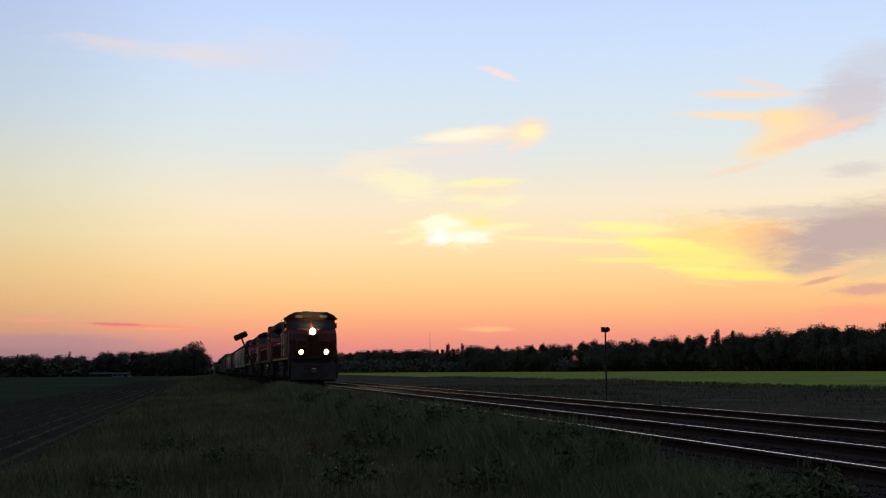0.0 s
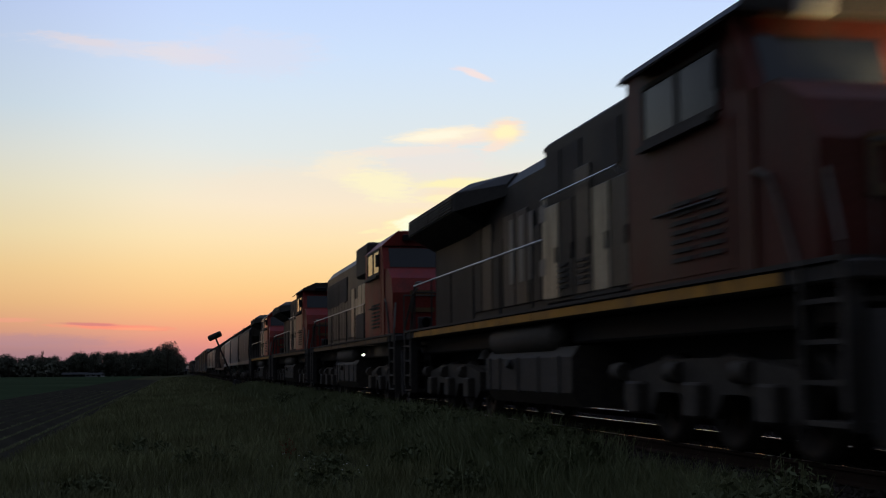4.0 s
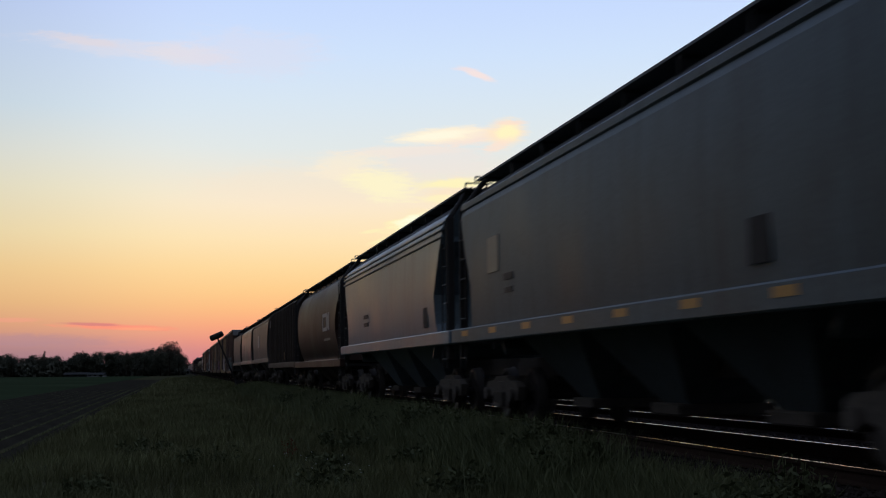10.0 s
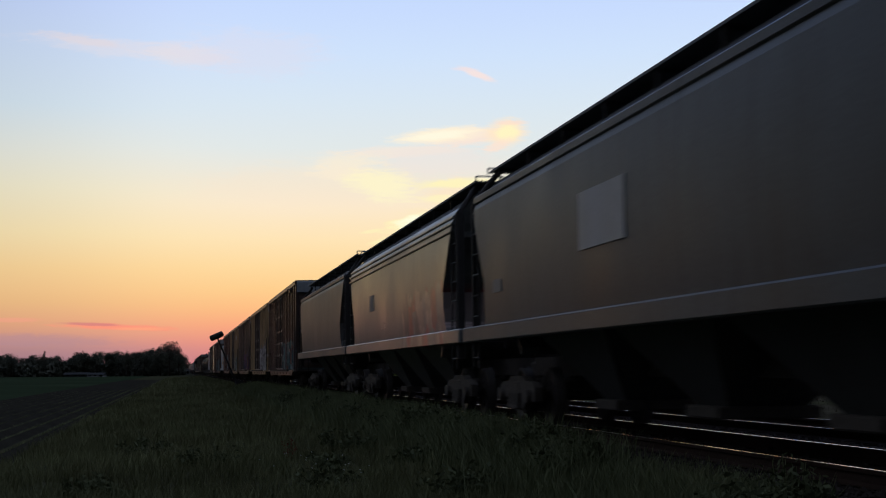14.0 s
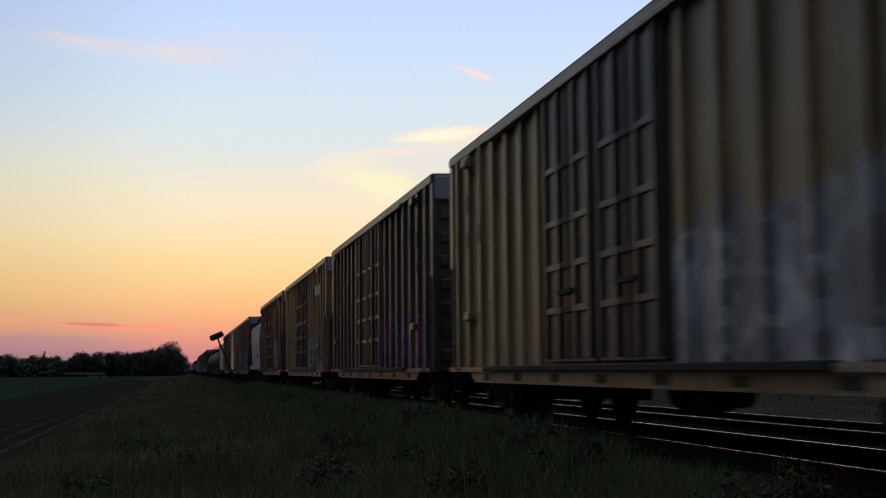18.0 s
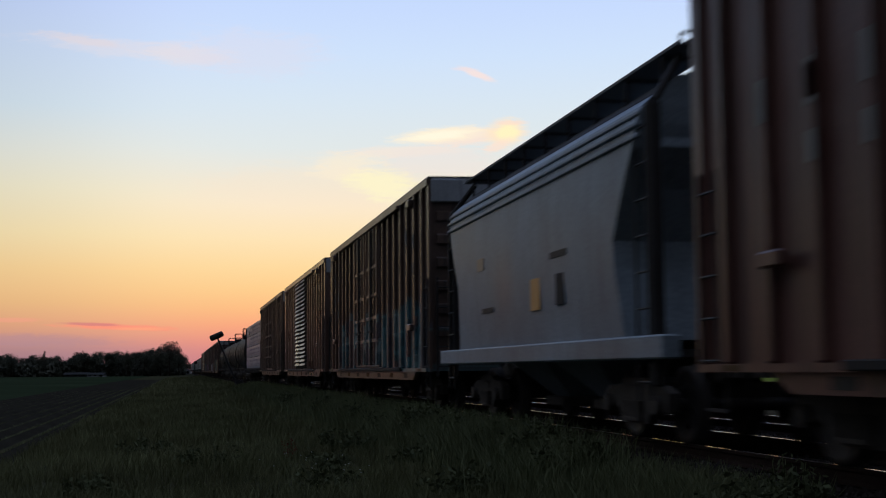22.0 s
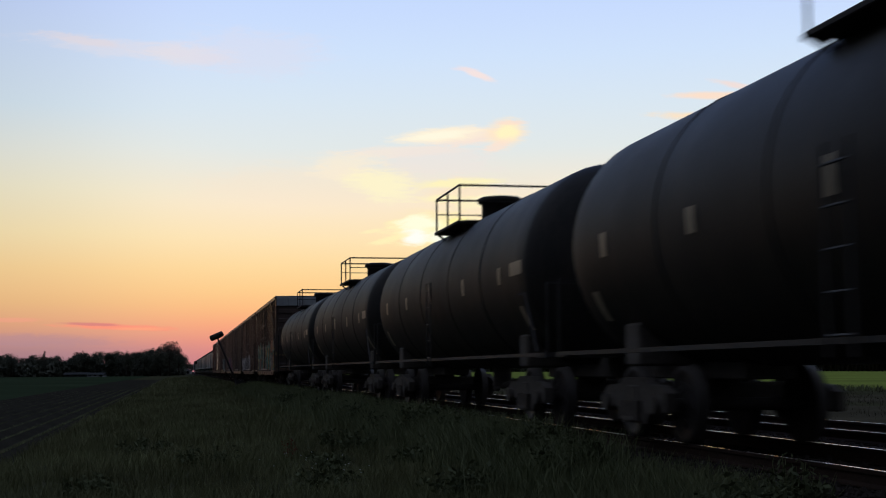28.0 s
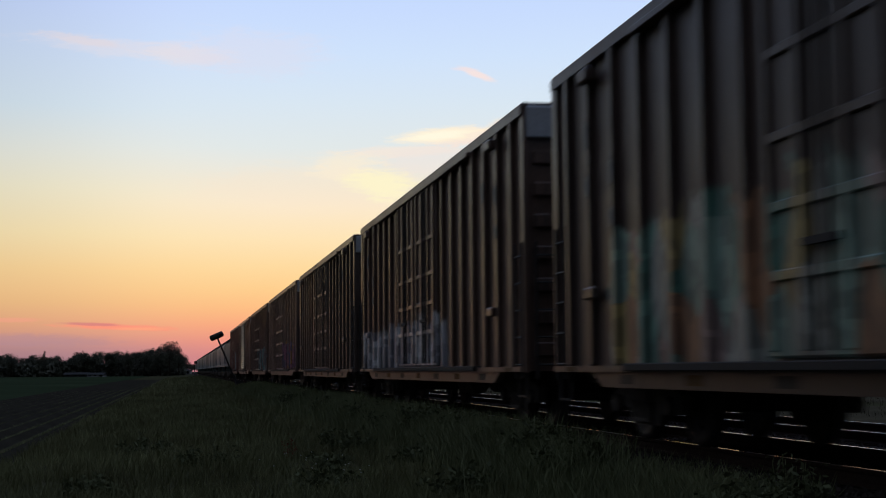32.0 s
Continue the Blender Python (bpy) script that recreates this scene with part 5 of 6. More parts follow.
def centerbeam(label, group):
    """Centre-beam flat car with wrapped lumber in four tiers."""
    car = holder("centerbeam_flatcar", label, "flat car", group)
    car["tall"] = 1
    L = 23.5
    a = L / 2 - 0.8
    part("deck", "cb_deck", lambda s: s.box(-1.4, 1.4, -a, a, 0.88, 1.0, 0.02), M["steel_black"], car)
    for e in (-1, 1):
        part("side_sill", ("cb_sill", e), lambda s: s.plate([(-a, 0.98), (-a, 0.8), (-7.5, 0.72), (7.5, 0.72), (a, 0.8), (a, 0.98)], *sorted((e * 1.38, e * 1.46))), M["steel_black"], car)
    part("centre_sill", "cb_csill", lambda s: s.plate([(-a, 0.88), (-7.5, 0.6), (7.5, 0.6), (a, 0.88)], -0.3, 0.3), M["steel_black"], car)
    for k in range(15):
        y = -a + 0.7 + k * (2 * a - 1.4) / 14
        for e in (-1, 1):
            part("stake_pocket", ("cbsp", k, e), lambda s: s.box(*sorted((e * 1.44, e * 1.53)), y - 0.12, y + 0.12, 0.70, 0.95, 0.015), M["steel_black"], car)
    part("centre_beam", "cb_beam", lambda s: s.box(-0.09, 0.09, -a + 0.3, a - 0.3, 1.0, 3.8).box(-0.35, 0.35, -a + 0.2, a - 0.2, 3.80, 3.92, 0.02), M["steel_black"], car)
    for sgn in (-1, 1):
        part("bulkhead", ("cbb", sgn), lambda s: s.box(-1.42, 1.42, *sorted((sgn * (a - 0.28), sgn * a)), 1.0, 3.98, 0.03).box(-0.15, 0.15, *sorted((sgn * (a - 0.1), sgn * (a + 0.12))), 1.0, 3.98, 0.03), M["steel_black"], car)
        for e in (-1, 1):
            ladder(car, ("cblad", sgn, e), e * 1.36, sgn * (a - 0.1), 0.9, 3.6, 8, "side")
        coupler(car, sgn * L / 2, sgn)
        truck(car, sgn * (L / 2 - 2.7))
    tiers, cols = 4, 4
    span = 2 * a - 0.9
    for t in range(tiers):
        for c in range(cols):
            y0 = -span / 2 + c * span / cols
            y1 = y0 + span / cols - (0.30 if c == 1 else 0.02)
            z0, z1 = 1.05 + t * 0.755, 1.05 + t * 0.755 + 0.73
            for e in (-1, 1):
                def face(y, z):
                    """Distance of the creased wrap from the middle of the car."""
                    u, w = (y - y0) / (y1 - y0), (z - z0 + 0.02) / (z1 - z0)
                    rim = max(0.0, min(1.0, 6 * u, 6 * (1 - u), 0.3 + 3 * w, 0.3 + 3 * (1 - w)))
                    d = 0.030 * noise.noise((y * 0.9 + 0.7 * z, z * 2.2 + t * 5.1, c * 3.3)) + 0.020 * noise.noise((y * 3.1 + 2.0 * z, z * 4.0 - y, t * 2.7)) + 0.012 * noise.noise((y * 7.0 - 3.0 * z, z * 9.0 + 2 * y, t + c))
                    return 1.345 + 0.03 * rim + d

                def bundle(s):
                    """A pack whose wrapped face sags and creases."""
                    s.box(*sorted((e * 0.12, e * 1.31)), y0, y1, z0, z1 - 0.02)
                    nu, nv = 64, 11
                    v = []
                    for q in range(nv):
                        for i in range(nu):
                            y, z = y0 + (y1 - y0) * i / (nu - 1), z0 - 0.02 + (z1 - z0) * q / (nv - 1)
                            v.append((e * face(y, z), y, z + 0.02 * noise.noise((y * 1.3, t * 9.0, q == 0)) * (q in (0, nv - 1))))
                    f = [(q * nu + i, q * nu + i + 1, q * nu + nu + i + 1, q * nu + nu + i) for q in range(nv - 1) for i in range(nu - 1)]
                    s.add(v, [g[::-1] for g in f] if e < 0 else f, True)

                def printed(s, y, w2, z, h2):
                    """A bar of print that lies on the wrap."""
                    n = 10
                    for lift in (0.004, -0.004):
                        v = [(-face(y + w2 * i / n, zz) - lift, y + w2 * i / n, zz) for zz in (z, z + h2) for i in range(n + 1)]
                        s.add(v, [(n + 1 + i, n + 2 + i, i + 1, i) for i in range(n)], True)
                pk = part("wrapped_lumber", ("lum", t, c, e), bundle, M["wrap"], car, "lumber bundle in creased printed white wrap")
                if e < 0:
                    r = np.random.RandomState(40 + t * 7 + c)
                    step = (y1 - y0 - 0.3) / 4
                    for j in range(8 if c < 3 else 0):
                        y, z = y0 + 0.15 + (j // 2 + r.uniform(0.0, 0.06)) * step, z0 + (0.20, 0.43)[j % 2] + r.uniform(-0.01, 0.02)
                        w2, h2 = step * r.uniform(0.72, 0.86), (0.06, 0.11)[j % 2] * r.uniform(0.8, 1.15)
                        part("print_bar", ("print", t, c, j), lambda s: printed(s, y, w2, z, h2), M["print"], pk)
                    if c < 3:
                        part("print_line", ("pline", t, c), lambda s: printed(s, y0 + 0.1, y1 - y0 - 0.2, z0 + 0.11, 0.022), M["red_line"], pk, "faint red printed line")
            for j in range(3):
                y = y0 + (j + 0.5) * (y1 - y0) / 3
                part("dunnage", ("dun", t, c, j), lambda s: s.box(-1.34, 1.34, y - 0.05, y + 0.05, z0 - 0.06, z0), M["tie"], car)
    for k, (y, z, w2, h2) in enumerate(((-9.2, 3.75, 0.9, 0.14), (0.2, 3.78, 0.5, 0.2), (5.0, 3.55, 0.9, 0.16), (8.6, 1.62, 1.0, 0.10))):
        part("torn_wrap", ("cbtear", k), lambda s: s.plate([(y - w2, z - h2 * 0.3), (y - w2 * 0.2, z - h2 * 0.5), (y + w2 * 0.4, z - h2), (y + w2, z - h2 * 0.2), (y + w2 * 0.8, z + h2 * 0.5), (y + w2 * 0.1, z + h2 * 0.6), (y - w2 * 0.6, z + h2 * 0.2)], -1.43, -1.40), M["tear"], car, "dark torn flap of wrap")
    return car


def locomotive(label, style, hood_paint, cab_paint, side_paint, group, lit=False, cab_side=None):
    """Six-axle road engine with a wide cab; front towards -y."""
    car = holder("locomotive", label, "locomotive", group)
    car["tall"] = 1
    K = style
    stripe = M["stripe"] if style in ("ge_lead", "ge_new") else M["stripe_dull"]
    boxy = style != "emd"       # with a full-width equipment cabin behind the cab
    front, rear = -10.5, 10.5
    part("frame", "lo_frame", lambda s: s.box(-1.5, 1.5, front, rear, 1.47, 1.62, 0.02).box(-1.12, 1.12, front + 0.1, rear - 0.1, 1.16, 1.47, 0.03).box(-0.6, 0.6, front - 0.2, rear + 0.2, 0.75, 1.2, 0.03), M["steel_black"], car)
    for e in (-1, 1):
        part("sill_stripe", ("lo_stripe", e), lambda s: s.box(*sorted((e * 1.50, e * 1.512)), front + 1.3, rear - 1.3, 1.49, 1.60), stripe, car, "yellow stripe along the sill")
        part("walkway", ("lo_walk", e), lambda s: s.box(*sorted((e * 0.95, e * 1.53)), front + 0.2, rear - 0.2, 1.62, 1.66), M["steel_black"], car)
        rail = part("handrail", ("lo_rail", e, K), lambda s: s.path([(e * 1.50, (-1.5 if boxy else -5.0) if e < 0 else -8.0, 2.56), (e * 1.50, 9.2, 2.56)], 0.015, 5), M["white_rail"], car, "pale side handrail")
        if boxy:
            part("cabin_handrail", ("lo_crail", e), lambda s: s.path([(e * 1.49, -5.0, 3.0), (e * 1.55, -4.95, 3.08), (e * 1.55, -1.7, 3.08), (e * 1.49, -1.65, 3.0)], 0.015, 5), M["white_rail"], car, "pale upper handrail")
        for k in range(6 if boxy else 8):
            y = (-0.9 if boxy else -4.9) + k * 2.0
            part("stanchion", ("lo_st", e, k, boxy), lambda s: s.rod((e * 1.50, y, 1.5), (e * 1.50, y, 2.56), 0.018, 5), M["steel_black"], rail)
        for sgn in (-1, 1):
            y = sgn * 10.35
            st = part("step_well", ("lo_step", e, sgn), lambda s: s.box(*sorted((e * 1.02, e * 1.06)), *sorted((y - sgn * 0.75, y)), 0.35, 1.62), M["steel_black"], car)
            for k, yy in enumerate((y - sgn * 0.78, y)):
                part("step_cheek", ("lo_chk", e, sgn, k), lambda s: s.box(*sorted((e * 1.36, e * 1.5)), *sorted((yy, yy + sgn * 0.04)), 0.35, 1.62), M["steel_black"], st)
            for k in range(4):
                part("step", ("lo_stp", e, sgn, k), lambda s: s.box(*sorted((e * 1.05, e * 1.52)), *sorted((y - sgn * 0.7, y)), 0.38 + k * 0.31, 0.42 + k * 0.31), M["loco_under"], st)
            part("corner_handrail", ("lo_chr", e, sgn), lambda s: s.path([(e * 1.52, y, 0.5), (e * 1.52, y, 1.75), (e * 1.36, y - sgn * 0.62, 2.66), (e * 1.30, y - sgn * 0.95, 2.66)], 0.026, 5), M["under"], car)
            part("corner_handrail", ("lo_chs", e, sgn), lambda s: s.path([(e * 1.52, y - sgn * 0.74, 0.5), (e * 1.52, y - sgn * 0.74, 1.6), (e * 1.52, y - sgn * 1.25, 2.4), (e * 1.50, y - sgn * 1.6, 2.5)], 0.026, 5), M["under"], car)
    for sgn in (-1, 1):
        part("pilot", ("lo_pilot", sgn), lambda s: s.plate([(sgn * 10.45, 1.25), (sgn * 10.60, 1.25), (sgn * 10.85, 0.30), (sgn * 10.70, 0.22), (sgn * 10.45, 0.35)], -1.38, 1.38) if sgn > 0 else s.plate([(-10.45, 0.35), (-10.70, 0.22), (-10.85, 0.30), (-10.60, 1.25), (-10.45, 1.25)], -1.38, 1.38), M["steel_black"], car)
        for e in (-1, 1):
            part("end_railing", ("lo_er", sgn, e), lambda s: s.path([(e * 1.3, sgn * 10.5, 1.6), (e * 1.3, sgn * 10.5, 2.5), (e * 0.4, sgn * 10.5, 2.5), (e * 0.4, sgn * 10.5, 1.6)], 0.02, 5), M["loco_under"], car)
        coupler(car, sgn * 11.1, sgn)
        for e in (-1, 1):
            part("air_hose", ("lo_hose", sgn, e), lambda s: [s.path([(e * (0.5 + 0.14 * k), sgn * 10.7, 0.9), (e * (0.5 + 0.14 * k), sgn * 10.95, 0.7), (e * (0.48 + 0.14 * k), sgn * 10.9, 0.45)], 0.022, 4) for k in range(3)], M["steel_black"], car)
    # nose and cab
    nose = [(-9.95, 1.62), (-8.3, 1.62), (-8.3, 3.22), (-9.2, 3.20), (-9.75, 2.95), (-9.95, 2.6)]
    part("nose", (K, "nose"), lambda s: s.plate([(y, z) for y, z in nose], -1.49, 1.49), cab_paint, car, "red nose")
    cz = 3.80 if style in ("emd", "ge_new") else 3.98
    cab = part("cab", (K, "cab"), lambda s: s.plate([(-8.75, 1.62), (-5.35, 1.62), (-5.35, cz), (-8.75 + 0.526 * (cz - 3.22), cz), (-8.75, 3.22)], -1.52, 1.52), cab_paint, car, "red wide cab")
    for e in (-1, 1):
        part("cab_side_panel", (K, "cabside", e), lambda s: s.box(*sorted((e * 1.521, e * 1.53)), -8.3, -5.36, 1.7, 3.05), cab_side or cab_paint, cab)
    peak = [(-1.53, 3.80), (1.53, 3.80), (1.10, 4.16), (-1.10, 4.16)] if style in ("emd", "ge_new") else [(-1.56, 3.95), (1.56, 3.95), (1.48, 4.05), (1.0, 4.25), (-1.0, 4.25), (-1.48, 4.05)]
    part("cab_roof", (K, "cabroof"), lambda s: s.prism(peak, -8.52 if len(peak) == 4 else -8.6, -5.1), cab_paint if style in ("emd", "ge_new") else M["steel_black"], cab)
    for k, x in enumerate((-0.72, 0.72)):
        part("windscreen", (K, "wind", k), lambda s: s.add([(x - 0.64, -8.735, 3.27), (x + 0.64, -8.735, 3.27), (x + 0.64, -8.50, 3.74), (x - 0.64, -8.50, 3.74), (x - 0.64, -8.66, 3.25), (x + 0.64, -8.66, 3.25), (x + 0.64, -8.42, 3.75), (x - 0.64, -8.42, 3.75)],
             [(0, 1, 2, 3), (7, 6, 5, 4), (0, 4, 5, 1), (1, 5, 6, 2), (2, 6, 7, 3), (3, 7, 4, 0)]), M["glass"], cab)
    for e in (-1, 1):
        for k, (y0, y1) in enumerate(((-8.0, -7.0), (-6.9, -5.95))):
            w = part("side_window", (K, "sw", e, k), lambda s: s.box(*sorted((e * 1.50, e * 1.535)), y0, y1, 3.20, 3.72), M["glass"], cab)
            part("window_frame", (K, "swf", e, k), lambda s: s.box(*sorted((e * 1.52, e * 1.55)), y0 - 0.05, y0, 3.14, 3.77).box(*sorted((e * 1.52, e * 1.55)), y1, y1 + 0.05, 3.14, 3.77).box(*sorted((e * 1.52, e * 1.55)), y0, y1, 3.14, 3.20).box(*sorted((e * 1.52, e * 1.55)), y0, y1, 3.72, 3.77), M["steel_black"], w)
        part("mirror", (K, "mir", e), lambda s: s.box(*sorted((e * 1.56, e * 1.66)), -8.25, -8.2, 3.3, 3.6, 0.01), M["steel_black"], cab)
        if style in ("ge", "ge_lead"):
            part("sun_shade", (K, "shade", e), lambda s: s.prism([(e * x, z) for x, z in ((1.42, 4.0), (1.72, 3.83), (1.73, 3.85), (1.44, 4.03))][::e], -8.3, -5.7), M["steel_black"], cab, "sloping awning over the side windows")
        part("arm_rest", (K, "arm", e), lambda s: s.box(*sorted((e * 1.53, e * 1.62)), -8.0, -5.9, 3.06, 3.12), M["steel_black"], cab)
        part("cab_louver", (K, "clouv", e), lambda s: [s.box(*sorted((e * 1.53, e * 1.552)), -8.1 + 0.75 * j, -7.5 + 0.75 * j, 1.85 + 0.09 * q, 1.89 + 0.09 * q) for j in range(2) for q in range(7)], M["steel_black"], cab)
        part("cab_grab_rail", (K, "cgr", e), lambda s: s.path([(e * 1.56, -7.9, 2.35), (e * 1.56, -6.3, 2.35)], 0.018, 5), M["steel_black"], cab)
        part("number_board", (K, "nb", e), lambda s: s.box(*sorted((e * 0.55, e * 1.0)), -8.64, -8.5, 3.92, 4.06, 0.01), M["stencil"] if lit else M["glass"], cab)
    if boxy:
        part("equipment_cabin", (K, "ecab"), lambda s: s.box(-1.46, 1.46, -5.34, -1.55, 1.66, 3.84, 0.04), side_paint if style == "ge_new" else hood_paint, car, "full-width cabin behind the cab")
        for e in (-1, 1):
            for k in range(5):
                y = -5.25 + k * 0.74
                d = part("cabin_door", ("lo_cd", e, k), lambda s: s.box(*sorted((e * 1.46, e * 1.485)), y + 0.04, y + 0.68, 1.74, 2.98 if k != 2 else 3.3, 0.01), (side_paint, M["loco_patch"], side_paint, hood_paint, M["loco_patch"])[k], car)
                part("door_latch", ("lo_cl", e, k), lambda s: s.box(*sorted((e * 1.485, e * 1.51)), y + 0.08, y + 0.13, 2.2, 2.4), M["steel_black"], d)
            for k, y in enumerate((-4.9, -3.3, -2.35)):
                part("cabin_vent", ("lo_cv", e, k), lambda s: s.box(*sorted((e * 1.455, e * 1.475)), y, y + 0.72, 3.14, 3.66), M["steel_black"], car)
            for j in range(2):
                for q in range(5):
                    part("cabin_louver", ("lo_clv", e, j, q), lambda s: s.box(*sorted((e * 1.485, e * 1.51)), -3.6 + 0.9 * j, -3.2 + 0.9 * j, 1.85 + 0.07 * q, 1.885 + 0.07 * q), M["steel_black"], car)
    part("nose_door", (K, "ndoor"), lambda s: s.box(-0.35, 0.35, -9.99, -9.94, 1.66, 2.9, 0.02), cab_paint, car)
    part("emblem", (K, "emblem"), lambda s: s.box(-1.05, -0.45, -9.985, -9.955, 2.15, 2.25).box(-1.05, -0.95, -9.985, -9.955, 2.15, 2.65).box(-1.05, -0.45, -9.985, -9.955, 2.55, 2.65), M["stripe_dull"], car, "dull plain emblem shape")
    part("horn", (K, "horn"), lambda s: [s.rod((x, -6.6, 4.32), (x, -6.95, 4.32), 0.03, 6, 0.06) for x in (-0.2, 0, 0.2)], M["galv"], cab)
    part("antenna", (K, "ant"), lambda s: s.box(-0.5, -0.1, -7.6, -7.2, 4.23, 4.33, 0.03).box(0.3, 0.7, -7.2, -6.9, 4.23, 4.29, 0.02), M["steel_black"], cab)
    # lamps
    for k, z in enumerate((2.97, 3.16)):
        part("headlight", (K, "hl", k), lambda s: s.lathe([(0.001, -0.03), (0.10, -0.025), (0.11, -0.02)], (0.0, -9.84, z), "y", 14), M["headlight"] if lit else M["glass"], car, "lit headlight" if lit else "")
    for e in (-1, 1):
        part("ditch_light", (K, "dl", e), lambda s: s.lathe([(0.001, -0.03), (0.095, -0.025), (0.10, -0.02)], (e * 0.78, -10.62, 1.88), "y", 14), M["headlight"] if lit else M["glass"], car, "lit ditch light" if lit else "")
        part("lamp_housing", (K, "lh", e), lambda s: s.box(e * 0.78 - 0.17, e * 0.78 + 0.17, -10.58, -10.44, 1.62, 2.02, 0.02), M["steel_black"], car)
    for k, (x, y, z, r) in enumerate(((0.0, -9.84, 3.065, 0.21 if lit else 0.13), (-0.78, -10.62, 1.88, 0.15 if lit else 0.11), (0.78, -10.62, 1.88, 0.15 if lit else 0.11))):
        if lit:
            # wide glowing bowl painted for the glare round the lens
            part("lamp_bowl", (K, "bowl", k), lambda s: s.lathe([(0.001, -0.012), (0.095, -0.014), (r + 0.004, -0.05)], (x, y, z), "y", 18), M["bowl_glare"], car, "lamp bowl glowing in place of glare")
        part("lamp_ring", (K, "ring", k), lambda s: s.lathe([(r + 0.005, 0.08), (r + 0.005, -0.10), (r + 0.03, -0.10), (r + 0.035, 0.3)], (x, y, z), "y", 18), M["steel_black"], car)
    if style == "emd":
        part("step_light", (K, "sl"), lambda s: s.box(-1.53, -1.50, -5.0, -4.7, 1.20, 1.25), M["marker"], car, "small lit step lamp")
    # hood
    hw, hz = 0.92, {"emd": 4.31, "ge_new": 4.34}.get(style, 4.08)
    lift = 0.22 if style == "ge_new" else 0.0
    def hood(s):
        s.prism([(-hw, 1.62), (hw, 1.62), (hw, hz - 0.25), (hw - 0.22, hz), (-hw + 0.22, hz), (-hw, hz - 0.25)], -5.35, 9.6)
    part("hood", (K, "hood"), hood, hood_paint, car)
    for e in (-1, 1):
        for k in range(12 if boxy else 16):
            y = -4.6 + k * 0.86
            part("hood_door", ("lo_hd", e, k), lambda s: s.box(*sorted((e * hw, e * (hw + 0.03))), y, y + 0.78, 1.85, (3.35 if k % 3 else 3.0) + (0.0 if boxy else 0.45), 0.01), hood_paint if (boxy and k == 11) or (boxy and k % 3 == 0) else (M["loco_dark"] if not boxy and k > 7 else M["loco_patch"] if k % 4 == 1 else side_paint), car)
            part("door_gap", ("lo_dg", e, k), lambda s: s.box(*sorted((e * hw, e * (hw + 0.012))), y + 0.785, y + 0.855, 1.85, 3.3), M["steel_black"], car)
    if style in ("ge_lead", "ge_new"):
        for e in (-1, 1):
            w = sorted((e * (hw + 0.03), e * (hw + 0.04)))
            for k, quad in enumerate((((-0.7, 3.25), (0.6, 3.25), (0.6, 3.0), (-0.7, 3.0)), ((-0.95, 3.2), (-0.65, 3.25), (-0.65, 2.2), (-0.95, 2.25)), ((-0.7, 2.45), (0.6, 2.45), (0.6, 2.2), (-0.7, 2.2)),
                                      ((1.0, 3.25), (1.3, 3.25), (1.3, 2.2), (1.0, 2.2)), ((1.62, 3.25), (1.92, 3.25), (1.92, 2.2), (1.62, 2.2)), ((2.3, 3.25), (2.6, 3.25), (2.6, 2.2), (2.3, 2.2)))):
                part("emblem_stroke", ("lo_es", e, k), lambda s: s.plate(quad[::-1], *w), M["dull_mark"], car, "worn pale emblem stroke")
    if style == "emd":
        for e in (-1, 1):
            part("radiator_grille", ("emd_rad", e), lambda s: [s.box(*sorted((e * hw, e * (hw + 0.05))), 5.6, 9.0, 3.0 + 0.09 * q, 3.05 + 0.09 * q) for q in range(8)], M["steel_black"], car)
            part("radiator_panel", ("emd_rp", e), lambda s: s.box(*sorted((e * (hw - 0.02), e * (hw + 0.035))), 3.4, 9.55, 3.05, 3.82, 0.01), M["steel_black"], car)
            part("dynamic_brake_blister", ("emd_dyn", e), lambda s: s.box(*sorted((e * 0.5, e * 1.42)), -5.0, -2.6, 3.35, 4.2, 0.06), M["steel_black"], car)
        for k, y in enumerate((6.2, 7.6, 8.7)):
            part("fan", ("emd_fan", k), lambda s: s.lathe([(0.001, hz + 0.05), (0.55, hz + 0.05), (0.6, hz + 0.03), (0.6, hz - 0.02)], (0, y, 0), "z", 18), M["steel_black"], car)
    else:
        wing = [(-1.52, 3.62), (-hw + 0.02, 3.30), (hw - 0.02, 3.30), (1.52, 3.62), (1.52, 3.94), (1.2, 4.12), (-1.2, 4.12), (-1.52, 3.94)]
        wing = [(x, z + lift) for x, z in wing]
        part("radiator_wing", (K, "wing"), lambda s: s.prism(wing, 4.6, 9.7), M["steel_black"], car, "overhanging radiator")
        part("radiator_taper", (K, "taper"), lambda s: s.add([(x, y, z + lift) for x, y, z in [(-1.52, 4.6, 3.62), (-1.52, 4.6, 3.94), (-1.2, 4.6, 4.12), (1.2, 4.6, 4.12), (1.52, 4.6, 3.94), (1.52, 4.6, 3.62), (-hw, 2.9, 3.7), (-hw, 2.9, 3.9), (-hw + 0.2, 2.9, 4.1), (hw - 0.2, 2.9, 4.1), (hw, 2.9, 3.9), (hw, 2.9, 3.7)]],
             [(0, 1, 7, 6), (1, 2, 8, 7), (2, 3, 9, 8), (3, 4, 10, 9), (4, 5, 11, 10), (5, 0, 6, 11), (6, 7, 8, 9, 10, 11)]), M["steel_black"], car)
        for e in (-1, 1):
            part("radiator_grille", (K, "rg", e), lambda s: [s.box(*sorted((e * 1.52, e * 1.55)), 4.8 + 1.22 * j, 5.9 + 1.22 * j, 3.65 + lift + 0.05 * q, 3.68 + lift + 0.05 * q) for j in range(4) for q in range(5)], M["under"], car)
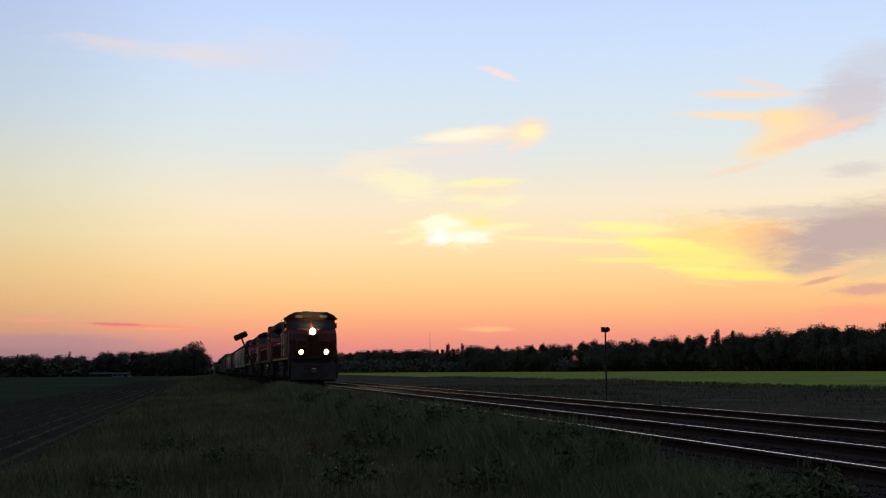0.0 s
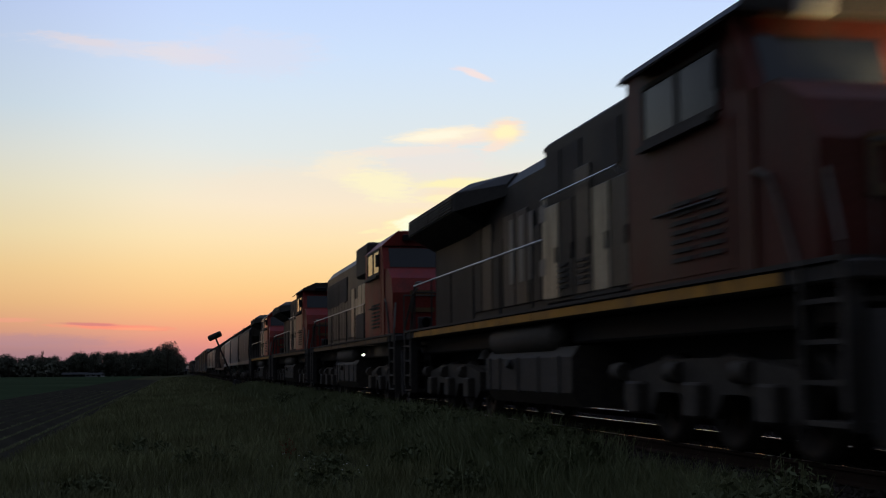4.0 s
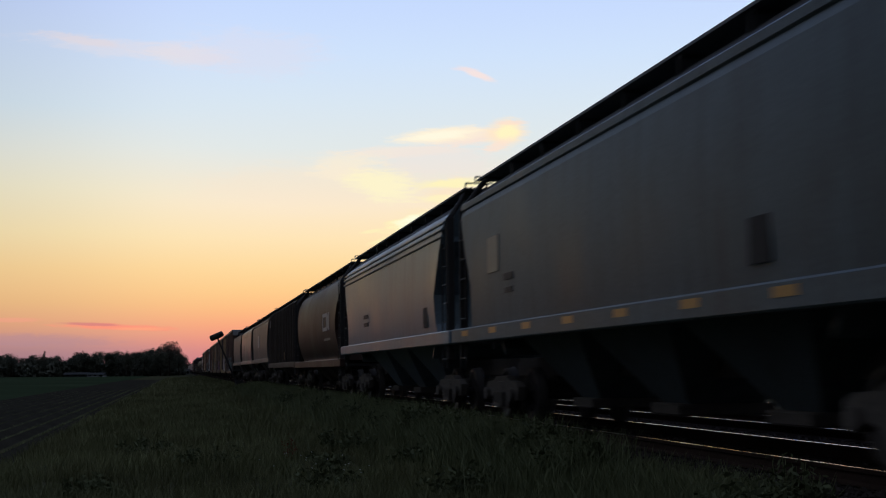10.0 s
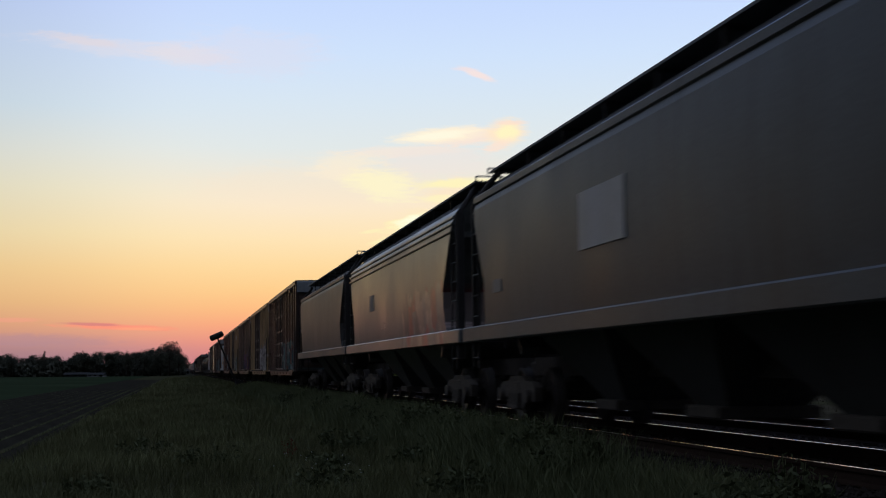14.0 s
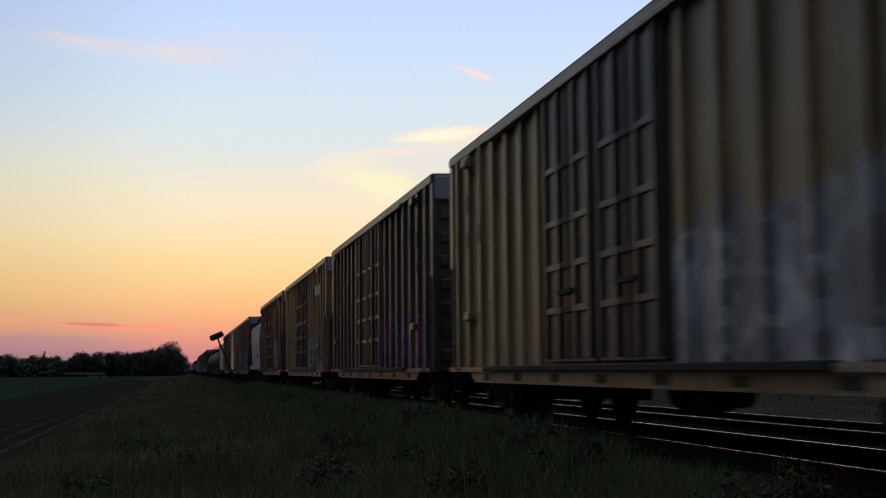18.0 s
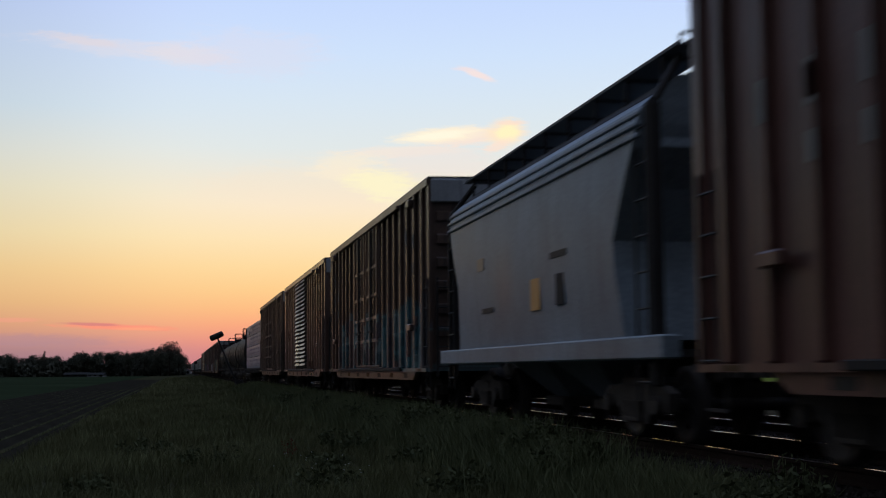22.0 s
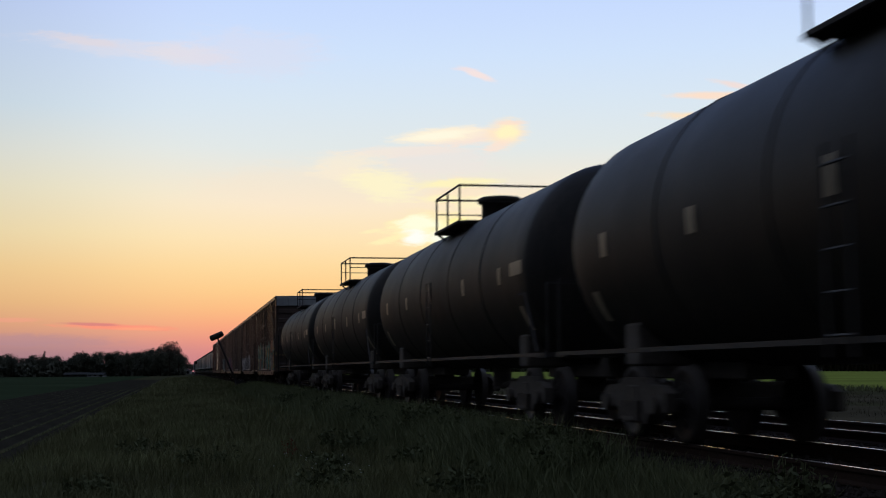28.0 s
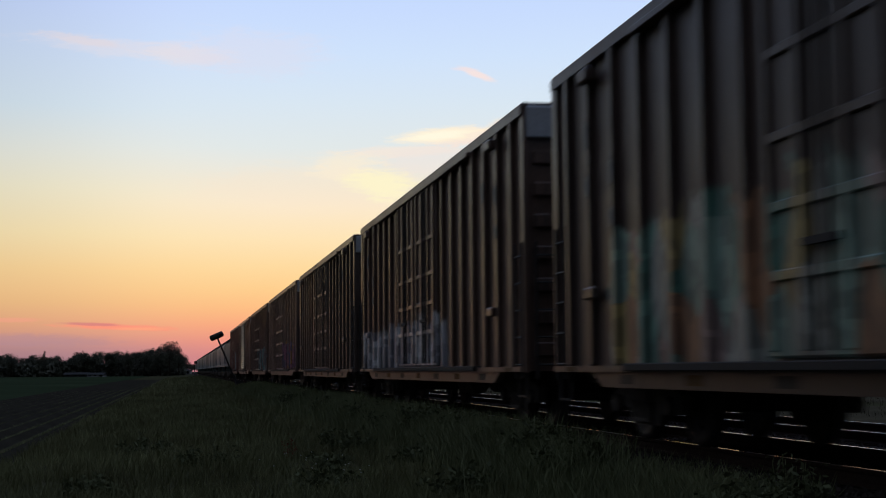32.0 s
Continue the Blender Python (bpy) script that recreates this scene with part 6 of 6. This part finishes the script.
    part("exhaust", (K, "stack"), lambda s: s.box(-0.35, 0.35, 0.7, 1.7, hz - 0.02, hz + 0.22, 0.04).box(-0.42, 0.42, 0.6, 2.25, hz + 0.2, hz + 0.34, 0.05), M["steel_black"], car)
    part("hood_box", (K, "hbox"), lambda s: s.box(-0.55, 0.55, -3.6, -1.4, hz - 0.02, hz + 0.14, 0.04), M["steel_black"], car)
    # tank, running gear
    part("fuel_tank", "lo_tank", lambda s: s.prism([(-1.28, 0.34), (1.28, 0.34), (1.42, 0.52), (1.42, 0.98), (1.30, 1.12), (-1.30, 1.12), (-1.42, 0.98), (-1.42, 0.52)], -2.6, 2.5), M["loco_under"], car)
    for e in (-1, 1):
        for k, y in enumerate((-2.0, -0.9, 0.3, 1.5, 2.2)):
            part("tank_band", ("lo_tband", e, k), lambda s: s.box(*sorted((e * 1.41, e * 1.44)), y - 0.04, y + 0.04, 0.5, 1.0), M["steel_black"], car)
        part("filler", ("lo_fill", e), lambda s: s.rod((e * 1.40, 0.7, 0.88), (e * 1.50, 0.7, 0.92), 0.07, 8), M["steel_black"], car)
        part("bell", ("lo_bell", e), lambda s: s.lathe([(0.0, 0.16), (0.06, 0.14), (0.09, 0.05), (0.14, 0.0)], (e * 1.25, 3.3, 1.0), "z", 12), M["loco_under"], car)
    for e in (-1, 1):
        part("air_reservoir", ("lo_air", e), lambda s: [s.lathe([(0.001, -3.0), (0.2, -2.9), (0.24, -2.75), (0.24, 0.9), (0.2, 1.05), (0.001, 1.15)], (e * 1.2, 3.9 - 2.6, 1.26), "y", 14)], M["loco_under"], car)
    for e in (-1, 1):
        part("battery_box", ("lo_batt", e), lambda s: s.box(*sorted((e * 0.95, e * 1.47)), -4.9, -2.9, 1.66, 2.35, 0.03), M["steel_black"], car)
    for sgn in (-1, 1):
        t = part("truck", "lo_truck", lambda s: s.box(-0.9, 0.9, -1.9, 1.9, 0.62, 0.9, 0.05), M["loco_under"], car, "", pose(0, sgn * 6.55, 0))
        for e in (-1, 1):
            part("side_frame", ("lo_sf", e), lambda s: s.plate([(-2.5, 0.50), (-2.2, 0.36), (-1.5, 0.36), (-1.3, 0.62), (-0.6, 0.62), (-0.35, 0.36), (0.35, 0.36), (0.6, 0.62), (1.3, 0.62), (1.5, 0.36), (2.2, 0.36), (2.5, 0.50), (2.5, 0.84), (1.0, 1.0), (-1.0, 1.0), (-2.5, 0.84)], e * 1.1 - 0.08, e * 1.1 + 0.08), M["loco_under"], t)
            for k in (-1.85, 0.0, 1.85):
                part("axle_box", ("lo_ab", e, k), lambda s: s.box(*sorted((e * 1.05, e * 1.32)), k - 0.22, k + 0.22, 0.36, 0.74, 0.03), M["loco_under"], t)
                part("brake_cylinder", ("lo_bc", e, k), lambda s: s.rod((e * 1.2, k + 0.5, 0.85), (e * 1.2, k + 0.85, 0.85), 0.12, 8), M["loco_under"], t)
        for k in (-1.85, 0.0, 1.85):
            wheelset(t, k, 0.53, LOCO_WHEELS, "loco")
    return car

# paints of the train
BROWN, DARKBROWN, TAN, MAROON = (0.125, 0.077, 0.057), (0.090, 0.058, 0.046), (0.38, 0.275, 0.145), (0.140, 0.062, 0.048)
G_TEAL = [(0.13, 0.28, 0.30), (0.06, 0.17, 0.2), (0.26, 0.38, 0.38), (0.1, 0.1, 0.12), (0.22, 0.14, 0.12)]
G_MIX = [(0.22, 0.40, 0.32), (0.42, 0.22, 0.12), (0.40, 0.42, 0.37), (0.12, 0.28, 0.22), (0.48, 0.37, 0.16), (0.38, 0.27, 0.24), (0.30, 0.44, 0.36)]
G_WHITE = [(0.58, 0.58, 0.60), (0.42, 0.42, 0.45), (0.68, 0.68, 0.68), (0.34, 0.34, 0.38)]
G_PINK = [(0.3, 0.12, 0.22), (0.12, 0.12, 0.22), (0.2, 0.1, 0.2), (0.36, 0.2, 0.06)]
G_BLUE = [(0.40, 0.42, 0.42), (0.22, 0.27, 0.32), (0.5, 0.5, 0.44), (0.48, 0.42, 0.10), (0.2, 0.3, 0.24)]


def car_paint(name, colour, graffiti=None, rough=0.38, dirt=0.5, streaks=0.75, spec=0.48):
    return surface(name, colour, rough, 0, 0.38, 1.4, 0.12, 22, streaks=streaks, dirt_amount=dirt, graffiti=graffiti, spec=spec)


PB = {
    "b1": car_paint("oxide_paint_teal_graffiti", DARKBROWN, (-9.0, -1.0, 0.9, 2.3, G_TEAL)),
    "b2": car_paint("tan_paint_white_graffiti", TAN, (-9.0, -2.4, 0.9, 2.4, G_WHITE)),
    "b3": car_paint("oxide_paint_pink_graffiti", (0.145, 0.103, 0.084), (-8.8, -2.0, 1.0, 2.2, G_PINK)),
    "b4": car_paint("tan_paint_blue_graffiti", (0.37, 0.255, 0.14), (-8.0, 2.0, 0.9, 2.2, G_BLUE)),
    "b5": car_paint("maroon_paint_blue_graffiti", MAROON, (-6.0, -3.0, 1.0, 2.7, [(0.30, 0.36, 0.37), (0.18, 0.25, 0.30), (0.38, 0.40, 0.40)])),
    "b6": car_paint("oxide_paint_wide_teal_graffiti", BROWN, (-9.0, 6.5, 0.8, 2.4, G_TEAL)),
    "b7": car_paint("brown_paint", (0.19, 0.115, 0.085), rough=0.30, spec=0.7),
    "b8": car_paint("dark_brown_paint", (0.105, 0.078, 0.062)),
    "b9": car_paint("oxide_paint_bright_graffiti", (0.075, 0.050, 0.040), (-9.0, 6.8, 0.9, 2.5, G_MIX)),
    "b10": car_paint("brown_paint_pale_graffiti", BROWN, (-3.0, 8.5, 0.9, 1.9, G_WHITE)),
    "door_dark": car_paint("dark_door_paint", (0.06, 0.05, 0.05)),
}
PH = {
    "brown": car_paint("hopper_brown_grey", (0.09, 0.076, 0.066), rough=0.55, spec=0.2, streaks=0.85),
    "grey": car_paint("hopper_grey", (0.125, 0.155, 0.165), rough=0.48, spec=0.16, dirt=0.2, streaks=0.3),
    "light": car_paint("hopper_light_grey", (0.175, 0.23, 0.265), rough=0.38, spec=0.28, dirt=0.2, streaks=0.25),
    "oxide": car_paint("hopper_oxide", (0.060, 0.032, 0.026), rough=0.52, spec=0.16, dirt=0.25, streaks=0.2),
    "rib": car_paint("hopper_dark_ribbed", (0.068, 0.055, 0.047), rough=0.6, spec=0.15),
    "beige": car_paint("hopper_beige_grey", (0.105, 0.108, 0.106), rough=0.45, spec=0.22, dirt=0.2, streaks=0.3),
    "beige_red": car_paint("hopper_beige_red_graffiti", (0.14, 0.145, 0.14), (-7.0, -2.0, 1.3, 2.6, [(0.35, 0.06, 0.05), (0.2, 0.2, 0.22), (0.08, 0.07, 0.08), (0.4, 0.3, 0.28)]), 0.34, 0.2, 0.3, 0.5),
    "white": car_paint("hopper_white", (0.30, 0.36, 0.41), rough=0.45, spec=0.15, dirt=0.15, streaks=0.15),
}
M["tank_black"] = car_paint("tank_black", (0.022, 0.020, 0.0185), rough=0.58, spec=0.22, dirt=0.35, streaks=0.35)
M["dull_mark"] = surface("worn_pale_emblem", (0.16, 0.155, 0.15), 0.55, 0, 0.6, 2.5, 0.0, dirt_amount=0.8)
M["white_mark"] = surface("white_emblem_paint", (0.38, 0.385, 0.39), 0.5, 0, 0.2, 4, 0.0)
M["tank_grey"] = surface("fuel_tank_grey", (0.05, 0.048, 0.046), 0.6, 0, 0.4, 2, 0.1, spec=0.2)
M["wrap"] = surface("white_lumber_wrap", (0.37, 0.415, 0.51), 0.36, 0, 0.5, 2.2, 0.9, 5, streaks=0.45, spec=0.4)
M["tear"] = surface("torn_dark_wrap", (0.14, 0.15, 0.18), 0.5, 0, 0.4, 3, 0.4, 6)
M["red_line"] = surface("faded_red_print", (0.26, 0.17, 0.20), 0.5, 0, 0.3, 3, 0.0)
M["print"] = surface("blue_print", (0.15, 0.18, 0.28), 0.5, 0, 0.2, 3, 0.0)


def engine_paint(name, colour, dirt=0.3, streaks=0.3, rough=0.55, vary=0.35):
    return surface(name, colour, rough, 0, vary, 1.6, 0.15, 18, streaks=streaks, dirt_amount=dirt, spec=0.12)


M["loco_red"] = engine_paint("engine_red", (0.20, 0.027, 0.020))
# lead cab's red, darkened in the paint to its backlit silhouette
M["loco_lead_red"] = engine_paint("engine_backlit_red", (0.085, 0.020, 0.014))
M["loco_patch"] = engine_paint("engine_worn_cream", (0.36, 0.32, 0.24), 0.7, 0.6, 0.4)
M["loco_black"] = engine_paint("engine_black", (0.028, 0.026, 0.024), 0.2, 0.3, 0.6, 0.5)
M["loco_grey"] = engine_paint("engine_grimy_white", (0.29, 0.26, 0.19), 0.8, 0.8, 0.38, 0.6)
M["loco_dark"] = engine_paint("engine_sooty_grey", (0.06, 0.054, 0.047), 0.5, 0.5, 0.5, 0.5)
M["loco_sooty_red"] = engine_paint("engine_sooty_faded_red", (0.24, 0.10, 0.075), 0.6, 0.6, 0.42, 0.5)
M["loco_side_red"] = engine_paint("engine_faded_red", (0.38, 0.11, 0.085), 0.3, 0.3, 0.42)

ENG, COV, BOX, TNK = "engines of the train", "hopper cars of the train", "boxcars of the train", "tank cars of the train"
# on the faces of the outside posts
box_marks = ((7.46, 3.55, 0.145, 0.30), (7.46, 2.95, 0.145, 0.22), (6.53, 3.0, 0.145, 0.26), (-6.53, 3.6, 0.145, 0.30), (-7.46, 3.45, 0.145, 0.26), (-7.46, 2.9, 0.145, 0.20), (6.53, 2.5, 0.145, 0.20))
train = []      # (thing, place of its front coupler along the train at the start, length)


def put(car, start, end):
    train.append((car, (start + end) / 2 - 1.76))


put(locomotive("black engine with red wide cab and lit lamps, leading", "ge_lead", M["loco_black"], M["loco_lead_red"], M["loco_dark"], ENG, lit=True, cab_side=M["loco_lead_red"]), 83.4, 105.7)
put(locomotive("engine with red cab and grimy white hood", "emd", M["loco_dark"], M["loco_red"], M["loco_grey"], ENG), 105.7, 127.9)
put(locomotive("black and grey engine with red wide cab, third in line", "ge", M["loco_black"], M["loco_red"], M["loco_dark"], ENG, cab_side=M["loco_sooty_red"]), 127.9, 150.1)
put(locomotive("engine with faded red cab and black hood, last of the engines", "ge_new", M["loco_black"], M["loco_red"], M["loco_grey"], ENG, cab_side=M["loco_side_red"]), 150.1, 172.6)
put(hopper("brownish grey covered hopper with pale vertical stencil", "smooth", PH["brown"], COV, 18.1, [(-2.4, 2.2 + 0.17 * k, 0.42, 0.09, "stencil") for k in range(8)] + [(7.4, 1.9, 0.5, 0.3, "stencil")]), 172.6, 190.75)
put(hopper("grey covered hopper with yellow reflective tape on its sill", "smooth", PH["grey"], COV, 18.1, [(5.4, 2.6, 0.75, 0.55, "placard"), (-4.9, 1.9, 0.45, 0.4, "steel_black"), (4.4, 2.2, 0.6, 0.1, "tank_grey"), (4.4, 2.0, 0.5, 0.08, "tank_grey")], tape=True), 190.75, 208.8)
put(hopper("light grey covered hopper with ribbed roof edge", "smooth", PH["light"], COV, 17.9, [(-6.1, 1.85, 0.5, 0.4, "steel_black"), (3.0, 2.2, 0.9, 0.1, "tank_grey"), (3.0, 2.0, 0.9, 0.1, "tank_grey")], lip=1), 208.8, 226.5)
put(hopper("brown round-sided covered hopper with a plain white emblem", "round", PH["oxide"], COV, 17.6, [(-3.35, 2.42, 0.2, 0.58, "white_mark"), (-3.85, 2.65, 1.0, 0.12, "white_mark"), (-3.85, 2.19, 1.0, 0.12, "white_mark"), (-4.65, 2.42, 0.18, 0.58, "white_mark"), (-4.95, 2.42, 0.16, 0.45, "white_mark"), (-5.25, 2.42, 0.18, 0.58, "white_mark"), (-4.3, 1.85, 1.9, 0.08, "stencil")]), 226.5, 244.1)
put(hopper("dark covered hopper with outside posts", "ribbed", PH["rib"], COV, 18.2, [(7.2, 3.27, 0.4, 0.36, "stencil"), (-3.3, 1.5, 0.3, 0.36, "worn_orange"), (0.85, 1.45, 0.24, 0.3, "stripe_dull")]), 244.1, 262.1)
put(hopper("beige grey covered hopper with a pale panel", "smooth", PH["beige"], COV, 18.4, [(0.85, 2.6, 1.8, 0.7, "white_mark"), (6.4, 2.1, 0.6, 0.2, "stencil")]), 262.1, 280.6)
put(hopper("pale grey covered hopper with red sprayed graffiti", "smooth", PH["beige_red"], COV, 17.4, [(3.0, 2.5, 0.8, 0.4, "stencil")], lip=1), 280.6, 297.9)
put(hopper("beige grey covered hopper before the boxcars", "smooth", PH["beige"], COV, 17.4, [(6.9, 2.4, 0.5, 0.12, "stencil")], rise=0.10), 297.9, 315.25)
put(boxcar("dark brown ribbed boxcar with teal graffiti", PB["b1"], PB["b1"], BOX, marks=box_marks), 315.25, 334.95)
put(boxcar("tan ribbed boxcar with dark doors and white graffiti", PB["b2"], PB["door_dark"], BOX, marks=box_marks[:3]), 334.95, 354.95)
put(boxcar("brown ribbed boxcar with purple graffiti", PB["b3"], PB["b3"], BOX, marks=box_marks), 354.95, 375.2)
put(boxcar("tan ribbed boxcar with dark doors and blue graffiti", PB["b4"], PB["door_dark"], BOX, mark_paint="white_mark", marks=[(-5.9, 3.62, 0.3, 0.34), (-6.3, 3.6, 0.32, 0.34), (-6.95, 3.6, 0.3, 0.34), (-7.3, 3.6, 0.24, 0.34)] + list(box_marks[:2])), 375.2, 395.45)
put(boxcar("maroon ribbed boxcar with a blue tag", PB["b5"], PB["b5"], BOX, marks=[(5.60, 3.0, 0.145, 0.36), (6.53, 3.0, 0.145, 0.36), (7.46, 3.0, 0.145, 0.36), (5.60, 2.5, 0.145, 0.24), (6.53, 2.5, 0.145, 0.24)] + list(box_marks[2:6])), 395.45, 415.55)
put(hopper("short white two-bay covered hopper", "smooth", PH["white"], COV, 12.75, [(-0.9, 1.85, 0.5, 0.45, "reflector"), (-2.2, 1.85, 0.4, 0.4, "steel_black"), (2.6, 2.5, 0.5, 0.2, "placard"), (2.2, 1.75, 0.8, 0.08, "tank_grey"), (-2.2, 2.3, 0.8, 0.08, "tank_grey")], short=True, lip=1, rise=0.10), 415.55, 428.3)
put(boxcar("brown ribbed boxcar with a wide teal graffito", PB["b6"], PB["b6"], BOX, marks=box_marks), 428.3, 448.3)
put(boxcar("brown ribbed boxcar with louvred doors", PB["b7"], PB["b7"], BOX, louver=True), 448.3, 468.75)
put(boxcar("dark brown ribbed boxcar with faded marks", PB["b8"], PB["b8"], BOX, marks=box_marks[:4]), 468.75, 488.65)
put(centerbeam("centre-beam flat car stacked with white-wrapped lumber", "flat car of the train"), 488.65, 512.15)
tank = tank_car("black tank car with a railed valve platform", M["tank_black"], TNK)
put(tank, 512.15, 529.8)
TANKS = [(529.8, 547.4), (547.4, 565.0), (565.0, 582.55)]
b9 = boxcar("dark brown ribbed boxcar with bright sprayed graffiti", PB["b9"], PB["b9"], BOX, marks=box_marks)
put(b9, 582.55, 602.7)
b10 = boxcar("brown ribbed boxcar with pale graffiti", PB["b10"], PB["b10"], BOX, marks=box_marks)
put(b10, 602.7, 622.3)


SMALL = {"rung", "air_hose", "bearing_cap", "spring_nest", "walk_bracket", "outlet_gate", "reflector", "stencil_bar", "end_ladder", "ladder", "step", "crossover_rail", "jacking_bracket", "eave_bracket", "lock_rod", "door_handle"}


def again(thing, start, end, label="", plain=False):
    """Another car like that one; plain: without its small fittings, for the far end of the train."""
    c = copy_thing(thing, Matrix.Identity(4))
    if plain:
        for o in [o for o in c.children_recursive if o.name.split(".")[0] in SMALL and o.parent.name.split(".")[0] not in SMALL]:
            for k in o.children:
                bpy.data.objects.remove(k)
            bpy.data.objects.remove(o)
    for o in c.children_recursive:
        if o.name.startswith("wheelset"):
            (LOCO_WHEELS if thing.name.startswith("loco") else WHEELS).append(o)
    if label:
        c["label"] = label
    put(c, start, end)
    return c


for a0, a1 in TANKS:
    again(tank, a0, a1)
by_label = {c["label"]: c for c, _ in train}
far = 622.3
for thing in ("dark brown ribbed boxcar with faded marks", "brown ribbed boxcar with purple graffiti", "dark brown ribbed boxcar with teal graffiti", "brown ribbed boxcar with louvred doors", "maroon ribbed boxcar with a blue tag"):
    again(by_label[thing], far, far + 20.1, plain=far > 640)
    far += 20.1
for k in range(17):
    again(by_label["light grey covered hopper with ribbed roof edge" if k % 3 else "grey covered hopper with yellow reflective tape on its sill"], far, far + 18.0, plain=True)
    far += 18.0

# ---------------------------------------------------------------- ties and stones
for t, seed in zip(tracks, (3, 4)):
    ties = [part("tie", "tie", tie_shape, M["tie"], t, "", pose(0, 9.0 + 0.54 * k + 0.03 * math.sin(k * 7.1), 0.002 * math.sin(k * 3.3), 0, 0, 0.5 * math.sin(k * 5.7))) for k in range(150)]
    rest = Shape()
    for k in range(150, 900):
        y = 9.0 + 0.54 * k
        rest.box(-1.3, 1.3, y - 0.115, y + 0.115, -0.30, -0.168)
    for k in range(-60, 0):
        y = 9.0 + 0.54 * k
        rest.box(-1.3, 1.3, y - 0.115, y + 0.115, -0.30, -0.168)
    ob = new("far_ties", rest.mesh("far_ties", M["tie"]))
    ob.parent = t
    ob["kind"] = "stuff"
    ob = new("loose_stones", stones(0, 9, 60, 5000, seed))
    ob.parent = t
    ob["kind"] = "stuff"


# ---------------------------------------------------------------- movement
def motions():
    times = [0.0, 1 / FPS, 2 / FPS, 8.0, 16.0, 24.0, SECONDS - 2 / FPS, SECONDS - 1 / FPS, SECONDS]
    for car, centre in train:
        walk(car, [(t, pose(TRACK_X, centre - SPEED * t, 0)) for t in times])
    steps = int(SECONDS * FPS)
    for wheels, radius in ((WHEELS, 0.46), (LOCO_WHEELS, 0.53)):
        turn = math.degrees(SPEED / radius)
        first = wheels[0]
        walk(first, [(k / FPS, pose(0, 0, 0, (turn * k / FPS) % 360, 0, 0)) for k in range(steps + 1)])
        for w in wheels[1:]:
            w.rotation_mode = "QUATERNION"
            w.animation_data_create()
            w.animation_data.action = first.animation_data.action
            w.animation_data.action_slot = first.animation_data.action_slot


motions()
